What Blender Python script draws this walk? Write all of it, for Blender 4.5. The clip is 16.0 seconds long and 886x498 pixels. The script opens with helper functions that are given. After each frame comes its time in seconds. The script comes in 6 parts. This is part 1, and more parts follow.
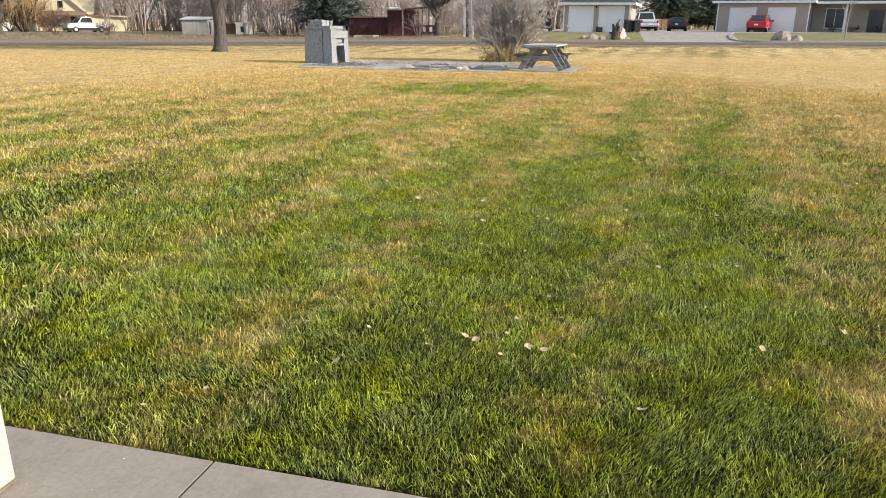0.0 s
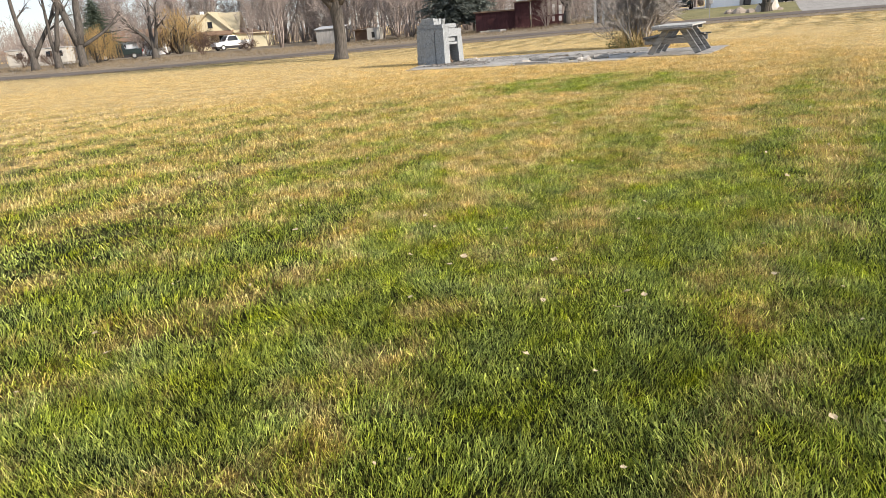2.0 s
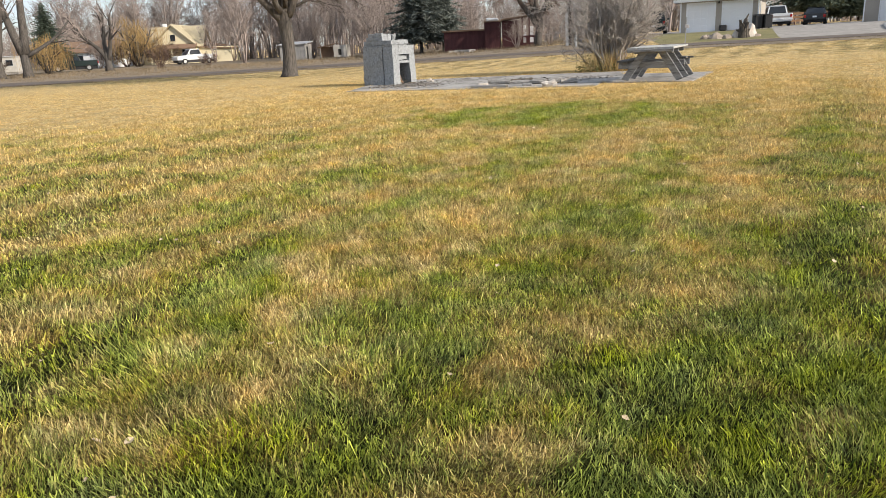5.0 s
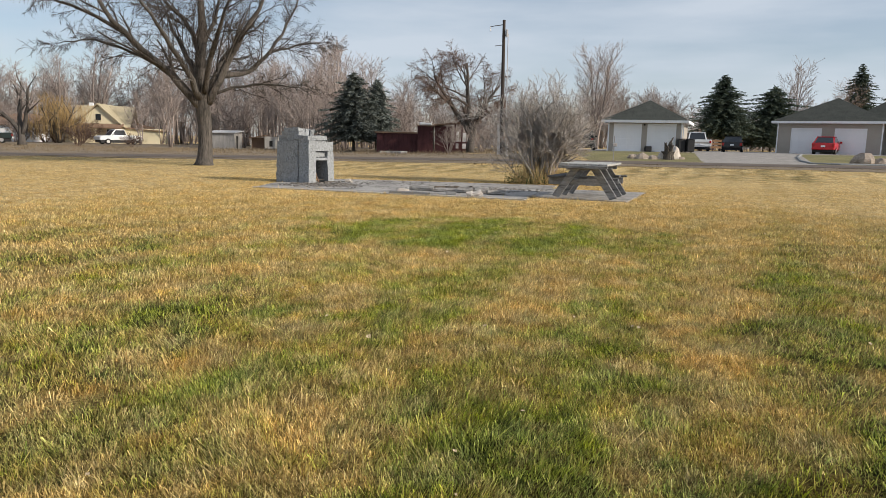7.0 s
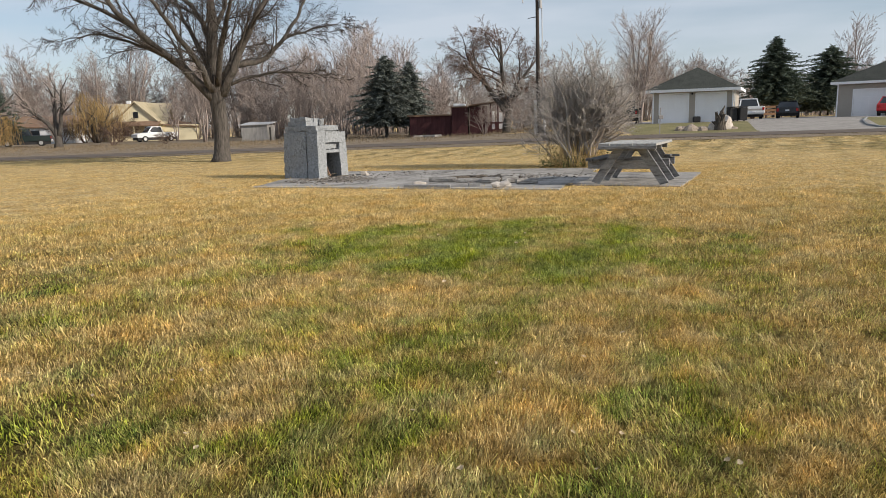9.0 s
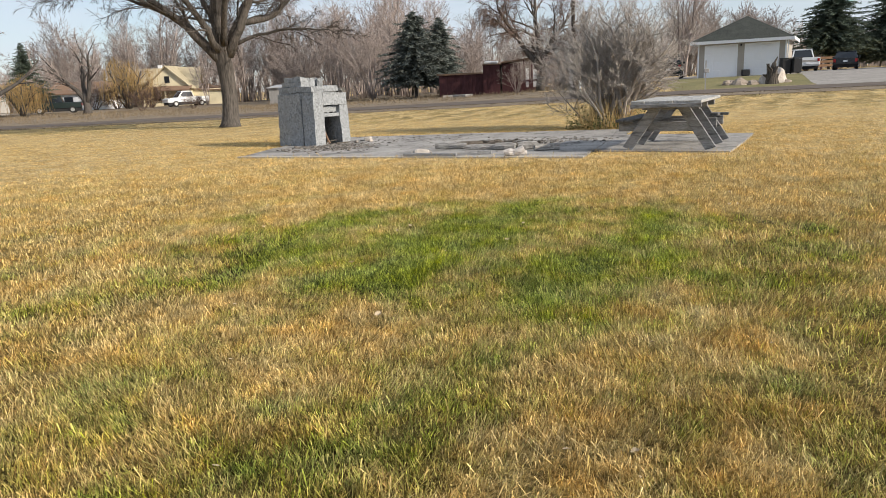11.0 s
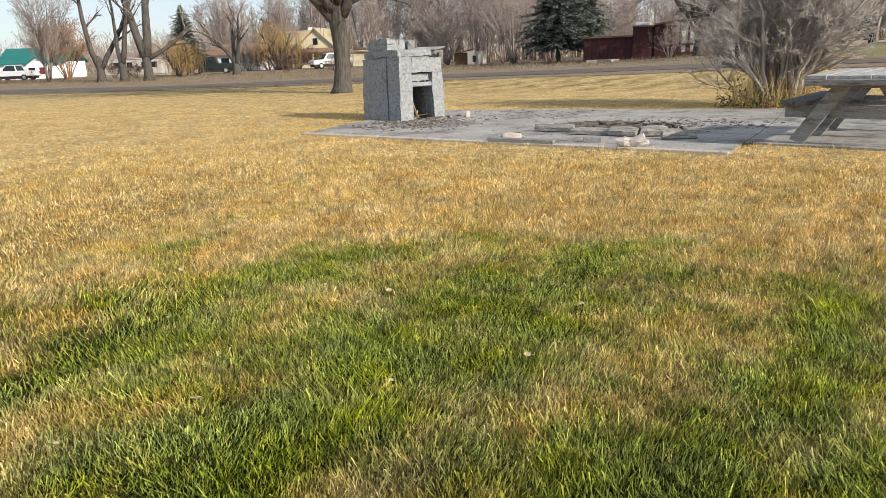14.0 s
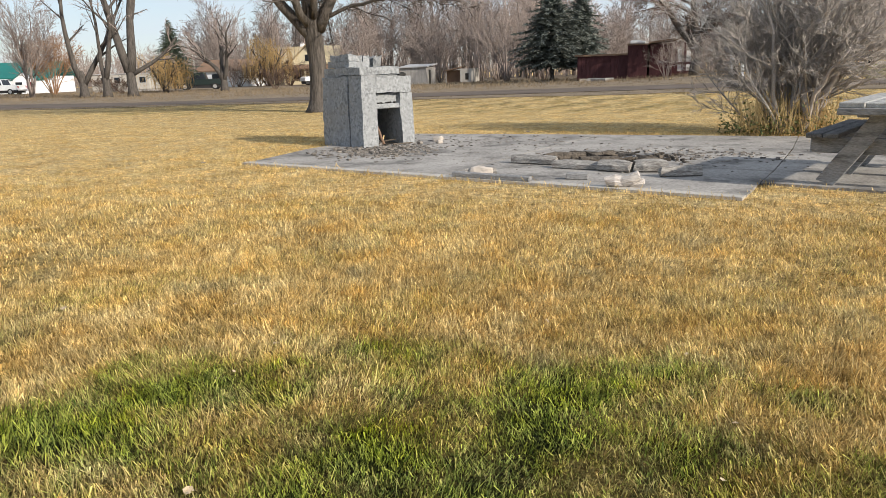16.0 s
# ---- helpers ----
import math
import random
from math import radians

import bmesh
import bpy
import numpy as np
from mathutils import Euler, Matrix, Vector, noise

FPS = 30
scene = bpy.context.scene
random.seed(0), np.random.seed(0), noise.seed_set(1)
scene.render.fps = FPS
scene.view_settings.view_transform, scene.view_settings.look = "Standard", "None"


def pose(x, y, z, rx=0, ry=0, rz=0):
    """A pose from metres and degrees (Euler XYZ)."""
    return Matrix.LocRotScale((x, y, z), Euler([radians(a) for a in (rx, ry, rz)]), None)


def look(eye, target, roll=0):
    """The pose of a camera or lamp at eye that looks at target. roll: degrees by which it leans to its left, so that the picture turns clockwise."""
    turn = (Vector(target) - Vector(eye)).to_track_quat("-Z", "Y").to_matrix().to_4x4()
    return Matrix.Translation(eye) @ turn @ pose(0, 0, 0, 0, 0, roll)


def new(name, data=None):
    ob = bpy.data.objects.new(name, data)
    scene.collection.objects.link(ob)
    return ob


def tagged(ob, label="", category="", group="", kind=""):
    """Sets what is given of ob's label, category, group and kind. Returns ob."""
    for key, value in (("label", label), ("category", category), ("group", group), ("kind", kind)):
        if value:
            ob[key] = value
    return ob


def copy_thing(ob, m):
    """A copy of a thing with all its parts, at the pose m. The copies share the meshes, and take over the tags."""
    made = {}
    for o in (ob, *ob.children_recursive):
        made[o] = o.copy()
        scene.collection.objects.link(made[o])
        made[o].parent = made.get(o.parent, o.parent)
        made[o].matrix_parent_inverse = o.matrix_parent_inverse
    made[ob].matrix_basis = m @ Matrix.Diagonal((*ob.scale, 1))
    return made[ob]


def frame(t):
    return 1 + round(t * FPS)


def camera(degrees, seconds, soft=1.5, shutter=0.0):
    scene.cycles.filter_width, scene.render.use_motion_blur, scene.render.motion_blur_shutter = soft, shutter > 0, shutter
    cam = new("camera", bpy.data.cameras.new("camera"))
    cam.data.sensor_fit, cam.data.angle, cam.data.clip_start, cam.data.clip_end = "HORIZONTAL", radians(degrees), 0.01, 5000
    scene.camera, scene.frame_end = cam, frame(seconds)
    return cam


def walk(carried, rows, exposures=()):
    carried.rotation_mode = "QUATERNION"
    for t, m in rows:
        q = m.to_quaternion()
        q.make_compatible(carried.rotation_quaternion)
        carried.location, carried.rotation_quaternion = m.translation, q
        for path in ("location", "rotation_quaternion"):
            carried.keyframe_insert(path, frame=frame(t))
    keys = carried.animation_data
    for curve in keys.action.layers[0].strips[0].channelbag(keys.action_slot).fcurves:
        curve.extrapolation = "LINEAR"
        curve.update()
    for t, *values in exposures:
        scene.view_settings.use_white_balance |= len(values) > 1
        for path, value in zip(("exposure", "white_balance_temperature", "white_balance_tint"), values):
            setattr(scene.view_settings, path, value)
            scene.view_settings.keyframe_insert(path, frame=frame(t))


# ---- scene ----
cam = camera(63.8, 16.0, soft=0.75)
PATH = [
    (0, (0.166, 0.606, 1.453), (0.157, 2.512, 0.848), 0.6),
    (0.5, (0.418, 1.028, 1.457), (0.26, 2.928, 0.851), 0.2),
    (1, (0.523, 1.451, 1.458), (0.308, 3.344, 0.849), -0.1),
    (1.5, (0.671, 1.93, 1.435), (0.401, 3.818, 0.832), -1.8),
    (2, (0.668, 2.443, 1.408), (0.268, 4.306, 0.8), -4.5),
    (2.5, (0.727, 2.913, 1.32), (0.303, 4.746, 0.641), -5.5),
    (3, (0.799, 3.509, 1.261), (0.354, 5.34, 0.592), -3.9),
    (3.5, (0.859, 4.029, 1.274), (0.418, 5.877, 0.648), -4.2),
    (5.8, (0.89, 6.437, 1.234), (0.635, 8.372, 0.798), -1.1),
    (6, (0.903, 6.646, 1.233), (0.644, 8.604, 0.913), -0.1),
    (6.5, (0.927, 7.184, 1.234), (0.671, 9.143, 0.919), 1.2),
    (7, (0.984, 7.652, 1.245), (0.855, 9.626, 0.946), 1.4),
    (7.5, (1.035, 8.19, 1.262), (0.91, 10.169, 1.0), 1.4),
    (8, (1.107, 8.733, 1.283), (0.989, 10.712, 1.014), 1.9),
    (8.5, (1.262, 9.294, 1.304), (1.059, 11.266, 1.04), -1.7),
    (9, (1.252, 9.825, 1.312), (0.998, 11.778, 0.962), -1.5),
    (9.2, (1.284, 10.014, 1.304), (1.014, 11.961, 0.936), -1.7),
    (11.3, (1.597, 12.156, 1.252), (1.22, 14.055, 0.75), -2.4),
    (11.5, (1.599, 12.353, 1.265), (1.212, 14.231, 0.698), -2.3),
    (12, (1.68, 12.867, 1.265), (1.237, 14.732, 0.695), -2.2),
    (12.5, (1.698, 13.362, 1.259), (1.238, 15.225, 0.697), -1.7),
    (13, (1.747, 13.844, 1.235), (1.08, 15.653, 0.703), -1.8),
    (13.5, (1.801, 14.285, 1.224), (1.078, 16.071, 0.686), -1.8),
    (14, (1.785, 14.74, 1.23), (1.046, 16.521, 0.699), -2.2),
    (14.5, (1.796, 15.18, 1.261), (1.063, 16.968, 0.746), -2.7),
    (15, (1.715, 15.621, 1.278), (0.982, 17.416, 0.787), -2.7),
    (15.5, (1.659, 16.047, 1.247), (0.929, 17.847, 0.77), -1.8),
    (16, (1.588, 16.464, 1.231), (0.857, 18.261, 0.743), -1.8),
]
walk(cam, [(t, look(eye, target, roll)) for t, eye, target, roll in PATH],
     [(0, 0.78), (3.5, 0.80), (6, 0.35), (7, 0.21), (9, 0.18), (11.5, 0.46), (13, 0.53), (16, 0.42)])

# ---- light ----
SUN_AZ = math.atan2(-0.31, 0.95)
SUN_EL = radians(25)
world = bpy.data.worlds.new("sky")
scene.world = world
world.use_nodes = True
wn, wl = world.node_tree.nodes, world.node_tree.links
wn.clear()
w_out = wn.new("ShaderNodeOutputWorld")
w_bg = wn.new("ShaderNodeBackground")
w_sky = wn.new("ShaderNodeTexSky")
w_sky.sky_type = "NISHITA"
w_sky.sun_disc = False
w_sky.sun_elevation = SUN_EL
w_sky.sun_rotation = math.pi / 2 - SUN_AZ
w_sky.dust_density = 2.0
w_sky.altitude = 1200
w_co = wn.new("ShaderNodeTexCoord")
w_map = wn.new("ShaderNodeMapping")
w_map.inputs["Scale"].default_value = (1.2, 1.2, 6.5)
w_noise = wn.new("ShaderNodeTexNoise")
w_noise.inputs["Scale"].default_value = 1.7
w_noise.inputs["Detail"].default_value = 6
w_noise.inputs["Roughness"].default_value = 0.5
w_ramp = wn.new("ShaderNodeValToRGB")
w_ramp.color_ramp.elements[0].position = 0.40
w_ramp.color_ramp.elements[0].color = (0.36, 0.36, 0.36, 1)
w_ramp.color_ramp.elements[1].position = 0.60
w_ramp.color_ramp.elements[1].color = (0.85, 0.85, 0.85, 1)
w_mix = wn.new("ShaderNodeMix")
w_mix.data_type = "RGBA"
w_mix.inputs["B"].default_value = (5.8, 6.4, 7.2, 1)
wl.new(w_co.outputs["Generated"], w_map.inputs["Vector"])
wl.new(w_map.outputs["Vector"], w_noise.inputs["Vector"])
wl.new(w_noise.outputs["Fac"], w_ramp.inputs["Fac"])
wl.new(w_ramp.outputs["Color"], w_mix.inputs["Factor"])
wl.new(w_sky.outputs["Color"], w_mix.inputs["A"])
wl.new(w_mix.outputs["Result"], w_bg.inputs["Color"])
w_bg.inputs["Strength"].default_value = 0.095
wl.new(w_bg.outputs["Background"], w_out.inputs["Surface"])
sun = new("sun", bpy.data.lights.new("sun", "SUN"))
sun.data.energy = 4.2
sun.data.angle = radians(0.6)
sun.data.color = (1.0, 0.90, 0.76)
sun.matrix_world = look((40 * math.cos(SUN_AZ), 40 * math.sin(SUN_AZ), 40 * math.tan(SUN_EL)), (0, 0, 0))

# ---- materials ----


def nodes_of(name):
    m = bpy.data.materials.new(name)
    m.use_nodes = True
    n, l = m.node_tree.nodes, m.node_tree.links
    return m, n, l, n["Principled BSDF"]


def mat(name, a, b, scale=6.0, rough=0.85, bump=0.3, fine=40.0, metal=0.0, stain=None, stain_scale=1.5, rand=0.12, stretch=(1, 1, 1), spec=0.3):
    """Two-scale noise between colours a and b, an optional stain colour, piece-by-piece variation and relief."""
    m, n, l, bs = nodes_of(name)
    co = n.new("ShaderNodeTexCoord")
    mp = n.new("ShaderNodeMapping")
    mp.inputs["Scale"].default_value = stretch
    l.new(co.outputs["Object"], mp.inputs["Vector"])
    n1 = n.new("ShaderNodeTexNoise")
    n1.inputs["Scale"].default_value = scale
    n1.inputs["Detail"].default_value = 5
    n1.inputs["Roughness"].default_value = 0.65
    n2 = n.new("ShaderNodeTexNoise")
    n2.inputs["Scale"].default_value = fine
    n2.inputs["Detail"].default_value = 4
    l.new(mp.outputs["Vector"], n1.inputs["Vector"])
    l.new(mp.outputs["Vector"], n2.inputs["Vector"])
    add = n.new("ShaderNodeMath")
    add.operation = "MULTIPLY_ADD"
    add.inputs[1].default_value = 0.5
    l.new(n2.outputs["Fac"], add.inputs[0])
    half = n.new("ShaderNodeMath")
    half.operation = "MULTIPLY"
    half.inputs[1].default_value = 0.5
    l.new(n1.outputs["Fac"], half.inputs[0])
    l.new(half.outputs[0], add.inputs[2])
    rp = n.new("ShaderNodeValToRGB")
    rp.color_ramp.elements[0].position = 0.36
    rp.color_ramp.elements[1].position = 0.64
    rp.color_ramp.elements[0].color = (*a, 1)
    rp.color_ramp.elements[1].color = (*b, 1)
    l.new(add.outputs[0], rp.inputs["Fac"])
    col = rp.outputs["Color"]
    if stain:
        n3 = n.new("ShaderNodeTexNoise")
        n3.inputs["Scale"].default_value = stain_scale
        n3.inputs["Detail"].default_value = 6
        n3.inputs["Roughness"].default_value = 0.7
        l.new(mp.outputs["Vector"], n3.inputs["Vector"])
        r3 = n.new("ShaderNodeValToRGB")
        r3.color_ramp.elements[0].position = 0.50
        r3.color_ramp.elements[1].position = 0.66
        l.new(n3.outputs["Fac"], r3.inputs["Fac"])
        mx = n.new("ShaderNodeMix")
        mx.data_type = "RGBA"
        l.new(r3.outputs["Color"], mx.inputs["Factor"])
        l.new(col, mx.inputs["A"])
        mx.inputs["B"].default_value = (*stain, 1)
        col = mx.outputs["Result"]
    if rand:
        ge = n.new("ShaderNodeNewGeometry")
        oi = n.new("ShaderNodeObjectInfo")
        s = n.new("ShaderNodeMath")
        s.operation = "ADD"
        l.new(ge.outputs["Random Per Island"], s.inputs[0])
        l.new(oi.outputs["Random"], s.inputs[1])
        mr = n.new("ShaderNodeMapRange")
        mr.inputs["From Max"].default_value = 2.0
        mr.inputs["To Min"].default_value = 1.0 - rand
        mr.inputs["To Max"].default_value = 1.0 + rand
        l.new(s.outputs[0], mr.inputs["Value"])
        hv = n.new("ShaderNodeHueSaturation")
        l.new(mr.outputs["Result"], hv.inputs["Value"])
        l.new(col, hv.inputs["Color"])
        col = hv.outputs["Color"]
    l.new(col, bs.inputs["Base Color"])
    bs.inputs["Roughness"].default_value = rough
    bs.inputs["Metallic"].default_value = metal
    bs.inputs["Specular IOR Level"].default_value = spec
    if bump:
        bp = n.new("ShaderNodeBump")
        bp.inputs["Strength"].default_value = bump
        bp.inputs["Distance"].default_value = 0.02
        l.new(add.outputs[0], bp.inputs["Height"])
        l.new(bp.outputs["Normal"], bs.inputs["Normal"])
    return m


def lawn_group():
    """How green the turf is at a place: 0 straw, 1 green."""
    g = bpy.data.node_groups.new("turf_green", "ShaderNodeTree")
    g.interface.new_socket("Green", in_out="OUTPUT", socket_type="NodeSocketFloat")
    n, l = g.nodes, g.links
    out = n.new("NodeGroupOutput")
    geo = n.new("ShaderNodeNewGeometry")
    sep = n.new("ShaderNodeSeparateXYZ")
    l.new(geo.outputs["Position"], sep.inputs[0])

    def math_node(op, a, b=None, c=None):
        k = n.new("ShaderNodeMath")
        k.operation = op
        for i, v in enumerate((a, b, c)):
            if v is None:
                continue
            if isinstance(v, (int, float)):
                k.inputs[i].default_value = v
            else:
                l.new(v, k.inputs[i])
        return k.outputs[0]

    def noise_at(scale, detail=4, rough=0.6):
        k = n.new("ShaderNodeTexNoise")
        k.inputs["Scale"].default_value = scale
        k.inputs["Detail"].default_value = detail
        k.inputs["Roughness"].default_value = rough
        l.new(geo.outputs["Position"], k.inputs["Vector"])
        return k.outputs["Fac"]

    base = n.new("ShaderNodeFloatCurve")
    c = base.mapping.curves[0]
    # the rise at 0.85 puts the shade tree's shadow band into the green
    pts = [(0.0, 0.92), (0.11, 0.84), (0.20, 0.58), (0.267, 0.42), (0.333, 0.33), (0.42, 0.13), (0.60, 0.05), (0.76, 0.08), (0.85, 0.26), (1.0, 0.20)]
    c.points[0].location, c.points[1].location = pts[0], pts[-1]
    for p in pts[1:-1]:
        c.points.new(*p)
    base.mapping.update()
    yy = math_node("DIVIDE", sep.outputs["Y"], 45.0)
    l.new(yy, base.inputs["Value"])
    # the well-watered oval
    ex = math_node("DIVIDE", math_node("ADD", sep.outputs["X"], -0.85), 2.8)
    ey = math_node("DIVIDE", math_node("ADD", sep.outputs["Y"], -17.5), 1.95)
    r2 = math_node("ADD", math_node("MULTIPLY", ex, ex), math_node("MULTIPLY", ey, ey))
    r2 = math_node("ADD", r2, math_node("MULTIPLY", math_node("ADD", noise_at(1.1), -0.5), 2.4))
    oval = n.new("ShaderNodeMapRange")
    oval.interpolation_type = "SMOOTHSTEP"
    oval.inputs["From Min"].default_value = 1.25
    oval.inputs["From Max"].default_value = 0.45
    l.new(r2, oval.inputs["Value"])
    # mown lanes
    lane = math_node("ADD", math_node("MULTIPLY", sep.outputs["X"], 0.94), math_node("MULTIPLY", sep.outputs["Y"], -0.34))
    lane = math_node("ADD", lane, math_node("MULTIPLY", noise_at(0.7), 2.2))
    wave = math_node("MULTIPLY", math_node("SINE", math_node("MULTIPLY_ADD", lane, 4.6, 2.2)), 0.17)

    def ramp_of(value, lo, hi):
        k = n.new("ShaderNodeMapRange")
        k.interpolation_type = "SMOOTHSTEP"
        k.inputs["From Min"].default_value, k.inputs["From Max"].default_value = lo, hi
        l.new(value, k.inputs["Value"])
        return k.outputs["Result"]

    band = math_node("MULTIPLY", ramp_of(lane, -1.6, -0.2), ramp_of(lane, 2.2, 0.7))
    wave = math_node("ADD", wave, math_node("MULTIPLY", band, 0.13))
    wave = math_node("ADD", wave, math_node("MULTIPLY", ramp_of(lane, 1.4, 3.0), -0.16))
    v = math_node("ADD", base.outputs["Value"], math_node("MULTIPLY", oval.outputs["Result"], 0.50))
    # the mixture varies most where the turf is half green
    mixed = math_node("ADD", ramp_of(v, 0.0, 0.45), 0.22)
    v = math_node("ADD", v, math_node("MULTIPLY", wave, math_node("ADD", math_node("MULTIPLY", mixed, 0.6), 0.4)))
    patch = math_node("MULTIPLY", math_node("ADD", noise_at(0.55), -0.5), 0.75)
    patch = math_node("ADD", patch, math_node("MULTIPLY", math_node("ADD", noise_at(3.4, 5, 0.62), -0.5), 1.45))
    patch = math_node("ADD", patch, math_node("MULTIPLY", math_node("ADD", noise_at(1.25, 3, 0.5), -0.5), 0.5))
    v = math_node("ADD", v, math_node("MULTIPLY", patch, mixed))
    cl = n.new("ShaderNodeClamp")
    l.new(v, cl.inputs["Value"])
    l.new(cl.outputs["Result"], out.inputs["Green"])
    return g


TURF = lawn_group()


def turf_mat(name, greens, straws, blade):
    m, n, l, bs = nodes_of(name)
    gr = n.new("ShaderNodeGroup")
    gr.node_tree = TURF
    geo = n.new("ShaderNodeNewGeometry")
    ns = n.new("ShaderNodeTexNoise")
    ns.inputs["Scale"].default_value = 55.0
    ns.inputs["Detail"].default_value = 5
    l.new(geo.outputs["Position"], ns.inputs["Vector"])
    src = geo.outputs["Random Per Island"] if blade else ns.outputs["Fac"]
    cols = []
    for pair in (straws, greens):
        r = n.new("ShaderNodeValToRGB")
        lo, hi = (0.0, 1.0) if blade else (0.42, 0.66)
        r.color_ramp.elements[0].position, r.color_ramp.elements[1].position = lo, hi
        r.color_ramp.elements[0].color, r.color_ramp.elements[1].color = (*pair[0], 1), (*pair[1], 1)
        l.new(src, r.inputs["Fac"])
        cols.append(r.outputs["Color"])
    pick = n.new("ShaderNodeMath")
    pick.operation = "MULTIPLY_ADD"
    sh = n.new("ShaderNodeMath")
    sh.operation = "FRACT"
    mul = n.new("ShaderNodeMath")
    mul.operation = "MULTIPLY"
    mul.inputs[1].default_value = 37.7
    l.new(src, mul.inputs[0])
    l.new(mul.outputs[0], sh.inputs[0])
    l.new(sh.outputs[0], pick.inputs[0])
    pick.inputs[1].default_value = -0.7 if blade else -0.35
    off = n.new("ShaderNodeMath")
    off.operation = "MULTIPLY_ADD"
    off.inputs[1].default_value = 1.5 if blade else 1.35
    off.inputs[2].default_value = 0.12 if blade else 0.0
    l.new(gr.outputs["Green"], off.inputs[0])
    l.new(off.outputs[0], pick.inputs[2])
    cl = n.new("ShaderNodeClamp")
    l.new(pick.outputs[0], cl.inputs["Value"])
    mx = n.new("ShaderNodeMix")
    mx.data_type = "RGBA"
    l.new(cl.outputs["Result"], mx.inputs["Factor"])
    l.new(cols[0], mx.inputs["A"])
    l.new(cols[1], mx.inputs["B"])
    mo = n.new("ShaderNodeTexNoise")
    mo.inputs["Scale"].default_value = 10.0
    mo.inputs["Detail"].default_value = 5
    mo.inputs["Roughness"].default_value = 0.8
    l.new(geo.outputs["Position"], mo.inputs["Vector"])
    mr = n.new("ShaderNodeMapRange")
    mr.inputs["From Min"].default_value, mr.inputs["From Max"].default_value = 0.30, 0.70
    mr.inputs["To Min"].default_value, mr.inputs["To Max"].default_value = 0.22, 1.74
    l.new(mo.outputs["Fac"], mr.inputs["Value"])
    hv = n.new("ShaderNodeHueSaturation")
    # broad worn and lush patches
    wide = n.new("ShaderNodeTexNoise")
    wide.inputs["Scale"].default_value = 1.5
    wide.inputs["Detail"].default_value = 6
    wide.inputs["Roughness"].default_value = 0.7
    l.new(geo.outputs["Position"], wide.inputs["Vector"])
    wr = n.new("ShaderNodeMapRange")
    wr.inputs["From Min"].default_value, wr.inputs["From Max"].default_value = 0.32, 0.68
    wr.inputs["To Min"].default_value, wr.inputs["To Max"].default_value = 0.78, 1.24
    l.new(wide.outputs["Fac"], wr.inputs["Value"])
    both = n.new("ShaderNodeMath")
    both.operation = "MULTIPLY"
    l.new(mr.outputs["Result"], both.inputs[0])
    l.new(wr.outputs["Result"], both.inputs[1])
    l.new(both.outputs[0], hv.inputs["Value"])
    l.new(mx.outputs["Result"], hv.inputs["Color"])
    # patches of rusty, mustard and bleached turf
    rust = n.new("ShaderNodeTexNoise")
    rust.inputs["Scale"].default_value = 2.6
    rust.inputs["Detail"].default_value = 5
    rust.inputs["Roughness"].default_value = 0.7
    l.new(geo.outputs["Position"], rust.inputs["Vector"])
    for socket, lo, hi in (("Hue", 0.494, 0.514), ("Saturation", 1.20, 0.86)):
        k = n.new("ShaderNodeMapRange")
        k.inputs["From Min"].default_value, k.inputs["From Max"].default_value = 0.32, 0.68
        k.inputs["To Min"].default_value, k.inputs["To Max"].default_value = lo, hi
        l.new(rust.outputs["Fac"], k.inputs["Value"])
        l.new(k.outputs["Result"], hv.inputs[socket])
    tone = hv.outputs["Color"]
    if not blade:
        # shade between blades multiplied in where the turf is thick, bleached mat farther out
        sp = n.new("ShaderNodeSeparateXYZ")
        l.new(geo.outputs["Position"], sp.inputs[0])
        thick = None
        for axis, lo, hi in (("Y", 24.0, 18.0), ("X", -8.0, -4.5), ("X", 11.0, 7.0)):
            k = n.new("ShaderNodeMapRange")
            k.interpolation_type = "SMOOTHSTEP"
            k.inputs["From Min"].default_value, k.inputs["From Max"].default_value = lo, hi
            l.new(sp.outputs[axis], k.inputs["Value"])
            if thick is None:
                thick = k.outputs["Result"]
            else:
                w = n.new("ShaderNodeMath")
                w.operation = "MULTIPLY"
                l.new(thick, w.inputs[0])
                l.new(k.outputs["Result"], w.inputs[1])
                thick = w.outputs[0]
        gap_shade = n.new("ShaderNodeMix")
        gap_shade.data_type = "RGBA"
        gap_shade.blend_type = "MULTIPLY"
        gap_shade.inputs["B"].default_value = (0.60, 0.58, 0.43, 1)
        l.new(thick, gap_shade.inputs["Factor"])
        l.new(tone, gap_shade.inputs["A"])
        tone = gap_shade.outputs["Result"]
    l.new(tone, bs.inputs["Base Color"])
    bs.inputs["Roughness"].default_value = 0.6 if blade else 0.95
    bs.inputs["Specular IOR Level"].default_value = 0.25 if blade else 0.1
    if blade:
        tr = n.new("ShaderNodeBsdfTranslucent")
        l.new(tone, tr.inputs["Color"])
        ms = n.new("ShaderNodeMixShader")
        ms.inputs["Fac"].default_value = 0.25
        l.new(bs.outputs["BSDF"], ms.inputs[1])
        l.new(tr.outputs["BSDF"], ms.inputs[2])
        l.new(ms.outputs["Shader"], n["Material Output"].inputs["Surface"])
    else:
        bp = n.new("ShaderNodeBump")
        bp.inputs["Strength"].default_value = 0.9
        bp.inputs["Distance"].default_value = 0.05
        l.new(ns.outputs["Fac"], bp.inputs["Height"])
        l.new(bp.outputs["Normal"], bs.inputs["Normal"])
    return m


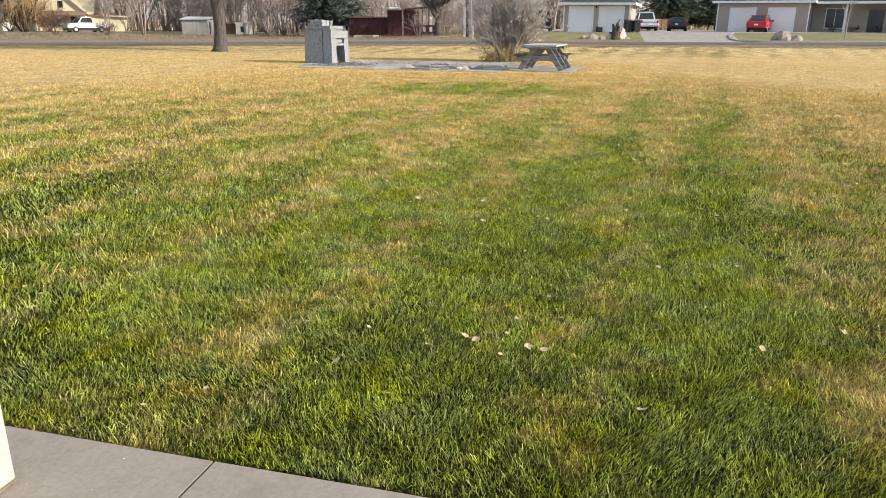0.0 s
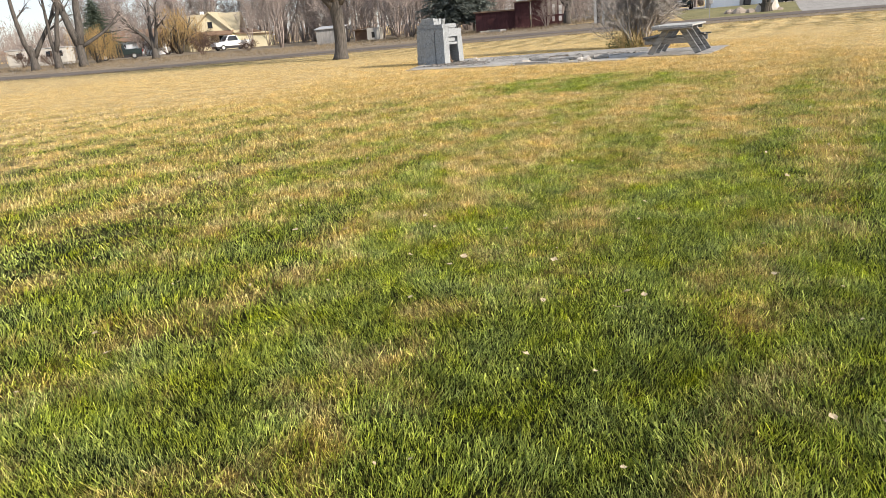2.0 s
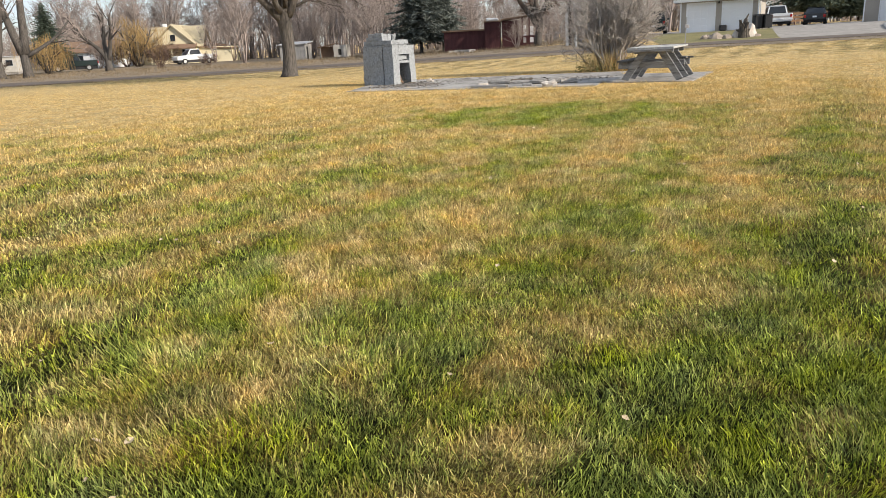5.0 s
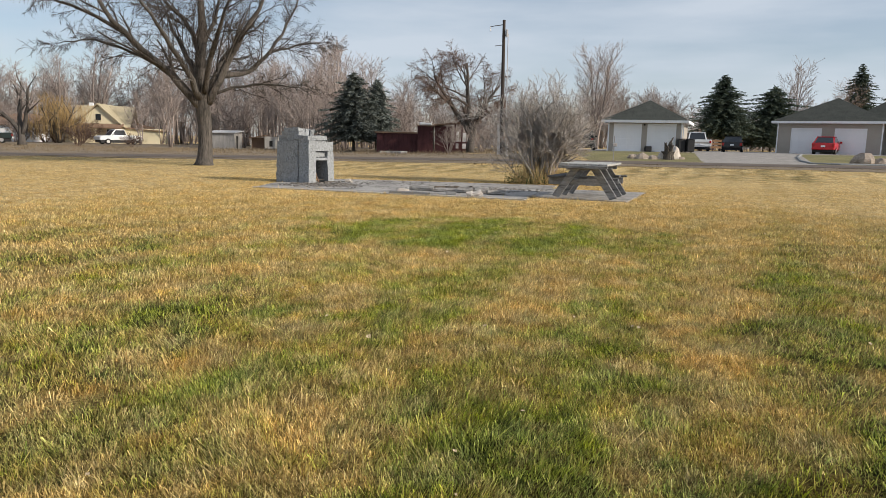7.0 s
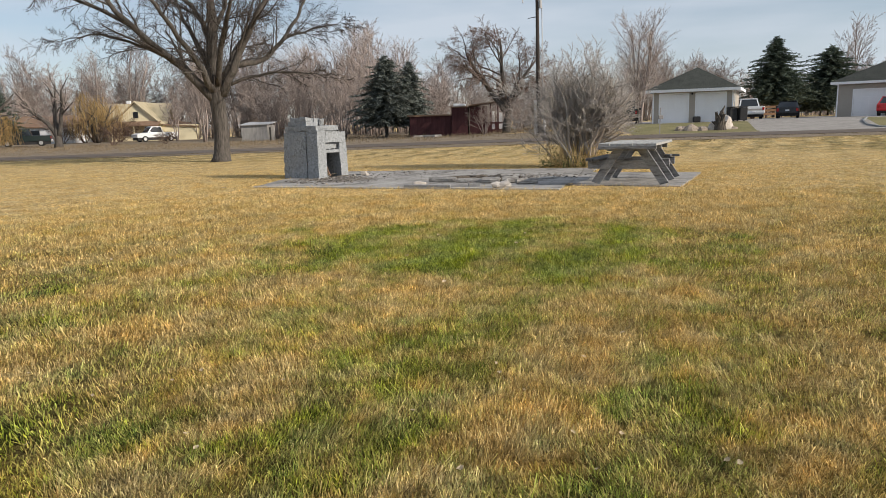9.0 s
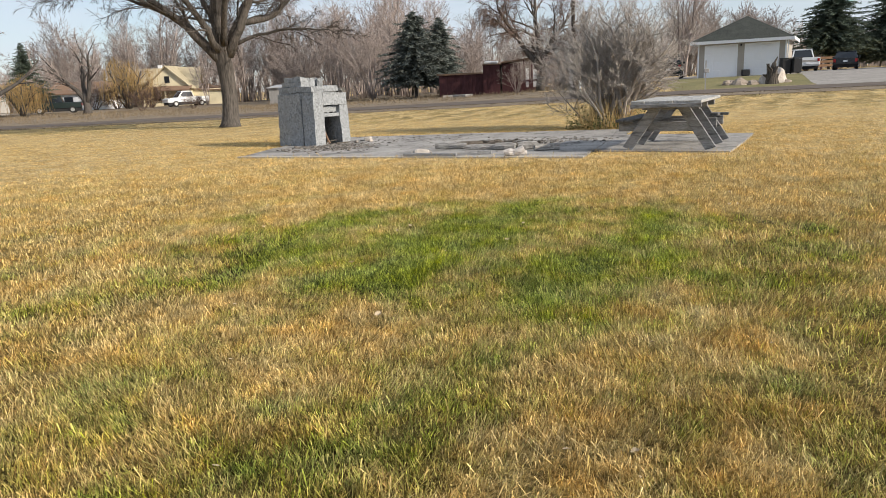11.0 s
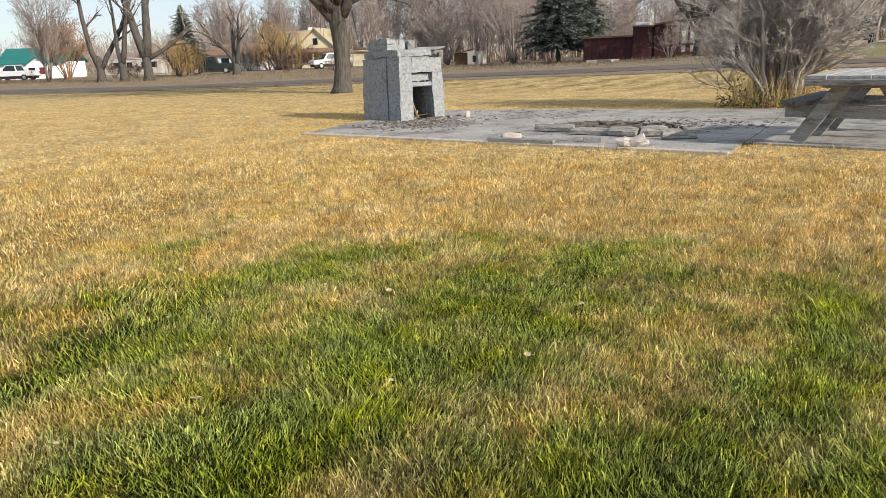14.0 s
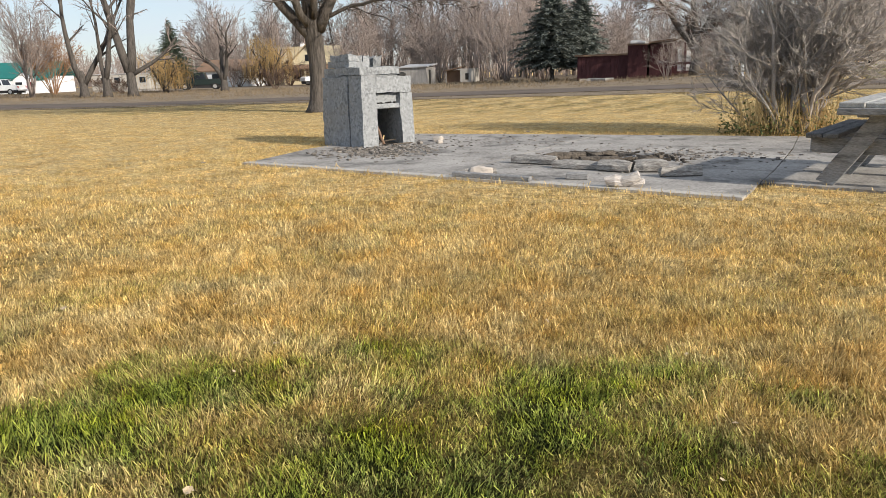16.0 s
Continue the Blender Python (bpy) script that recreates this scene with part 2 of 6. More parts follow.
# the sheet's near-black greens hold the shade between blades as colour
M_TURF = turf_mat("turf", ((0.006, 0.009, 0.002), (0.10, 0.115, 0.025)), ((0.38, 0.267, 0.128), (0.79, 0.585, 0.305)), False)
M_BLADE = turf_mat("grass_blade", ((0.045, 0.078, 0.010), (0.45, 0.49, 0.092)), ((0.29, 0.184, 0.068), (0.86, 0.64, 0.305)), True)
M_WEED = mat("dry_weeds", (0.105, 0.08, 0.052), (0.28, 0.215, 0.14), 1.2, 0.9, 0, rand=0.35)
M_SLAB = mat("old_concrete", (0.215, 0.203, 0.192), (0.42, 0.40, 0.375), 1.2, 0.9, 0.35, 30, stain=(0.11, 0.105, 0.10), stain_scale=1.3, rand=0.05)
M_SLAB_EDGE = mat("pale_concrete", (0.34, 0.325, 0.30), (0.52, 0.49, 0.45), 2.0, 0.9, 0.3, 40, rand=0.06)
M_WALKWAY = mat("walkway_concrete", (0.225, 0.195, 0.165), (0.29, 0.255, 0.22), 2.5, 0.9, 0.06, 60, stain=(0.19, 0.165, 0.14), stain_scale=2.0, rand=0.03)
M_BLOCK = mat("grey_painted_block", (0.17, 0.18, 0.19), (0.39, 0.405, 0.42), 5.0, 0.9, 0.9, 20, stain=(0.20, 0.21, 0.22), stain_scale=5.0, rand=0.05)
M_MORTAR = mat("dark_mortar", (0.14, 0.147, 0.154), (0.25, 0.26, 0.265), 8, 0.95, 0.5)
# soot of the hearth, and the unlit inside of the shed doorways as colour
M_SOOT_VOID = mat("soot_and_void", (0.012, 0.012, 0.012), (0.04, 0.038, 0.035), 6, 0.95, 0.4)
M_IRON = mat("weathered_plate", (0.30, 0.31, 0.31), (0.55, 0.56, 0.55), 9, 0.6, 0.4, stain=(0.16, 0.14, 0.12), stain_scale=6, rand=0.03)
M_WOOD = mat("grey_weathered_timber", (0.14, 0.14, 0.145), (0.36, 0.36, 0.36), 5, 0.85, 0.5, 30, stain=(0.06, 0.06, 0.06), stain_scale=2.5, stretch=(1, 1, 6), rand=0.2)
M_WOODTOP = mat("bleached_timber", (0.24, 0.24, 0.235), (0.48, 0.475, 0.46), 5, 0.85, 0.5, 30, stain=(0.2, 0.2, 0.2), stain_scale=3, stretch=(6, 1, 6), rand=0.12)
M_DARKWOOD = mat("dark_weathered_timber", (0.05, 0.05, 0.052), (0.17, 0.17, 0.172), 5, 0.9, 0.6, 30, stretch=(5, 1, 5), rand=0.2)
M_LOG = mat("split_firewood", (0.12, 0.112, 0.105), (0.46, 0.44, 0.41), 7, 0.9, 0.6, 30, stain=(0.13, 0.11, 0.10), stain_scale=5, stretch=(1, 6, 6), rand=0.15)
M_PALELOG = mat("bare_bleached_wood", (0.38, 0.35, 0.33), (0.62, 0.58, 0.55), 7, 0.85, 0.5, 30, stain=(0.30, 0.26, 0.23), stain_scale=6, stretch=(1, 6, 6), rand=0.1)
M_CHAR = mat("charred_wood", (0.03, 0.026, 0.023), (0.16, 0.135, 0.11), 12, 0.95, 0.6, rand=0.3)
M_BARK = mat("grey_brown_bark", (0.035, 0.031, 0.028), (0.13, 0.115, 0.103), 7, 0.95, 1.0, 26, stretch=(1, 1, 0.16), rand=0.06)
M_TWIG = mat("grey_twig", (0.042, 0.034, 0.029), (0.092, 0.076, 0.065), 3, 0.9, 0, rand=0.25)
M_BUSHTWIG = mat("silver_grey_twig", (0.28, 0.25, 0.23), (0.47, 0.43, 0.395), 3, 0.9, 0, rand=0.25)
M_FARTWIG = mat("brown_grey_twig", (0.21, 0.172, 0.156), (0.37, 0.31, 0.28), 0.6, 0.9, 0, rand=0.25)
M_PALETWIG = mat("pale_twig", (0.25, 0.205, 0.185), (0.38, 0.325, 0.295), 0.6, 0.9, 0, rand=0.2)
M_REDTWIG = mat("reddish_twig", (0.20, 0.11, 0.06), (0.36, 0.215, 0.125), 0.8, 0.9, 0, rand=0.25)
M_GOLD = mat("golden_withy", (0.32, 0.205, 0.085), (0.52, 0.365, 0.165), 0.8, 0.85, 0, rand=0.25)
M_DARKSHRUB = mat("dark_shrub_twig", (0.07, 0.045, 0.035), (0.16, 0.11, 0.085), 0.8, 0.95, 0, rand=0.3)
M_SPRUCE = mat("blue_green_needles", (0.095, 0.115, 0.104), (0.27, 0.30, 0.27), 1.2, 0.8, 0, rand=0.45)
M_FIR = mat("dark_green_needles", (0.042, 0.062, 0.046), (0.14, 0.17, 0.125), 1.0, 0.8, 0, rand=0.4)
M_ROAD = mat("worn_asphalt", (0.112, 0.093, 0.081), (0.185, 0.157, 0.139), 0.6, 1.0, 0.2, 30, rand=0, spec=0.02)
M_GRAVEL = mat("grey_gravel", (0.20, 0.185, 0.17), (0.37, 0.345, 0.32), 1.5, 0.95, 0.5, 30, rand=0)
M_VERGE = mat("verge_soil", (0.13, 0.10, 0.068), (0.27, 0.212, 0.145), 0.5, 0.95, 0.4, 9, rand=0)
M_FARLAWN = mat("far_lawn", (0.115, 0.115, 0.045), (0.25, 0.21, 0.095), 0.5, 0.95, 0.4, 9, rand=0)
M_SIDING = mat("greige_siding", (0.33, 0.30, 0.265), (0.38, 0.35, 0.31), 0.8, 0.7, 0, rand=0.02)
M_WHITE = mat("white_paint", (0.74, 0.75, 0.78), (0.82, 0.83, 0.85), 0.7, 0.5, 0, rand=0.02)
M_AGEDWHITE = mat("aged_white_paint", (0.37, 0.36, 0.34), (0.48, 0.47, 0.45), 3.0, 0.6, 0.1, stain=(0.36, 0.33, 0.30), stain_scale=5, rand=0)
M_SHINGLE = mat("dark_green_shingles", (0.030, 0.034, 0.030), (0.062, 0.066, 0.058), 1.5, 0.9, 0.4, 12, rand=0.15)
M_CREAM = mat("cream_siding", (0.60, 0.53, 0.36), (0.72, 0.65, 0.47), 0.5, 0.8, 0, rand=0.03)
M_YROOF = mat("sun_bleached_roof", (0.34, 0.29, 0.195), (0.50, 0.435, 0.305), 0.6, 0.9, 0.2, rand=0.08)
M_BROWNROOF = mat("brown_roof", (0.16, 0.10, 0.07), (0.27, 0.18, 0.12), 0.6, 0.9, 0.2, rand=0.08)
M_MAROON = mat("maroon_boards", (0.044, 0.015, 0.017), (0.085, 0.031, 0.034), 0.8, 0.8, 0.2, stretch=(5, 5, 1), rand=0.15)
M_TEAL = mat("teal_metal_roof", (0.01, 0.12, 0.11), (0.02, 0.18, 0.16), 0.5, 0.45, 0, rand=0.03)
M_GREYBOARD = mat("grey_boards", (0.24, 0.23, 0.22), (0.40, 0.38, 0.36), 0.8, 0.9, 0.3, stretch=(6, 6, 1), rand=0.12)
M_TIN = mat("weathered_tin", (0.33, 0.33, 0.34), (0.50, 0.50, 0.51), 0.8, 0.5, 0.1, rand=0.06)
M_POLE = mat("tarred_pole", (0.028, 0.022, 0.019), (0.07, 0.056, 0.048), 4, 0.9, 0.4, stretch=(1, 1, 0.1), rand=0)
M_ROCK = mat("tan_boulder", (0.22, 0.18, 0.145), (0.42, 0.35, 0.29), 1.8, 0.9, 0.8, 12, rand=0.12)
M_PALEROCK = mat("pale_boulder", (0.38, 0.34, 0.30), (0.58, 0.52, 0.47), 1.8, 0.9, 0.6, 12, rand=0.1)
M_LEAF = mat("fallen_leaf", (0.32, 0.23, 0.13), (0.58, 0.48, 0.34), 8, 0.8, 0.2, rand=0.3)
M_GREENLEAF = mat("dull_green_leaf", (0.06, 0.08, 0.03), (0.20, 0.21, 0.07), 4, 0.8, 0, rand=0.4)
M_DRYSTEM = mat("dry_stem", (0.42, 0.29, 0.12), (0.66, 0.50, 0.26), 4, 0.85, 0, rand=0.3)
M_DEBRIS = mat("rubble", (0.09, 0.08, 0.07), (0.34, 0.31, 0.28), 9, 0.95, 0.3, rand=0.6)
M_TYRE = mat("tyre_rubber", (0.012, 0.012, 0.012), (0.03, 0.03, 0.03), 9, 0.9, 0)
M_RIM = mat("rim_metal", (0.45, 0.45, 0.46), (0.62, 0.62, 0.63), 9, 0.35, 0, metal=0.8)
M_BLACKPL = mat("black_plastic", (0.014, 0.014, 0.016), (0.03, 0.03, 0.033), 5, 0.6, 0)


def paint(name, c, rough=0.25):
    return mat(name, tuple(0.92 * v for v in c), tuple(min(1, 1.06 * v) for v in c), 1.5, rough, 0, rand=0, spec=0.5)


M_GLASS = paint("dark_glass", (0.018, 0.022, 0.028), 0.06)
M_CARWHITE = paint("white_car_paint", (0.66, 0.68, 0.70))
M_CARBLACK = paint("black_car_paint", (0.012, 0.013, 0.017))
M_CARRED = paint("red_car_paint", (0.50, 0.012, 0.018))
M_CARDARK = paint("dark_green_car_paint", (0.018, 0.028, 0.028))
M_TAIL = paint("tail_lamp", (0.35, 0.01, 0.01))
M_BLUE = paint("blue_sticker", (0.02, 0.06, 0.35), 0.5)
M_CURTAIN = paint("dark_red_curtain", (0.16, 0.03, 0.04), 0.8)

# ---- builders ----


class Mesh:
    """Collects faces of one mesh."""

    def __init__(self):
        self.v, self.f = [], []

    def add(self, verts, faces):
        k = len(self.v)
        self.v += [tuple(p) for p in verts]
        self.f += [tuple(i + k for i in q) for q in faces]
        return self

    def box(self, x0, y0, z0, x1, y1, z1, m=None, bev=0.0):
        """A box with its edges taken off by bev."""
        if bev <= 0:
            vs = [(x, y, z) for z in (z0, z1) for y in (y0, y1) for x in (x0, x1)]
            fs = [(0, 2, 3, 1), (4, 5, 7, 6), (0, 1, 5, 4), (2, 6, 7, 3), (0, 4, 6, 2), (1, 3, 7, 5)]
        else:
            b = bev
            vs, fs = [], []
            ring = lambda z, d: [(x0 + d, y0, z), (x1 - d, y0, z), (x1, y0 + d, z), (x1, y1 - d, z), (x1 - d, y1, z), (x0 + d, y1, z), (x0, y1 - d, z), (x0, y0 + d, z)]
            cap = lambda z: [(x0 + b, y0 + b, z), (x1 - b, y0 + b, z), (x1 - b, y1 - b, z), (x0 + b, y1 - b, z)]
            vs = ring(z0 + b, b) + ring(z1 - b, b) + cap(z0) + cap(z1)
            fs = [(i, (i + 1) % 8, 8 + (i + 1) % 8, 8 + i) for i in range(8)]
            for base, off, flip in ((0, 16, True), (8, 20, False)):
                for k in range(4):
                    a, c = base + 2 * k, base + 2 * k + 1
                    p, q = off + k, off + (k + 1) % 4
                    quad = (a, c, q, p)
                    tri = (base + (2 * k - 1) % 8, a, p)
                    fs.append(quad[::-1] if flip else quad)
                    fs.append(tri[::-1] if flip else tri)
                quad = (off, off + 1, off + 2, off + 3)
                fs.append(quad[::-1] if flip else quad)
        if m is not None:
            vs = [m @ Vector(p) for p in vs]
        return self.add(vs, fs)

    def prism(self, poly, z0, z1, m=None):
        """An upright prism on a polygon that runs anticlockwise."""
        k = len(poly)
        vs = [(x, y, z0) for x, y in poly] + [(x, y, z1) for x, y in poly]
        fs = [tuple(range(k))[::-1], tuple(range(k, 2 * k))] + [(i, (i + 1) % k, k + (i + 1) % k, k + i) for i in range(k)]
        if m is not None:
            vs = [m @ Vector(p) for p in vs]
        return self.add(vs, fs)

    def lump(self, x0, y0, z0, x1, y1, z1, cell=0.09, worn=0.012):
        """A box cut into cells, with worn edges, to be roughened."""
        lo, hi = Vector((x0, y0, z0)), Vector((x1, y1, z1))
        n = [max(2, round((b - a) / cell)) for a, b in zip(lo, hi)]
        seen = {}

        def at(ijk):
            if ijk not in seen:
                p = [lo[k] + (hi[k] - lo[k]) * ijk[k] / n[k] for k in range(3)]
                ends = [k for k in range(3) if ijk[k] in (0, n[k])]
                if len(ends) > 1:
                    for k in ends:
                        p[k] += worn * (1 if ijk[k] == 0 else -1) * (0.6 if len(ends) == 2 else 0.9)
                seen[ijk] = len(self.v)
                self.v.append(tuple(p))
            return seen[ijk]

        for a in range(3):
            b, c = (a + 1) % 3, (a + 2) % 3
            for side in (0, n[a]):
                for i in range(n[b]):
                    for j in range(n[c]):
                        q = []
                        for di, dj in ((0, 0), (1, 0), (1, 1), (0, 1)):
                            k = [0, 0, 0]
                            k[a], k[b], k[c] = side, i + di, j + dj
                            q.append(at(tuple(k)))
                        self.f.append(tuple(q) if side else tuple(q[::-1]))
        return self

    def tube(self, pts, radii, sides=6, caps=True):
        pts = [Vector(p) for p in pts]
        k0 = len(self.v)
        prev = None
        for i, p in enumerate(pts):
            d = (pts[min(i + 1, len(pts) - 1)] - pts[max(i - 1, 0)]).normalized()
            if prev is None:
                u = d.orthogonal().normalized()
            else:
                u = prev - d * prev.dot(d)
                u = u.normalized() if u.length > 1e-6 else d.orthogonal().normalized()
            prev = u
            w = d.cross(u)
            for s in range(sides):
                a = 2 * math.pi * s / sides
                self.v.append(tuple(p + (u * math.cos(a) + w * math.sin(a)) * radii[i]))
        for i in range(len(pts) - 1):
            for s in range(sides):
                a, b = k0 + i * sides + s, k0 + i * sides + (s + 1) % sides
                self.f.append((a, b, b + sides, a + sides))
        if caps:
            self.f.append(tuple(range(k0, k0 + sides))[::-1])
            self.f.append(tuple(range(len(self.v) - sides, len(self.v))))
        return self

    def needle(self, p, q, r):
        """One thin blade from p to q."""
        p, q = Vector(p), Vector(q)
        d = (q - p).orthogonal().normalized() * r
        return self.add([p - d, p + d, q], [(0, 1, 2)])

    def shift(self, m):
        self.v = [tuple(m @ Vector(p)) for p in self.v]
        return self

    def rough(self, amount, scale, seed=0.0):
        """Moves the vertices by noise, for broken and worn shapes."""
        o = Vector((seed, seed * 1.7, -seed))
        self.v = [tuple(Vector(p) + noise.noise_vector(Vector(p) * scale + o) * amount) for p in self.v]
        return self

    def data(self, name, material, smooth=False):
        me = bpy.data.meshes.new(name)
        me.from_pydata(self.v, [], self.f)
        me.materials.append(material)
        if smooth:
            me.shade_smooth()
        me.update()
        return me


def thing(name, place, label, category, group="", kind=""):
    ob = new(name)
    ob.empty_display_size = 0.1
    ob.matrix_basis = place
    return tagged(ob, label, category, group, kind)


def part(name, mesh, material, parent, label="", smooth=False):
    ob = new(name, mesh.data(name, material, smooth))
    ob.parent = parent
    return tagged(ob, label)


def solid(name, mesh, material, label="", category="", group="", kind="", smooth=False, place=None):
    ob = new(name, mesh.data(name, material, smooth))
    if place is not None:
        ob.matrix_basis = place
    return tagged(ob, label, category, group, kind)


def smooth_step(a, b, x):
    t = min(1.0, max(0.0, (x - a) / (b - a)))
    return t * t * (3 - 2 * t)


def ground_z(x, y):
    """The lawn is level; the land beyond it rises a little, more so towards the driveway."""
    near = smooth_step(37, 46, y)
    xc = max(-32.0, min(40.0, x))
    bench = smooth_step(52, 63, y) * smooth_step(-6, 9, x) * 0.48
    return near * (0.26 + (0.0135 if xc < 0 else 0.006) * xc) + bench


# ---- ground ----
def ground_sheet():
    xs = sorted(set([-2500, -900, -400, -220, -150] + [v for v in range(-120, 121, 3)] + [150, 220, 400, 900, 2500]))
    ys = sorted(set([-2500, -600, -150, -50, -20, -8, 0, 4, 8, 14, 20, 26, 32] + [v for v in range(35, 72, 1)] + list(range(72, 140, 4)) + [160, 220, 400, 900, 2500]))
    me = Mesh()
    verts = [(x, y, ground_z(x, y)) for y in ys for x in xs]
    k = len(xs)
    faces = [(j * k + i, j * k + i + 1, (j + 1) * k + i + 1, (j + 1) * k + i) for j in range(len(ys) - 1) for i in range(k - 1)]
    me.add(verts, faces)
    return me


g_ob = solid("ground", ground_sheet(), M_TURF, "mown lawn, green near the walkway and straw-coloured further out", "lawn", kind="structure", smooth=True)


def draped(name, poly_rows, lift, material, label, category, kind="structure"):
    """A strip of ground cover that follows the land. poly_rows: rows of points across the strip."""
    me = Mesh()
    k = len(poly_rows[0])
    me.add([(x, y, ground_z(x, y) + lift) for row in poly_rows for x, y in row], [])
    for j in range(len(poly_rows) - 1):
        for i in range(k - 1):
            a = j * k + i
            me.f.append((a, a + k, a + k + 1, a + 1))
    return solid(name, me, material, label, category, kind=kind, smooth=True)


def strip(x0, x1, step, edges, wob=0.0, seed=0):
    rnd = random.Random(seed)
    rows = []
    x = x0
    while x <= x1:
        rows.append([(x, y + rnd.uniform(-wob, wob)) for y in edges])
        x += step
    return rows


ROAD0, ROAD1 = 45.2, 51.0
draped("verge_near", strip(-160, 160, 2.0, (43.2, 44.0, 45.4), 0.25, 1), 0.014, M_VERGE, "bare dry verge beside the road", "verge")
draped("road", strip(-160, 160, 2.0, (ROAD0, 46.5, 48, 49.5, ROAD1), 0.04, 2), 0.03, M_ROAD, "worn grey asphalt street with ragged edges", "road")
draped("verge_far", strip(-160, 7, 2.0, (50.8, 53, 56, 60, 66, 74, 90, 130), 0.25, 3), 0.014, M_VERGE, "dry weedy ground beyond the street", "verge")
draped("verge_east", strip(7, 160, 2.0, (50.8, 51.6, 52.6), 0.2, 4), 0.014, M_VERGE, "dry verge along the street", "verge")

# ---- walkway at the start ----
walkway = thing("walkway", pose(0, 0, 0), "pale grey concrete walkway with a grooved joint", "walkway", kind="structure")


def walk_edge(x):
    return 2.69 - 0.245 * (x + 0.62)


for a, b in ((-5.4, -3.0), (-2.99, -0.62), (-0.61, 1.8), (1.81, 4.2), (4.21, 6.6)):
    top = Mesh()
    top.prism([(a - 0.93, walk_edge(a) - 3.6), (b - 0.93, walk_edge(b) - 3.6), (b, walk_edge(b)), (a, walk_edge(a))], -0.1, 0.025)
    part("slab", top, M_WALKWAY, walkway)
post = thing("shelter_post", pose(-1.268, 2.53, 0.025, 0, 0, -14), "white painted square post standing on the walkway", "post")
part("shaft", Mesh().box(-0.045, -0.045, 0.012, 0.045, 0.045, 2.5, bev=0.005), M_AGEDWHITE, post)
part("foot", Mesh().box(-0.048, -0.048, 0, 0.048, 0.048, 0.013, bev=0.003), M_VERGE, post, "rust-stained foot")
part("sticker", Mesh().box(0.045, -0.02, 0.27, 0.047, 0.03, 0.295), M_BLUE, post, "small blue sticker")

# ---- concrete slab of the fire place ----
fire_slab = thing("fire_slab", pose(0, 0, 0), "cracked grey concrete slab sunk in the lawn", "slab", kind="structure")
PANELS = [
    [(-4.85, 25.02), (-1.55, 24.26), (-1.28, 25.9), (-4.95, 26.6)],
    [(-1.53, 24.255), (1.75, 23.50), (2.05, 25.2), (-1.26, 25.89)],
    [(-4.96, 26.62), (-1.27, 25.92), (-0.9, 28.0), (-4.7, 28.6)],
    [(-1.25, 25.91), (2.06, 25.22), (2.38, 27.4), (-0.88, 27.99)],
    [(-4.69, 28.62), (-0.89, 28.02), (-0.6, 29.45), (-4.4, 29.5)],
    [(-0.87, 28.01), (2.39, 27.42), (2.6, 29.3), (-0.58, 29.45)],
]
for p in PANELS:
    part("panel", Mesh().prism(p, -0.08, 0.022), M_SLAB, fire_slab)
EDGES = [[(-4.9, 24.86), (-1.56, 24.10), (-1.55, 24.25), (-4.88, 25.01)], [(-1.54, 24.095), (1.72, 23.35), (1.75, 23.49), (-1.53, 24.245)]]
for p in EDGES:
    part("curb", Mesh().prism(p, -0.08, 0.030), M_SLAB_EDGE, fire_slab, "pale edge of newer concrete")
part("panel", Mesh().prism([(1.90, 24.31), (2.0, 24.28), (2.30, 25.9), (2.62, 27.6), (2.41, 27.45), (2.07, 25.2)], -0.08, 0.024), M_SLAB, fire_slab)
part("panel", Mesh().prism([(2.40, 27.43), (2.66, 27.62), (2.95, 29.1), (2.61, 29.28)], -0.08, 0.024), M_SLAB, fire_slab)
table_slab = thing("table_slab", pose(0, 0, 0), "pale concrete pad under the picnic table", "slab", kind="structure")
for p in ([(2.00, 24.28), (3.98, 23.65), (4.52, 25.22), (2.3, 25.9)], [(2.31, 25.92), (4.53, 25.24), (5.1, 27.0), (2.62, 27.6)]):
    part("panel", Mesh().prism(p, -0.08, 0.026), M_SLAB, table_slab)

# ---- fireplace ----
FIRE = pose(-4.0, 26.92, 0.0, 0, 0, 63)
fireplace = thing("outdoor_fireplace", FIRE, "ruined grey concrete-block fireplace with a broken chimney stub on the slab", "fireplace")
rb = random.Random(5)


def block(x0, y0, z0, x1, y1, z1, material=M_BLOCK, label="", amount=0.010):
    me = Mesh()
    me.lump(x0, y0, z0, x1, y1, z1, 0.06, 0.0015)
    me.rough(amount + 0.006, 2.6, 4.0)
    me.rough(amount * 0.8, 8.0, 7.0)
    if amount > 0.02:
        me.rough(amount * 0.6, 12.0, rb.uniform(0, 50))
    me.rough(0.007, 22.0, 2.0)
    me.v = [(0.52 + (x - 0.52) * (1.02 - 0.045 * z), 0.55 + (y - 0.55) * (1.015 - 0.035 * z), max(0.0, z * 1.03)) for x, y, z in me.v]
    return part("block", me, material, fireplace, label)


W, D = 1.05, 1.18
jl, jr = 0.29, 0.79
for a, b in ((0.0, 0.545), (0.546, 0.864)):
    block(-0.012, 0.0, a, jl, 0.36, b)
for a, b in ((0.0, 0.40), (0.401, 0.864)):
    block(jr, 0.0, a, W + 0.01, 0.36, b)
# the lintel course
block(-0.005, 0.0, 0.865, 0.30, 0.37, 1.15)
block(0.301, -0.004, 0.875, W + 0.005, 0.37, 1.125, amount=0.014)
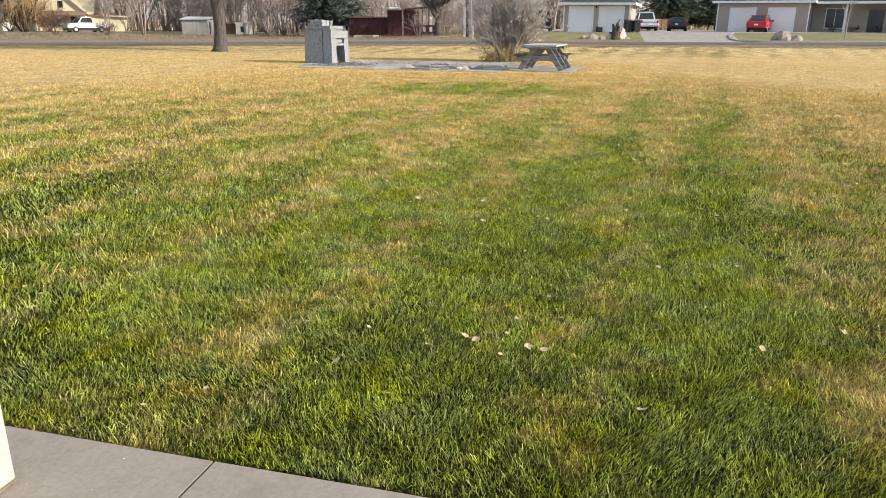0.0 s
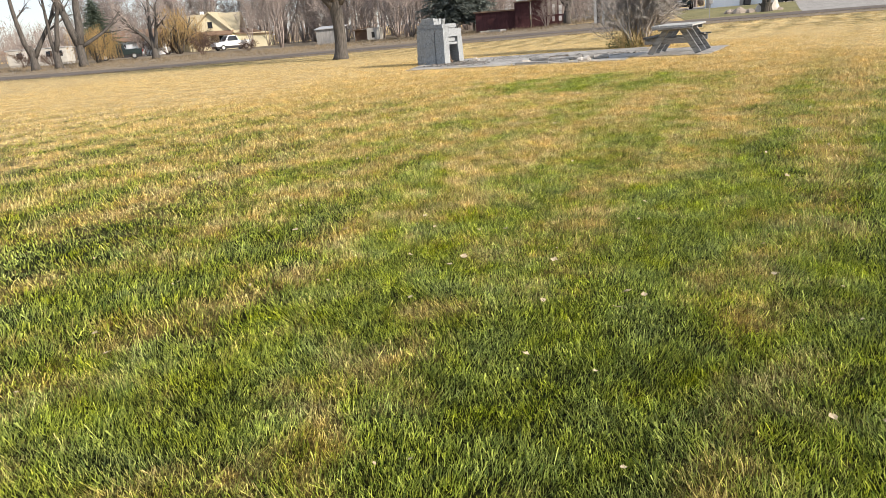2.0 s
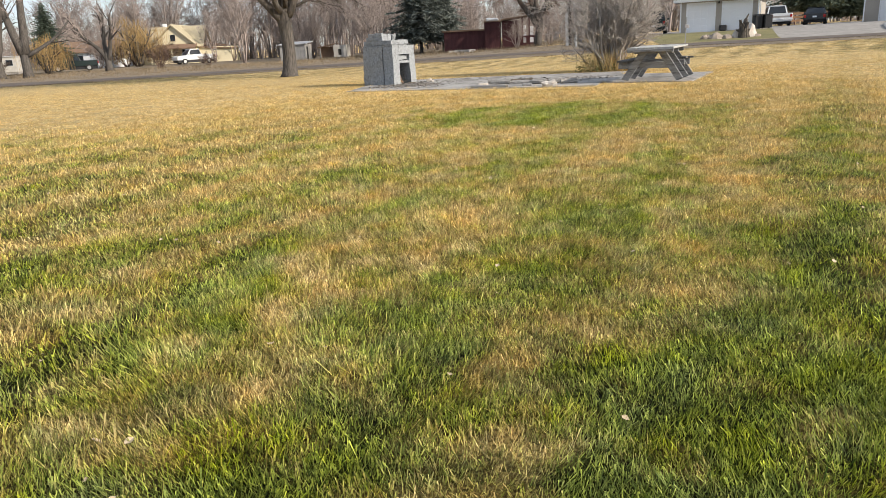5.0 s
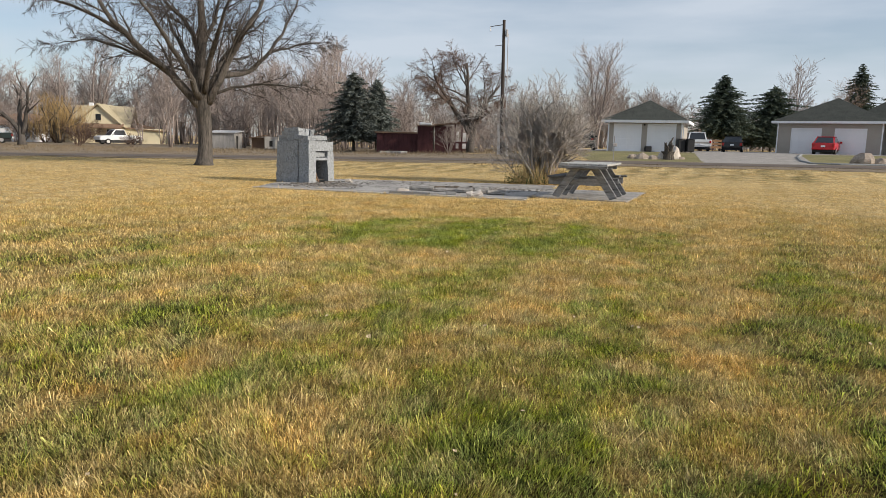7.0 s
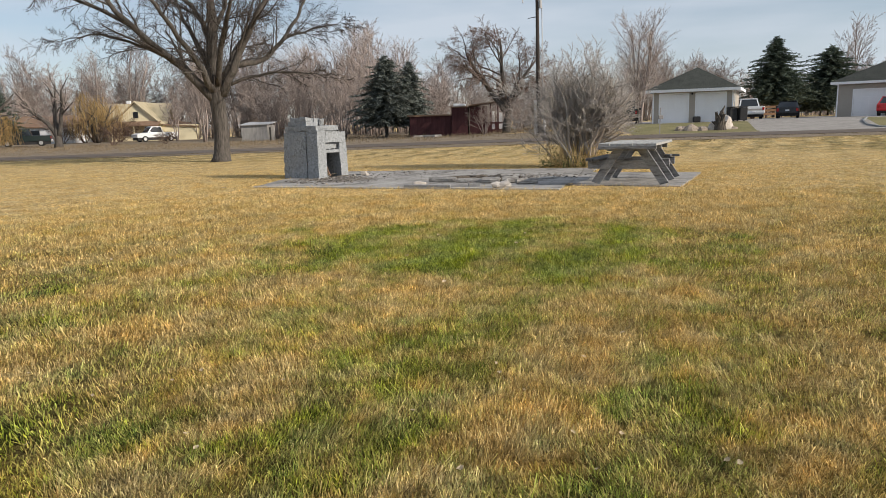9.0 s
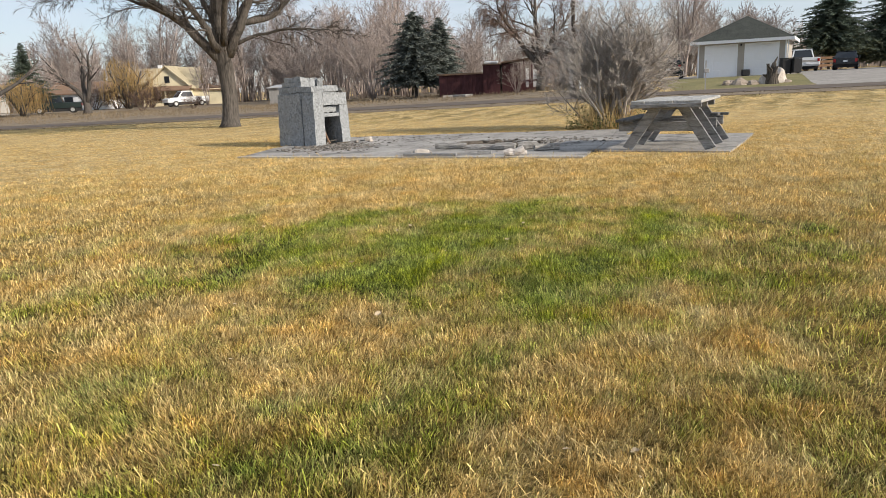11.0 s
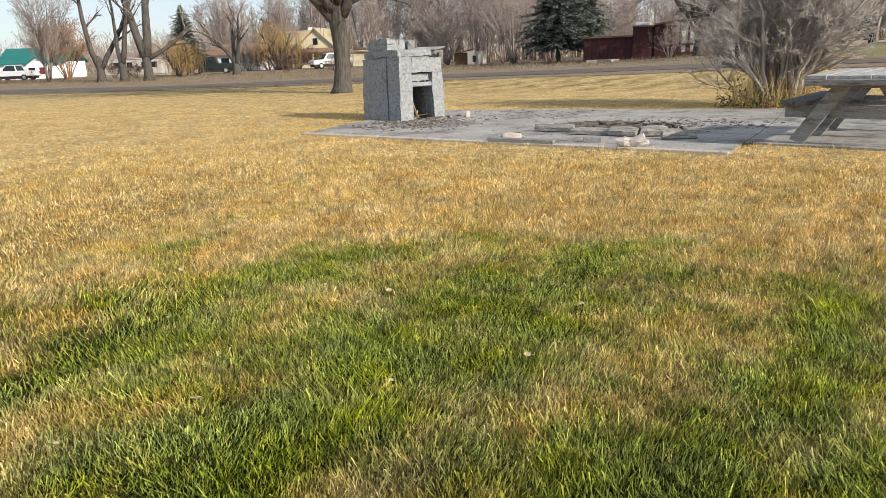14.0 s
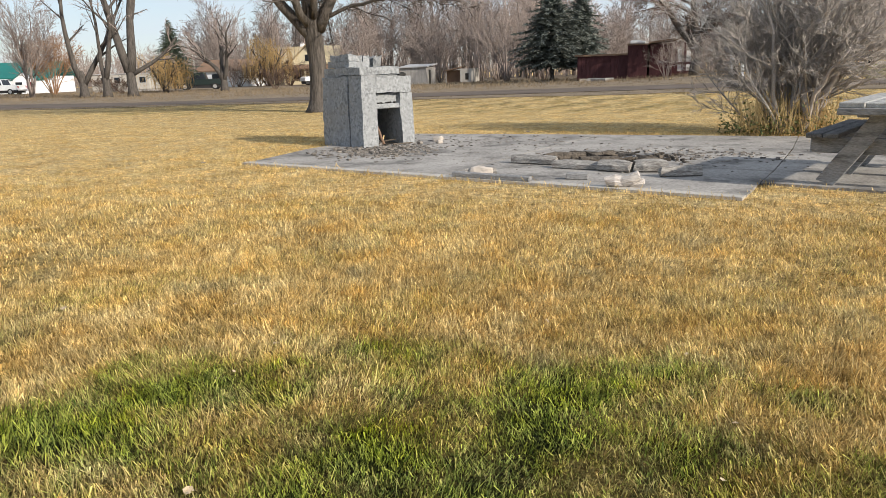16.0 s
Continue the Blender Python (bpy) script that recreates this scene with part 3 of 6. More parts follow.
# sides and back, with a crack behind the front column
block(-0.018, 0.392, 0.0, 0.24, D, 1.13, amount=0.018)
for i, (a, b) in enumerate([(0.0, 0.62), (0.622, 1.13)]):
    e = 0.012 * i
    block(0.81, 0.375, a, W - e, D - e, b, amount=0.014)
    block(0.245, 0.93, a, 0.805, D - e, b, M_SOOT_VOID if i < 1 else M_BLOCK, "sooty inner wall" if i < 1 else "")
# cap slabs and the broken chimney stub
block(0.00, 0.05, 1.158, 0.84, 0.74, 1.275, amount=0.010)
block(0.03, 0.745, 1.135, 0.86, 1.16, 1.27, amount=0.012)
block(0.05, 0.42, 1.277, 0.36, 1.08, 1.372, amount=0.016)
block(0.06, 0.44, 1.374, 0.34, 0.98, 1.475, amount=0.020)
block(0.362, 0.44, 1.277, 0.50, 0.74, 1.465, amount=0.020)
block(0.60, 0.48, 1.277, 0.80, 0.78, 1.43, M_MORTAR, "broken dark masonry", 0.05)
block(0.46, 0.78, 1.272, 0.80, 1.06, 1.44, amount=0.05)
block(0.87, 0.10, 1.118, 1.02, 0.33, 1.175, M_SOOT_VOID, "broken dark brick", 0.03)
part("mortar", Mesh().box(0.02, 0.022, 0.02, jl - 0.025, D - 0.06, 1.14).box(jr + 0.025, 0.022, 0.02, W - 0.03, D - 0.06, 1.12).box(0.02, 0.04, 0.92, W - 0.03, D - 0.06, 1.15).box(0.05, 0.1, 1.1, 0.82, 1.1, 1.30), M_MORTAR, fireplace)
part("hearth_floor", Mesh().box(jl - 0.02, 0.02, 0.0, jr + 0.02, 0.93, 0.035), M_SOOT_VOID, fireplace)
part("hood_plate", Mesh().box(jl + 0.002, 0.10, 0.72, jr - 0.002, 0.125, 0.875, bev=0.004), M_BLOCK, fireplace, "grey plate above the fire opening")
part("hood_shelf", Mesh().box(jl + 0.002, 0.02, 0.635, jr - 0.002, 0.20, 0.715, bev=0.012).rough(0.010, 9), M_BLOCK, fireplace, "stone grate ledge with dirt on it")
for k in range(9):
    x = rb.uniform(jl + 0.04, jr - 0.04)
    part("debris", Mesh().box(-0.02, -0.02, 0, 0.03, 0.02, 0.022, bev=0.005).rough(0.01, 20, k).shift(pose(x, rb.uniform(0.04, 0.09), 0.714, 0, 0, rb.uniform(0, 90))), M_SOOT_VOID, fireplace)


def stick(name, p, q, r0, r1, material, label, group, seed=0, bend=0.03, sides=7):
    """A round stick or branch between two points."""
    rn = random.Random(seed)
    p, q = Vector(p), Vector(q)
    pts = [p.lerp(q, t) + Vector((rn.uniform(-1, 1), rn.uniform(-1, 1), rn.uniform(-0.3, 0.3))) * bend * (q - p).length * (0 < t < 1) for t in (0, 0.3, 0.6, 1)]
    me = Mesh().tube(pts, [r0 + (r1 - r0) * t for t in (0, 0.3, 0.6, 1)], sides)
    return solid(name, me, material, label, "stick", group, smooth=False)


def in_fire(x, y, z):
    return FIRE @ Vector((x, y, z))


for i, (a, b, r, m) in enumerate([((0.40, 0.0, 0.05), (0.32, 0.12, 0.43), 0.026, M_BROWNROOF), ((0.36, 0.3, 0.06), (0.72, 0.10, 0.10), 0.018, M_CHAR), ((0.40, 0.05, 0.06), (0.66, 0.35, 0.16), 0.015, M_DRYSTEM), ((0.35, 0.02, 0.05), (0.46, 0.3, 0.12), 0.03, M_LOG), ((0.5, -0.12, 0.045), (0.85, -0.2, 0.05), 0.016, M_CHAR), ((0.42, 0.2, 0.05), (0.50, 0.45, 0.34), 0.02, M_REDTWIG)]):
    stick("branch", in_fire(*a), in_fire(*b), r, r * 0.7, m, "dry broken branch in the mouth of the fireplace", "sticks in the fireplace", i)

# ---- firewood and fire pit ----


def split_log(name, length, r, seed, label, group, material, flat=0.55):
    """A split log: a rough half-round along x with worn ends."""
    rn = random.Random(seed)
    me = Mesh()
    n, s = 5, 9
    for i in range(n):
        x = length * (i / (n - 1) - 0.5)
        for k in range(s):
            a = 2 * math.pi * k / s
            rr = r * (1 + rn.uniform(-0.12, 0.12)) * (0.88 if i in (0, n - 1) else 1)
            z = max(-flat * r, rr * math.sin(a))
            me.v.append((x + rn.uniform(-0.015, 0.015), rr * math.cos(a) * (1.0 + 0.25 * math.sin(seed)), z + flat * r))
    for i in range(n - 1):
        for k in range(s):
            a, b = i * s + k, i * s + (k + 1) % s
            me.f.append((a, b, b + s, a + s))
    me.f.append(tuple(range(s))[::-1])
    me.f.append(tuple(range((n - 1) * s, n * s)))
    return me, material, label, group


LOGS = [
    ("log", -0.62, 25.62, 0.62, 0.075, -12, M_LOG), ("log", 0.02, 25.25, 0.62, 0.065, -10, M_LOG), ("log", 0.48, 25.12, 0.38, 0.085, -12, M_LOG),
    ("log", 0.88, 25.15, 0.36, 0.09, 6, M_LOG), ("log", 1.22, 24.86, 0.44, 0.075, 22, M_LOG),
    ("log", -0.98, 24.52, 0.36, 0.06, 20, M_LOG),
    ("log", -0.35, 26.15, 0.55, 0.06, 25, M_CHAR), ("log", 0.15, 26.3, 0.5, 0.06, 70, M_CHAR), ("log", 0.55, 26.2, 0.55, 0.05, -35, M_CHAR),
    ("log", 0.2, 25.85, 0.5, 0.055, 8, M_CHAR), ("log", -0.05, 26.4, 0.6, 0.05, -20, M_CHAR), ("log", 0.75, 25.8, 0.45, 0.05, 60, M_CHAR),
]
for i, (nm, x, y, ln, r, rz, m) in enumerate(LOGS):
    x, y = x - 0.12, y - 0.22
    me, mm, lb, gp = split_log(nm, ln, r, i, "", "", m)
    lab = "charred log in the fire ring" if m is M_CHAR else "bleached grey split firewood log lying on the slab"
    ob = solid(nm, me, m, lab, "log", "firewood round the fire pit", place=pose(x, y, 0.022, 0, 0, rz))
# a bleached forked root-end lies on its side
fork = Mesh().tube([(-0.24, 0.02, 0.075), (-0.12, 0.0, 0.085), (0.0, 0.01, 0.075), (0.10, 0.03, 0.07)], [0.075, 0.085, 0.075, 0.06], 10)
fork.tube([(-0.02, 0.0, 0.075), (0.10, -0.03, 0.12), (0.20, -0.02, 0.17)], [0.075, 0.085, 0.075], 10).tube([(0.06, 0.02, 0.06), (0.17, 0.05, 0.06), (0.27, 0.05, 0.075)], [0.06, 0.06, 0.045], 9)
solid("forked_log", fork.rough(0.028, 6.0, 2.0).rough(0.010, 22.0, 5.0), M_PALELOG, "bleached barkless forked log on the slab's edge", "log", place=pose(0.62, 23.76, 0.022, 0, 0, 8) @ Matrix.Diagonal((0.74, 0.74, 0.74, 1)))
solid("broken_stone", Mesh().lump(-0.13, -0.05, -0.02, 0.13, 0.05, 0.12, 0.04, 0.02).rough(0.04, 8, 3.3), M_PALEROCK, "pale wedge of broken concrete behind the beam", "stone", place=pose(-1.08, 24.27, 0.02, 0, 0, 14))
beam = solid("timber_beam", Mesh().box(-0.50, -0.045, 0, 0.50, 0.045, 0.062, bev=0.010).rough(0.008, 5), M_WOOD, "weathered grey timber beam on the edge of the slab", "beam", place=pose(-0.88, 24.02, 0.028, 0, 0, -12))
chunk = solid("timber_offcut", Mesh().box(-0.12, -0.05, 0, 0.12, 0.05, 0.07, bev=0.008).rough(0.006, 8), M_WOOD, "short weathered timber offcut lying on the slab", "offcut", place=pose(0.05, 24.22, 0.022, 0, 0, 8))


def scatter_chips(name, centre, spread, count, size, z, material, label, seed, flat=0.5):
    rn = random.Random(seed)
    me = Mesh()
    for _ in range(count):
        s = size * rn.uniform(0.3, 1.4)
        x, y = rn.gauss(centre[0], spread[0]), rn.gauss(centre[1], spread[1])
        k = Mesh().box(-s, -s * rn.uniform(0.3, 0.8), 0, s, s * rn.uniform(0.3, 0.8), s * flat * rn.uniform(0.5, 1.3))
        k.shift(pose(x, y, z, rn.uniform(-8, 8), rn.uniform(-8, 8), rn.uniform(0, 360))).rough(s * 0.3, 9, rn.random() * 30)
        me.add(k.v, k.f)
    return solid(name, me, material, label, "rubble", kind="stuff")


for k in range(16):
    q = random.Random(900 + k)
    a, ln = q.uniform(0, 6.283), q.uniform(0.18, 0.42)
    x, y = 0.25 + q.gauss(0, 0.28), 26.1 + q.gauss(0, 0.18)
    z0, z1 = 0.04, q.uniform(0.05, 0.12)
    stick("branch", (x, y, z0), (x + ln * math.cos(a), y + ln * math.sin(a), z1), 0.022, 0.012, M_CHAR if k % 3 else M_WOOD, "burnt stick on the fire heap", "sticks in the fire pit", 40 + k)
scatter_chips("ash_heap", (0.25, 26.1), (0.36, 0.22), 520, 0.026, 0.022, M_CHAR, "heap of ash, charcoal and twigs in the fire pit", 1, 1.0)
scatter_chips("pit_rubble", (1.0, 26.5), (0.75, 0.45), 360, 0.024, 0.022, M_DEBRIS, "scattered stones and bark round the fire pit", 2)
scatter_chips("hearth_rubble", (-3.5, 26.55), (0.46, 0.45), 760, 0.028, 0.022, M_DEBRIS, "crumbled mortar and twigs before the fireplace", 3)
scatter_chips("back_rubble", (-2.6, 28.2), (1.3, 0.7), 260, 0.02, 0.022, M_DEBRIS, "bits of rubble on the slab", 4)
scatter_chips("walkway_grit", (-0.9, 2.2), (0.45, 0.28), 60, 0.0042, 0.026, M_LEAF, "pale grit and leaf crumbs on the walkway", 6, 0.3)
scatter_chips("slab_litter", (-1.0, 26.4), (2.0, 1.0), 320, 0.016, 0.022, M_DEBRIS, "bark and leaf litter on the slab", 5, 0.35)
for i, (x, y, s) in enumerate([(-3.15, 28.05, 0.075), (-3.0, 27.75, 0.05), (-3.3, 27.6, 0.045), (-4.35, 26.55, 0.04), (-3.95, 26.62, 0.035)]):
    solid("broken_stone", Mesh().box(-s, -s * 0.8, 0, s, s * 0.8, s * 1.2, bev=s * 0.3).rough(s * 0.3, 12, i), M_PALEROCK if i < 2 else M_DEBRIS, "broken piece of masonry lying on the slab", "stone", "stones by the fireplace", place=pose(x, y, 0.02, 0, 0, 40 * i))

# ---- picnic table ----
# local x across the table, y along it, origin between the near feet
TABLE = pose(3.10, 24.07, 0.026, 0, 0, -18)
table = thing("picnic_table", TABLE, "heavy weathered grey timber picnic table with two benches", "table")


def board(name, x0, y0, z0, x1, y1, z1, m=M_WOOD, label="", tilt=None, seed=0):
    me = Mesh().box(x0, y0, z0, x1, y1, z1, bev=0.008)
    if tilt is not None:
        me.shift(tilt)
    me.rough(0.006, 3.5, seed)
    return part(name, me, m, table, label)


TOPZ = 0.805
for i in range(5):
    x = -0.55 + 0.22 * i
    board("top_plank", x, -0.30 + 0.02 * (i % 2), TOPZ - 0.05, x + 0.212, 1.80 + 0.03 * ((i * 7) % 3), TOPZ, M_WOODTOP, "bleached top plank", seed=i)
board("top_edge", -0.55, -0.325, TOPZ - 0.11, 0.55, -0.285, TOPZ - 0.045, seed=7)
for k, y in enumerate((0.0, 0.82, 1.6)):
    for s in (-1, 1):
        foot, head = Vector((s * 0.66, y, 0)), Vector((s * 0.19, y, TOPZ - 0.06))
        d = (head - foot).normalized()
        m = Matrix(((abs(d.z), 0, d.x, foot.x), (0, 1, 0, foot.y), (-d.x * (1 if d.z > 0 else -1), 0, d.z, 0), (0, 0, 0, 1)))
        leg = Mesh().box(-0.095, -0.028 if s < 0 else 0.02, 0, 0.095, 0.02 if s < 0 else 0.068, (head - foot).length, bev=0.006)
        leg.shift(m)
        leg.v = [(x, yy, max(0.0, min(TOPZ - 0.055, z))) for x, yy, z in leg.v]
        part("leg", leg, M_WOOD, table)
    board("cross_beam", -0.84, y + 0.075, 0.30, 0.44 if k == 0 else 0.62, y + 0.13, 0.455, seed=20 + k)
    board("top_brace", -0.46, y + 0.075, TOPZ - 0.16, 0.46, y + 0.12, TOPZ - 0.055, seed=30 + k)
for s in (-1, 1):
    for j in range(2):
        x = (0.42 if s > 0 else -0.84) + j * 0.148
        board("bench_plank", x, -0.12 if s < 0 else 1.45 + 0.25 * j, 0.458, x + 0.14, 1.78, 0.505, M_DARKWOOD, "dark weathered bench plank", seed=40 + j + s)

# ---- trees ----


class Wood:
    """Grows branches as thin tubes: thick ones go to the trunk mesh, thin ones to the crown mesh."""

    def __init__(self, seed, split=0.03):
        self.r = random.Random(seed)
        self.trunk, self.crown, self.split = Mesh(), Mesh(), split
        self.tips = []

    def grow(self, p, d, length, radius, level, spec):
        r = self.r
        # low branches turn up instead of sweeping the ground
        if level and p[2] + d[2] * length < spec.get("low", -9):
            d = Vector((d[0], d[1], abs(d[2]) * 0.6))
        if level >= spec["levels"] and spec.get("flat"):
            q = Vector(p) + (Vector(d).normalized() + Vector((r.uniform(-0.2, 0.2), r.uniform(-0.2, 0.2), spec["up"][-1]))) * length
            self.crown.needle(p, q, radius * spec.get("blade", 1.1))
            self.tips.append(q)
            return
        n = spec["seg"][min(level, len(spec["seg"]) - 1)]
        pts, d = [Vector(p)], Vector(d).normalized()
        wig = spec["wiggle"]
        for i in range(n):
            d = (d + Vector((r.uniform(-1, 1), r.uniform(-1, 1), r.uniform(-1, 1))) * wig + Vector((0, 0, spec["up"][min(level, len(spec["up"]) - 1)]))).normalized()
            pts.append(pts[-1] + d * length / n)
        end = radius * (0.35 if level < spec["levels"] else 0.3)
        radii = [radius + (end - radius) * i / n for i in range(n + 1)]
        thick = radius > self.split
        sides = 9 if radius > 0.15 else 6 if radius > 0.04 else 4 if radius > 0.015 else 3
        (self.trunk if thick else self.crown).tube(pts, radii, sides, caps=thick)
        if level >= spec["levels"]:
            self.tips.append(pts[-1])
            return
        count = spec["kids"][min(level, len(spec["kids"]) - 1)]
        for i in range(count):
            t = spec["from"] + (1 - spec["from"]) * (i + r.random()) / count
            k = min(n - 1, int(t * n))
            q = pts[k].lerp(pts[k + 1], t * n - k)
            rad = radii[k] * r.uniform(*spec.get("ratio", (0.38, 0.6)))
            axis = (pts[k + 1] - pts[k]).normalized()
            side = axis.orthogonal().normalized()
            side.rotate(Matrix.Rotation(r.uniform(0, 6.283), 3, axis))
            ang = radians(r.uniform(*spec["angle"]))
            nd = axis * math.cos(ang) + side * math.sin(ang)
            self.grow(q, nd, length * r.uniform(*spec["shrink"]) * (1.1 - 0.45 * t), max(rad, spec["thin"]), level + 1, spec)

    def tree(self, name, place, label, bark, twig, category="tree", group=""):
        ob = thing(name, place, label, category, group)
        stem = part("trunk", self.trunk, bark, ob, smooth=True)
        if category in ("thicket", "shrub"):
            tagged(stem, kind="stuff")
        part("crown", self.crown, twig, ob, smooth=True)
        return ob


SPEC = dict(levels=4, seg=(5, 5, 4, 3, 2), kids=(7, 7, 6, 5), wiggle=0.16, up=(0.03, 0.04, 0.02, 0.0, -0.03), angle=(28, 62), shrink=(0.5, 0.75), thin=0.006)
SPEC["from"] = 0.28


def spec(**k):
    s = dict(SPEC)
    s.update(k)
    return s


# the big shade tree on the lawn
big = Wood(11, 0.028)
bspec = spec(levels=3, kids=(15, 9, 7), seg=(6, 5, 3, 2), thin=0.0075, wiggle=0.20, up=(0.02, 0.0, -0.10, -0.16), shrink=(0.34, 0.60), ratio=(0.30, 0.52), angle=(24, 62))
bspec["from"] = 0.10
bspec["low"] = 1.9
flare = [(0.46, -0.05), (0.37, 0.10), (0.315, 0.35), (0.288, 0.9), (0.282, 1.6), (0.295, 2.2), (0.30, 2.6), (0.23, 3.3), (0.22, 4.4), (0.17, 5.6), (0.11, 7.2), (0.04, 9.2)]
big.trunk.tube([(0.08 * math.sin(1.3 * z), 0.05 * math.sin(z), z) for _, z in flare], [r for r, _ in flare], 14)


def limb(wood, pts, radius, sp, reach):
    """A bough bent through a few points; its side branches grow by themselves."""
    r = wood.r
    pts = [Vector(p) for p in pts]
    fine = []
    for i in range(len(pts) - 1):
        p0, p1, p2, p3 = pts[max(i - 1, 0)], pts[i], pts[i + 1], pts[min(i + 2, len(pts) - 1)]
        for k in range(4):
            t = k / 4
            fine.append(0.5 * (2 * p1 + (p2 - p0) * t + (2 * p0 - 5 * p1 + 4 * p2 - p3) * t * t + (3 * p1 - p0 - 3 * p2 + p3) * t ** 3) + Vector((r.gauss(0, 0.03), r.gauss(0, 0.05), r.gauss(0, 0.03))) * (i + k > 0))
    fine.append(pts[-1])
    n = len(fine) - 1
    radii = [radius * (1 - 0.86 * i / n) for i in range(n + 1)]
    wood.trunk.tube(fine, radii, 8)
    for j in range(sp["kids"][0]):
        t = 0.16 + 0.84 * (j + r.random()) / sp["kids"][0]
        k = min(n - 1, int(t * n))
        q = fine[k].lerp(fine[k + 1], t * n - k)
        axis = (fine[k + 1] - fine[k]).normalized()
        side = axis.orthogonal().normalized()
        side.rotate(Matrix.Rotation(r.uniform(0, 6.283), 3, axis))
        ang = radians(r.uniform(22, 60))
        wood.grow(q, axis * math.cos(ang) + side * math.sin(ang) + Vector((0, 0, 0.12)), reach * r.uniform(0.55, 1.1) * (1.15 - 0.55 * t), max(0.012, radii[k] * r.uniform(0.25, 0.45)), 1, sp)
    wood.grow(fine[-1], fine[-1] - fine[-2], reach * 0.7, radii[-1], 1, sp)


BOUGHS = [(((-0.1, 0, 2.45), (-1.2, -0.1, 3.7), (-2.6, -0.3, 4.9), (-3.9, -0.6, 6.5), (-4.9, -0.8, 8.0)), 0.20, 2.5), (((-2.9, -0.3, 5.2), (-4.4, 0.1, 6.0), (-6.0, 0.4, 6.6), (-7.3, 0.6, 6.8)), 0.085, 1.8),
          (((-0.05, 0, 4.6), (-0.5, 0.3, 5.7), (-1.5, 0.7, 6.9), (-2.4, 1.0, 8.6)), 0.13, 2.3), (((0.2, 0, 2.6), (0.9, -0.2, 4.0), (1.5, -0.5, 5.2), (2.5, -0.9, 6.9), (3.0, -1.2, 8.8)), 0.19, 2.3),
          (((0.8, 0, 3.8), (1.9, 0.3, 4.0), (2.9, 0.6, 5.0), (3.8, 0.8, 6.5), (4.3, 0.9, 8.0)), 0.13, 2.0), (((0.5, 0, 3.0), (1.7, -0.4, 3.35), (3.2, -0.7, 3.45), (4.3, -0.9, 3.2)), 0.075, 1.4),
          (((2.8, 0.6, 4.9), (4.0, 0.7, 5.3), (5.2, 0.9, 5.5)), 0.065, 1.6), (((0.1, 0, 5.0), (0.7, 0.3, 6.4), (1.2, 0.6, 8.2)), 0.11, 2.0),
          (((0.0, 0.2, 2.7), (-0.4, 1.3, 4.2), (-1.1, 2.7, 5.8), (-1.8, 3.9, 7.6)), 0.16, 2.3), (((0.1, 0.2, 2.9), (0.9, 1.5, 4.5), (1.7, 3.0, 5.9), (2.3, 4.2, 7.4)), 0.14, 2.2),
          (((-0.1, -0.2, 2.8), (-0.9, -1.4, 4.3), (-1.8, -2.8, 5.6), (-2.7, -3.9, 6.9)), 0.14, 2.2), (((0.1, -0.2, 3.0), (0.4, -1.5, 4.6), (0.9, -2.8, 6.0), (1.4, -3.6, 7.6)), 0.13, 2.1),
          (((-1.5, -0.1, 4.0), (-2.7, 0.2, 4.5), (-4.1, 0.3, 4.9), (-5.3, 0.2, 4.7)), 0.08, 1.7), (((0.0, 0.0, 7.0), (-0.5, -0.4, 8.6), (-0.9, -0.7, 10.2)), 0.09, 1.8)]
for pts, r, reach in BOUGHS:
    limb(big, pts, r, bspec, reach)
# water sprouts hang round the middle of the trunk
for i in range(420):
    z, a = big.r.uniform(2.6, 6.4), big.r.uniform(0, 6.283)
    q = Vector((0.25 * math.cos(a), 0.25 * math.sin(a), z))
    big.crown.tube([q, q + Vector((0.28 * math.cos(a), 0.28 * math.sin(a), big.r.uniform(-0.1, 0.35))), q + Vector((0.42 * math.cos(a), 0.42 * math.sin(a), big.r.uniform(-0.9, 0.3)))], [0.009, 0.007, 0.004], 3, caps=False)
big.tree("shade_tree", pose(-11.2, 37.3, 0.0, 0, 0, 23), "large bare shade tree with a thick furrowed trunk and drooping twigs", M_BARK, M_TWIG)

# the bare shrub behind the table
shrub = Wood(23, 0.016)
sspec = spec(flat=True, levels=3, kids=(10, 9, 9), seg=(7, 4, 3, 1), wiggle=0.30, up=(0.07, 0.05, 0.02, 0.0), angle=(18, 55), shrink=(0.34, 0.56), thin=0.006, blade=0.9)
sspec["from"] = 0.22
rs = random.Random(3)
for i in range(40):
    a = rs.uniform(0, 6.283)
    lean = rs.uniform(0.03, 0.52)
    base = (0.42 * math.cos(a) * rs.random(), 0.32 * math.sin(a) * rs.random(), 0)
    shrub.grow(base, (lean * math.cos(a) * 1.05, lean * math.sin(a) * 0.8, 1.0), rs.uniform(1.9, 3.05) * (1 - 0.22 * lean), rs.uniform(0.018, 0.050) if i % 5 else 0.075, 0, sspec)
shrub_ob = shrub.tree("bare_shrub", pose(2.45, 29.95, 0) @ Matrix.Diagonal((1, 1, 0.93, 1)), "tall bare grey shrub with many stems at the slab's corner", M_BUSHTWIG, M_BUSHTWIG, "shrub")
stems, sleaf = Mesh(), Mesh()
for i in range(420):
    a, q = rs.uniform(0, 6.283), rs.random() ** 0.6
    x, y, h = 0.85 * q * math.cos(a), 0.55 * q * math.sin(a), rs.uniform(0.25, 0.85)
    lx, ly = rs.uniform(-0.2, 0.2), rs.uniform(-0.2, 0.2)
    stems.tube([(x, y, 0), (x + lx * 0.5, y + ly * 0.5, h * 0.6), (x + lx, y + ly, h)], [0.006, 0.005, 0.003], 3, caps=False)
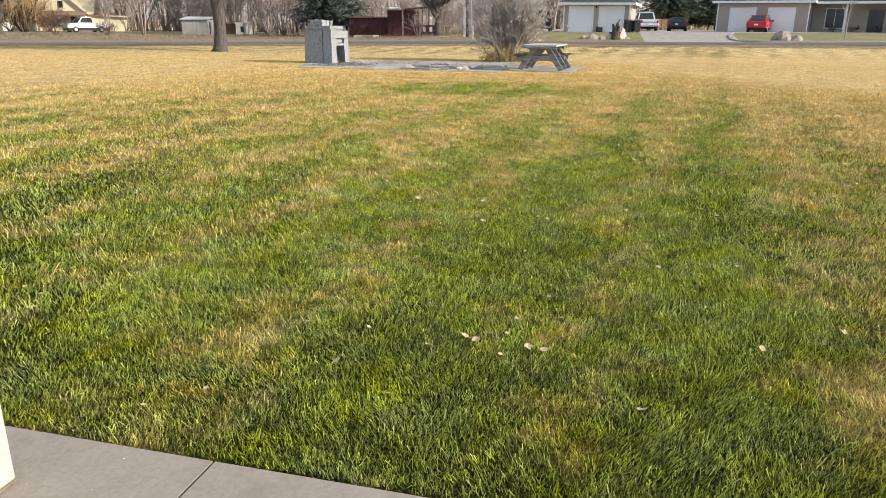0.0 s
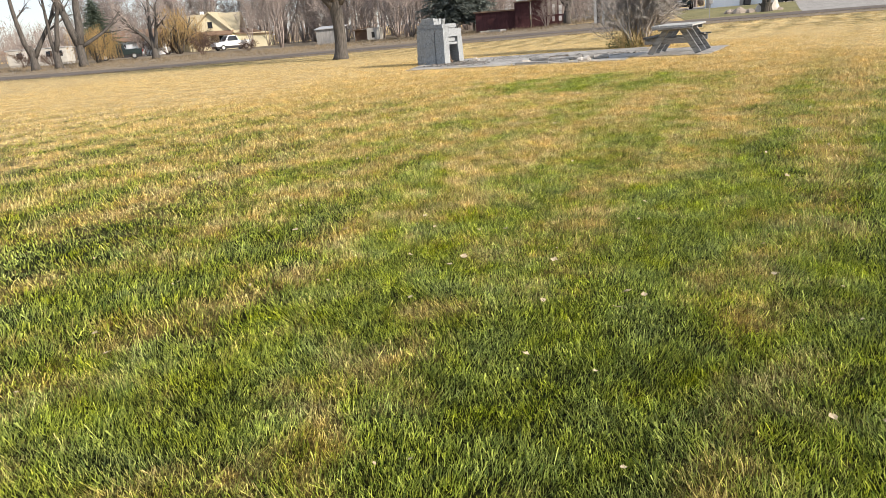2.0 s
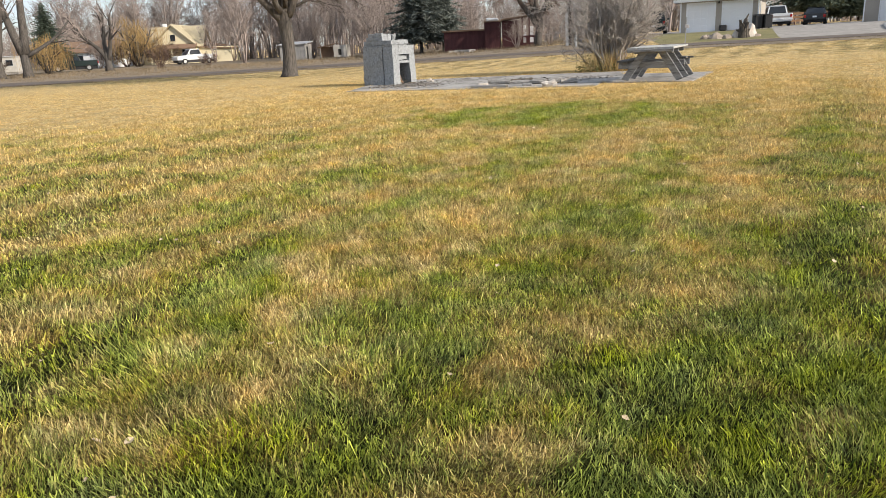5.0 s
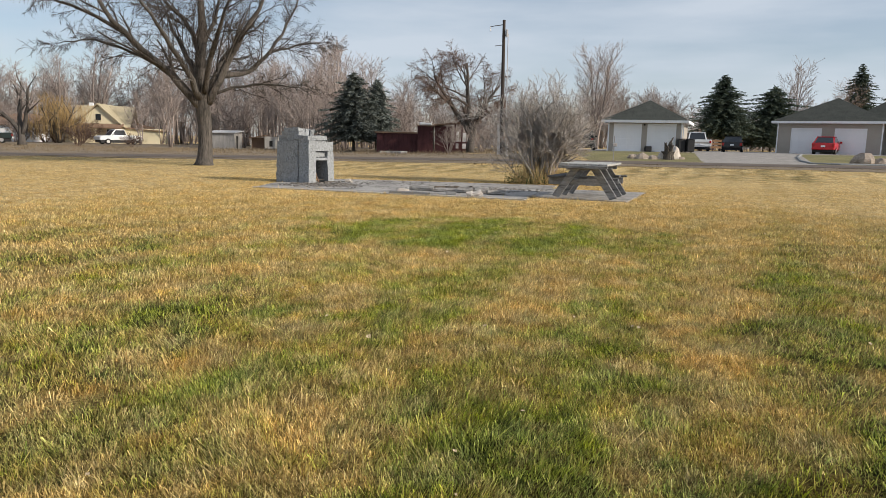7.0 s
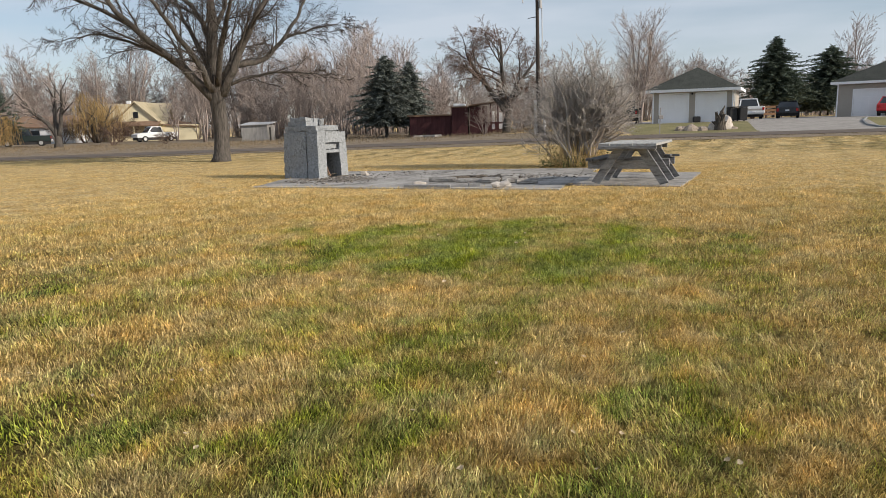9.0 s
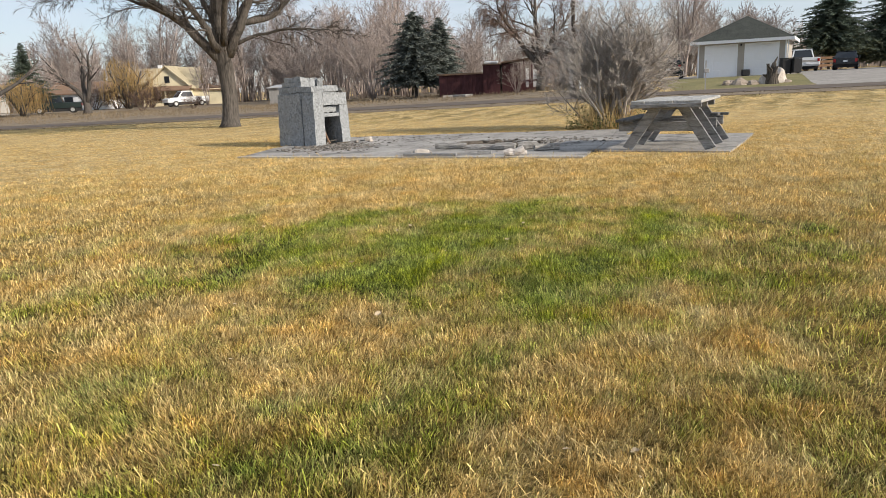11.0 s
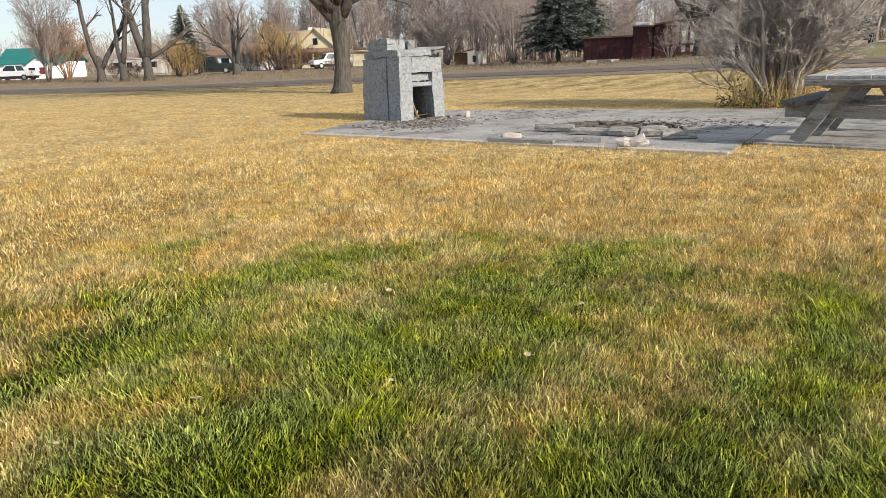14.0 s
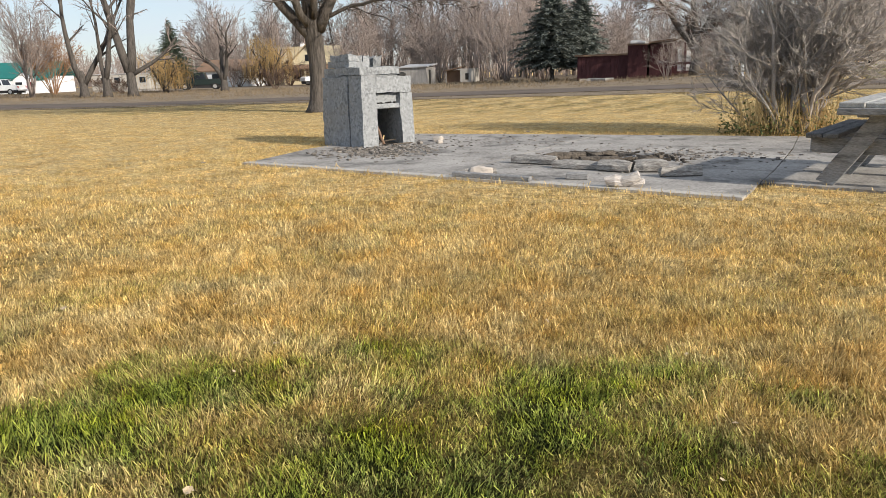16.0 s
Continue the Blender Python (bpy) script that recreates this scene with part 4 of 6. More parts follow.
for i in range(1500):
    a, q = rs.uniform(0, 6.283), rs.random() ** 0.5
    x, y, z = 1.0 * q * math.cos(a) - 0.1, 0.6 * q * math.sin(a), abs(rs.gauss(0, 0.22))
    s = rs.uniform(0.02, 0.05)
    m = pose(x, y, z + 0.02, rs.uniform(-60, 60), rs.uniform(-60, 60), rs.uniform(0, 360))
    sleaf.add([m @ Vector(v) for v in ((-s, 0, 0), (0, -s * 0.4, 0), (s, 0, 0), (0, s * 0.4, 0))], [(0, 1, 2, 3)])
part("dry_stem", stems, M_DRYSTEM, shrub_ob, "straw-coloured dead stems round the foot")
part("foliage", sleaf, M_GREENLEAF, shrub_ob, "dull green leaves at the foot")

# bare trees of the distance: a few grown trees, copied


def bare(seed, height, trunk_r, stems_n, sp, lean=0.5, split=0.05):
    w = Wood(seed, split)
    for i in range(stems_n):
        a = 6.283 * (i + w.r.random() * 0.6) / stems_n
        q = lean * w.r.uniform(0.3, 1.0) if stems_n > 1 else 0.08
        w.grow((0.15 * math.cos(a) * (stems_n > 1), 0.15 * math.sin(a) * (stems_n > 1), -0.05), (q * math.cos(a), q * math.sin(a), 1), height * w.r.uniform(0.8, 1.0), trunk_r * w.r.uniform(0.7, 1), 0, sp)
    return w


FAR = spec(flat=True, ratio=(0.32, 0.55), levels=3, kids=(11, 8, 8), seg=(5, 3, 2, 1), thin=0.014, wiggle=0.12, up=(0.05, 0.06, 0.05, 0.0), angle=(22, 50), shrink=(0.38, 0.55))
FAR["from"] = 0.2


def put(x, y):
    return ground_z(x, y)


def scaled(x, y, s, rz, sz=None):
    return pose(x, y, put(x, y), 0, 0, rz) @ Matrix.Diagonal((s, s, sz or s, 1))


def copy_scaled(ob, m):
    c = copy_thing(ob, m)
    c.matrix_basis = m
    return c


OVAL = spec(flat=True, ratio=(0.32, 0.55), levels=3, kids=(15, 11, 10), seg=(6, 4, 2, 1), thin=0.013, wiggle=0.10, up=(0.05, 0.09, 0.06, 0.0), angle=(22, 48), shrink=(0.34, 0.52), blade=0.9)
OVAL["from"] = 0.16
oval = bare(31, 10.5, 0.16, 5, OVAL, 0.30).tree("bare_tree", scaled(11.9, 85, 0.95, 0), "tall bare oval-crowned tree behind the garage", M_FARTWIG, M_FARTWIG)
poplar = bare(32, 9.0, 0.14, 3, FAR, 0.20).tree("bare_tree", scaled(-24, 92, 1.0, 0), "slender bare grey-brown tree in the far grove", M_FARTWIG, M_FARTWIG, group="bare grove")
thicket = bare(33, 6.0, 0.08, 9, spec(flat=True, levels=3, kids=(7, 6, 7), seg=(4, 3, 2, 1), thin=0.015, wiggle=0.13, up=(0.05, 0.05, 0.0, 0.0), angle=(20, 52), shrink=(0.4, 0.6)), 0.55).tree("bare_thicket", scaled(-31, 95, 1.0, 0), "bare brown thicket of many stems", M_FARTWIG, M_FARTWIG, "thicket", "bare thickets")
pale = bare(34, 7.0, 0.10, 11, OVAL, 0.75).tree("bare_tree", scaled(19, 104, 1.0, 0), "wide pale bare tree behind the driveway", M_PALETWIG, M_PALETWIG, group="pale trees")
crab_spec = spec(flat=True, levels=4, kids=(8, 8, 8, 8), seg=(7, 5, 3, 2, 1), thin=0.011, wiggle=0.24, up=(0.05, 0.0, -0.07, -0.16, -0.3), angle=(25, 62), shrink=(0.46, 0.68), blade=0.8)
crab = Wood(35, 0.05)
crab.grow((0, 0, -0.05), (0.05, 0, 1), 4.2, 0.34, 0, crab_spec)
crab.grow((0, 0, 1.5), (-0.75, 0.1, 0.75), 5.2, 0.24, 0, crab_spec)
crab.grow((0, 0, 2.0), (-0.2, 0.3, 1.0), 5.0, 0.22, 0, crab_spec)
crab.grow((0, 0, 1.8), (0.5, -0.2, 0.9), 4.2, 0.20, 0, crab_spec)
crab.tree("gnarled_tree", scaled(-0.9, 66.5, 1.05, 0), "gnarled bare tree with a dark twisted trunk beside the red sheds", M_BARK, M_DARKSHRUB)

rg = random.Random(77)


def far_copy(src, x, y, s, label=""):
    c = copy_scaled(src, scaled(x, y, s, rg.uniform(0, 360), s * rg.uniform(0.9, 1.12)))
    return tagged(c, label)


for x, y, s in [(-3, 98, 0.8), (-6, 104, 0.75), (2.5, 100, 0.72), (6, 106, 0.7), (-10, 100, 0.85), (-14, 96, 0.95), (-17, 90, 1.05), (-19.5, 86, 0.9), (-20, 97, 1.15), (-28, 98, 1.0), (-33, 112, 1.1), (-41, 114, 1.1), (-46, 112, 1.15), (-52, 118, 1.1), (-35, 86, 0.8), (-30, 108, 1.15), (-24, 110, 1.2), (-12, 112, 0.95), (-62, 118, 1.1), (-70, 120, 1.0), (-80, 118, 0.9), (43, 112, 1.1), (46, 104, 0.9), (52, 116, 1.1), (-58, 112, 1.35), (-50, 116, 1.4), (-43, 118, 1.35), (-38, 112, 1.4), (-66, 112, 1.2), (-33, 116, 1.4), (-27, 118, 1.3), (-75, 112, 1.2), (-60, 106, 1.1), (-21, 104, 1.3), (-18, 112, 1.25)]:
    far_copy(poplar, x, y, s)
for x, y, s in [(-8.5, 83, 0.75), (-3, 84, 0.7), (-14.5, 82, 0.85), (-17.5, 80, 0.9), (-21, 88, 0.9), (-28, 90, 0.9), (-36, 110, 1.0), (-40, 112, 0.9), (3.5, 84, 0.75), (6.0, 88, 0.75), (-66, 104, 0.9), (-75, 100, 0.8), (-87, 106, 0.8), (-10, 90, 0.8), (0, 90, 0.75), (-24, 99, 1.0), (2.6, 70, 0.5), (1.4, 68, 0.42), (0.2, 64, 0.40), (-2.4, 64, 0.36), (-60, 96, 0.7), (-95, 100, 0.8), (9, 96, 0.8), (12, 100, 0.7)]:
    far_copy(thicket, x, y, s)
for x, y, s in [(-34, 118, 1.5), (-39, 121, 1.7), (-45, 119, 1.5), (-50, 122, 1.8), (-56, 120, 1.6), (-62, 118, 1.7), (-68, 121, 1.5), (-74, 116, 1.6), (-80, 114, 1.5), (-47, 109, 1.1), (-63, 108, 1.2), (-71, 106, 1.2), (-28, 113, 1.4), (-22, 116, 1.4), (-16, 108, 1.2), (-12, 104, 1.1), (-6, 96, 0.9)]:
    far_copy(thicket, x, y, s)
for x, y, s in [(23, 108, 1.0), (15, 102, 0.9), (43.5, 108, 0.85), (26, 114, 0.9)]:
    far_copy(pale, x, y, s)

# trees along the street to the west


def pollard(seed, h, limbs, sp):
    w = Wood(seed, 0.05)
    w.trunk.tube([(0, 0, -0.1), (0.03, 0, 0.5), (0, 0.02, h - 0.4), (0, 0, h), (0, 0, h + 0.35)], [0.5, 0.36, 0.30, 0.26, 0.12], 9)
    for p, d, ln, r in limbs:
        w.grow((p[0] * 0.5, p[1], p[2] - 0.55), d, ln, r, 0, sp)
    return w


p1 = pollard(41, 1.9, [((-0.1, 0, 1.8), (-0.25, 0, 1), 8.5, 0.26), ((0.15, 0, 1.6), (0.62, 0, 0.9), 8.0, 0.24)], spec(flat=True, levels=3, kids=(4, 6, 7), seg=(6, 4, 2, 1), thin=0.016, wiggle=0.18, up=(0.12, 0.08, 0.0, 0.0), angle=(25, 55), shrink=(0.3, 0.5)))
p1.tree("street_tree", scaled(-50.2, 63.2, 1.0, 30), "old lopped bare tree with forked pale limbs by the street", M_BARK, M_FARTWIG, group="street trees")
p2 = pollard(42, 2.2, [((0, 0, 2.0), (0.28, 0, 1), 8.5, 0.26), ((-0.1, 0, 2.0), (-0.06, 0.1, 1), 7.5, 0.2)], spec(flat=True, levels=3, kids=(4, 6, 7), seg=(6, 4, 2, 1), thin=0.016, wiggle=0.17, up=(0.12, 0.08, 0.0, 0.0), angle=(25, 55), shrink=(0.3, 0.5)))
p2.tree("street_tree", scaled(-48.0, 63.6, 0.95, 30), "old lopped bare tree with forked pale limbs by the street", M_BARK, M_FARTWIG, group="street trees")
p3 = pollard(43, 2.6, [((-0.15, 0, 2.4), (-0.16, 0, 1), 9, 0.34), ((0.15, 0, 2.4), (0.12, 0.1, 1), 9, 0.36), ((0.3, 0, 2.2), (0.95, 0, 0.45), 4.5, 0.18)], spec(flat=True, levels=3, kids=(4, 6, 7), seg=(6, 4, 2, 1), thin=0.016, wiggle=0.12, up=(0.12, 0.08, 0.0, 0.0), angle=(25, 55), shrink=(0.3, 0.5)))
p3.tree("street_tree", scaled(-45.8, 64.2, 1.1, 30), "thick old bare tree with two upright trunks by the street", M_BARK, M_FARTWIG, group="street trees")
p4 = pollard(44, 1.6, [((0, 0, 1.5), (-0.5, 0, 0.9), 5, 0.26), ((0, 0, 1.5), (0.1, 0.2, 1), 5.5, 0.26), ((0, 0, 1.5), (0.6, -0.1, 0.8), 5.2, 0.24)], spec(flat=True, levels=3, kids=(7, 8, 8), seg=(6, 4, 2, 1), thin=0.015, wiggle=0.2, up=(0.06, 0.02, -0.02, -0.06), angle=(25, 60), shrink=(0.4, 0.6)))
p4.tree("street_tree", scaled(-45.6, 76.0, 1.0, 0), "spreading bare tree with pink-brown twigs by the parked pickup", M_BARK, M_FARTWIG, group="street trees")
far_copy(oval, -60, 66, 0.8, "bare tree reaching into the sky by the street")


def willow(seed, h, spread, sp_kids, material, place, label, curtain=420):
    w = Wood(seed, 0.05)
    for i in range(5):
        a = 6.283 * i / 5
        w.grow((0, 0, 0), (0.5 * math.cos(a), 0.5 * math.sin(a), 1), h * 0.85, 0.22, 0, spec(levels=2, kids=(6, 5), seg=(5, 4, 3), thin=0.02, wiggle=0.16, up=(0.04, 0.0, -0.05), shrink=(0.4, 0.6)))
    tips = w.tips
    for i in range(curtain):
        p = Vector(w.r.choice(tips)) + Vector((w.r.gauss(0, 0.4), w.r.gauss(0, 0.4), w.r.uniform(-0.2, 0.2)))
        ln = min(p.z - 0.4, w.r.uniform(0.8, 3.2))
        if ln < 0.3:
            continue
        q = p + Vector((w.r.uniform(-0.5, 0.5), w.r.uniform(-0.5, 0.5), 0))
        w.crown.tube([p, (p + q) / 2 + Vector((0, 0, -ln * 0.4)), q + Vector((0, 0, -ln))], [0.018, 0.016, 0.010], 3, caps=False)
    return w.tree("weeping_willow", place, label, M_BARK, material)


willow(51, 6.5, 3, 5, M_GOLD, scaled(-54.5, 96.5, 0.95, 0), "golden weeping willow before the cream house", 650)
willow(52, 4.5, 3, 5, M_GOLD, scaled(-51.6, 74.5, 0.9, 0), "small golden weeping willow by the street", 420)
bush_o = bare(53, 4.6, 0.05, 16, spec(flat=True, levels=3, kids=(8, 7, 6), seg=(4, 3, 2, 1), thin=0.013, wiggle=0.12, up=(0.05, 0.02, 0.0, 0.0), angle=(18, 48), shrink=(0.4, 0.6)), 0.6)
bush_o.tree("bare_shrub", scaled(-69.5, 76.5, 1.25, 0), "large red-brown bare shrub by the teal-roofed house", M_REDTWIG, M_REDTWIG, "shrub")
dark = bare(54, 3.0, 0.05, 12, spec(flat=True, levels=3, kids=(7, 6, 6), seg=(4, 3, 2, 1), thin=0.014, wiggle=0.14, up=(0.03, 0.0, 0.0, 0.0), angle=(20, 60), shrink=(0.4, 0.6)), 0.9).tree("dark_shrub", scaled(-55.5, 97.5, 1.1, 0), "dense dark bare shrubs before the cream house", M_DARKSHRUB, M_DARKSHRUB, "shrub", "dark shrubs")
for x, y, s in [(-52.4, 98.0, 1.05), (-58, 99, 1.1), (-60.5, 98, 0.95), (-41, 78, 0.7), (-36.5, 80, 0.5), (-57, 74, 0.6), (-64, 78, 0.6), (22.5, 84, 0.55), (34, 84, 0.55)]:
    far_copy(dark, x, y, s)
far_copy(poplar, -44.5, 98, 0.62, "small bare tree beside the cream house")

# conifers


def conifer(seed, h, w, material, tiers, dens, full=0.8):
    r = random.Random(seed)
    tr, cr = Mesh(), Mesh()
    tr.tube([(0, 0, -0.05), (0, 0, h * 0.5), (0, 0, h * 0.97)], [0.17, 0.10, 0.02], 7)
    for t in range(tiers):
        f = t / (tiers - 1)
        z = h * (0.19 + 0.79 * f)
        reach = w * (1 - f) ** full * (0.55 + 0.45 * min(1, f * 6)) * r.uniform(0.78, 1.12) + 0.10
        n = max(4, int(15 * (1 - f) + 4))
        for k in range(n):
            a = 6.283 * (k + r.random()) / n
            ln = reach * r.uniform(0.5, 1.18)
            drop = ln * r.uniform(0.05, 0.42) * (1 - 0.6 * f)
            d = Vector((math.cos(a), math.sin(a), 0))
            side = Vector((-d.y, d.x, 0))
            base = Vector((0, 0, z))
            m = max(3, int(dens * ln) + 2)
            for j in range(m):
                q = (j + r.random()) / m
                p = base + d * ln * q + Vector((0, 0, -drop * q * q + 0.10 * ln * max(0, q - 0.7)))
                s = r.uniform(0.20, 0.42) * (1.15 - 0.5 * q)
                for u in range(3):
                    dd = (d * r.uniform(0.2, 1) + side * r.uniform(-1, 1) + Vector((0, 0, r.uniform(-0.55, 0.35)))).normalized()
                    oo = dd.cross(Vector((r.uniform(-1, 1), r.uniform(-1, 1), 1))).normalized() * s * 0.26
                    cr.add([p - oo, p + oo, p + dd * s * 1.25], [(0, 1, 2)])
    return tr, cr


def fir(name, seed, h, w, material, place, label, tiers=26, dens=7.0, group="", full=0.8):
    tr, cr = conifer(seed, h, w, material, tiers, dens, full)
    ob = thing(name, place, label, "tree", group)
    part("trunk", tr, M_BARK, ob)
    part("crown", cr, material, ob)
    return ob


fir("spruce", 61, 7.2, 3.5, M_SPRUCE, scaled(-11.9, 73.8, 1.0, 0), "blue-grey spruce standing by the maroon sheds", 36, 12, full=0.55)
sp2 = fir("spruce", 62, 7.2, 3.0, M_SPRUCE, scaled(-10.2, 76.5, 0.95, 0), "slimmer spruce behind the blue-grey one", 30, 10, full=0.65)
fir("fir", 63, 9.0, 4.5, M_FIR, scaled(28.2, 96, 1.0, 0), "tall dark cone-shaped fir behind the driveway", 40, 11, "dark firs", full=0.62)
f2 = fir("fir", 64, 8.0, 5.2, M_FIR, scaled(35.4, 99.5, 1.0, 0), "broad dark fir with a ragged top behind the house", 34, 10, "dark firs", full=0.45)
f3 = fir("fir", 65, 12.0, 4.8, M_FIR, scaled(50, 109, 1.0, 0), "tall dark fir rising over the house roof", 40, 9, "dark firs")
copy_scaled(f2, scaled(31.8, 101, 0.6, 80))
copy_scaled(f2, scaled(33.6, 97, 0.5, 140))
copy_scaled(f2, scaled(59, 112, 1.2, 10))
copy_scaled(f3, scaled(-54, 78.5, 0.62, 30))
copy_scaled(sp2, scaled(-16.5, 93, 0.9, 30))

# ---- buildings ----


def hip_roof(me, x0, y0, x1, y1, z, rise, over, thick=0.16, ridge=None):
    """A hipped roof over the rectangle, with an overhang and a thick eave."""
    a, b, c, d = x0 - over, y0 - over, x1 + over, y1 + over
    ins = min(c - a, d - b) / 2 if ridge is None else ridge
    if c - a >= d - b:
        p, q = (a + ins, (b + d) / 2), (c - ins, (b + d) / 2)
    else:
        p, q = ((a + c) / 2, b + ins), ((a + c) / 2, d - ins)
    vs = [(a, b, z), (c, b, z), (c, d, z), (a, d, z), (a, b, z + thick), (c, b, z + thick), (c, d, z + thick), (a, d, z + thick), (*p, z + rise), (*q, z + rise)]
    fs = [(3, 2, 1, 0), (0, 1, 5, 4), (1, 2, 6, 5), (2, 3, 7, 6), (3, 0, 4, 7)]
    fs += [(4, 5, 9, 8), (5, 6, 9), (6, 7, 8, 9), (7, 4, 8)] if c - a >= d - b else [(4, 5, 8), (5, 6, 9, 8), (6, 7, 9), (7, 4, 8, 9)]
    return me.add(vs, fs)


def gable(me, x0, y0, x1, y1, z, rise, over, thick=0.14, along="y"):
    """A gable roof slab pair; the ridge runs along the axis named."""
    if along == "y":
        xm = (x0 + x1) / 2
        k = rise / (xm - x0)
        prof = [(x0 - over, z - over * k), (xm, z + rise), (x1 + over, z - over * k), (x1 + over, z - over * k + thick), (xm, z + rise + thick * 1.2), (x0 - over, z - over * k + thick)]
        vs = [(x, y0 - over, zz) for x, zz in prof] + [(x, y1 + over, zz) for x, zz in prof]
    else:
        ym = (y0 + y1) / 2
        k = rise / (ym - y0)
        prof = [(y0 - over, z - over * k), (ym, z + rise), (y1 + over, z - over * k), (y1 + over, z - over * k + thick), (ym, z + rise + thick * 1.2), (y0 - over, z - over * k + thick)]
        vs = [(x0 - over, y, zz) for y, zz in prof] + [(x1 + over, y, zz) for y, zz in prof]
    fs = [(0, 1, 4, 5), (1, 2, 3, 4), (6, 11, 10, 7), (7, 10, 9, 8)] + [(i, 6 + i, 6 + (i + 1) % 6, (i + 1) % 6) for i in range(6)]
    return me.add(vs, fs)


def garage_door(parent, x0, x1, z0, h, y):
    door = part("garage_door", Mesh().box(x0, y + 0.03, z0, x1, y + 0.07, z0 + h), M_WHITE, parent, "white sectional garage door with clipped upper corners")
    n = 4
    for r in range(n):
        for c in range(4):
            w = (x1 - x0) / 4
            part("panel", Mesh().box(x0 + c * w + 0.03, y + 0.022, z0 + r * h / n + 0.025, x0 + (c + 1) * w - 0.03, y + 0.031, z0 + (r + 1) * h / n - 0.025, bev=0.004), M_WHITE, door)
    tr = Mesh()
    for s in (x0 - 0.09, x1):
        tr.box(s, y - 0.025, z0, s + 0.09, y + 0.01, z0 + h + 0.09)
    tr.box(x0, y - 0.025, z0 + h, x1, y + 0.01, z0 + h + 0.09)
    for xa, s in ((x0, 1), (x1, -1)):
        k = [(xa, z0 + h), (xa + s * 0.38, z0 + h), (xa, z0 + h - 0.38)]
        vs = [(x, y - 0.022, z) for x, z in k] + [(x, y + 0.01, z) for x, z in k]
        tr.add(vs, [(0, 1, 2) if s < 0 else (2, 1, 0), (3, 5, 4) if s < 0 else (3, 4, 5), (0, 3, 4, 1), (1, 4, 5, 2), (2, 5, 3, 0)])
    part("door_trim", tr, M_WHITE, parent)


def front_wall(me, x0, x1, h, t, holes):
    """A wall along x, thickness t from y=0, with holes (xa, xb, za, zb)."""
    x = x0
    for xa, xb, za, zb in sorted(holes):
        me.box(x, 0, 0, xa, t, h)
        if za > 0:
            me.box(xa, 0, 0, xb, t, za)
        me.box(xa, 0, zb, xb, t, h)
        x = xb
    me.box(x, 0, 0, x1, t, h)


def siding(parent, x0, x1, h, holes, m=M_SIDING):
    """Lap boards on the front face, broken at the holes."""
    z = 0.05
    while z < h - 0.1:
        cuts = [(a, b) for a, b, za, zb in holes if za - 0.1 < z < zb + 0.1]
        x = x0
        for a, b in sorted(cuts):
            part("board", Mesh().box(x, -0.018, z, a - 0.1, 0.0, z + 0.22), m, parent)
            x = b + 0.1
        part("board", Mesh().box(x, -0.018, z, x1, 0.0, z + 0.22), m, parent)
        z += 0.235


def two_door_garage(place, w, depth, h, dw, dh, gap, rise, label, roof_label):
    ob = thing("garage", place, label, "garage")
    m = (w - 2 * dw - gap) / 2
    holes = [(m, m + dw, 0, dh), (m + dw + gap, m + 2 * dw + gap, 0, dh)]
    wall = Mesh()
    front_wall(wall, 0, w, h, 0.2, holes)
    wall.box(0, 0.2, 0, 0.2, depth, h).box(w - 0.2, 0.2, 0, w, depth, h).box(0.2, depth - 0.2, 0, w - 0.2, depth, h)
    wl_ob = part("wall", wall, M_SIDING, ob, "greige lap-sided wall")
    siding(wl_ob, 0, w, h, holes)
    for a, b, _, z in holes:
        garage_door(ob, a, b, 0, z, 0.02)
    part("roof", hip_roof(Mesh(), 0, 0, w, depth, h + 0.06, rise, 0.45, 0.05), M_SHINGLE, ob, roof_label)
    part("fascia", Mesh().box(-0.46, -0.47, h - 0.10, w + 0.46, -0.435, h + 0.10).box(-0.47, -0.435, h - 0.10, -0.435, depth + 0.45, h + 0.10).box(w + 0.435, -0.435, h - 0.10, w + 0.47, depth + 0.45, h + 0.10), M_WHITE, ob, "white eave board")
    part("soffit", Mesh().box(-0.43, -0.43, h, w + 0.43, depth + 0.43, h + 0.05), M_WHITE, ob)
    for x in (0.0, w - 0.1):
        part("corner_trim", Mesh().box(x, -0.03, 0, x + 0.1, -0.005, h), M_WHITE, ob)
    return ob


g1 = two_door_garage(pose(10.12, 65.94, ground_z(13, 65) - 0.02, 0, 0, -18), 5.65, 6.6, 2.36, 1.98, 2.1, 0.6, 1.75, "greige two-door garage with a dark hip roof", "dark shingled hip roof")
part("downspout", Mesh().box(5.70, -0.06, 0, 5.76, -0.01, 2.3), M_WHITE, g1)
part("wall_lamp", Mesh().box(2.77, -0.12, 2.05, 2.87, 0, 2.2, bev=0.01), M_BLACKPL, g1)

HOUSE = pose(26.8, 75.3, ground_z(30, 75) - 0.02, 0, 0, -32)
house = two_door_garage(HOUSE, 8.3, 8.5, 2.80, 2.28, 2.2, 1.2, 2.3, "greige house with two white garage doors and dark green roof", "dark green shingled roof")
house.name = "house"
house["category"] = "house"
wing = Mesh()
wing_holes = [(9.5, 11.0, 0.5, 2.2), (13.0, 14.3, 0.0, 2.15), (16.0, 17.8, 0.75, 2.2)]
front_wall(wing, 8.3, 22.0, 2.72, 0.2, wing_holes)
wing.box(21.8, 0.2, 0, 22.0, 9.0, 2.72).box(8.3, 8.8, 0, 21.8, 9.0, 2.72)
wing.shift(pose(0, 2.6, 0))
wing_ob = part("wing_wall", wing, M_SIDING, house, "greige porch wall")
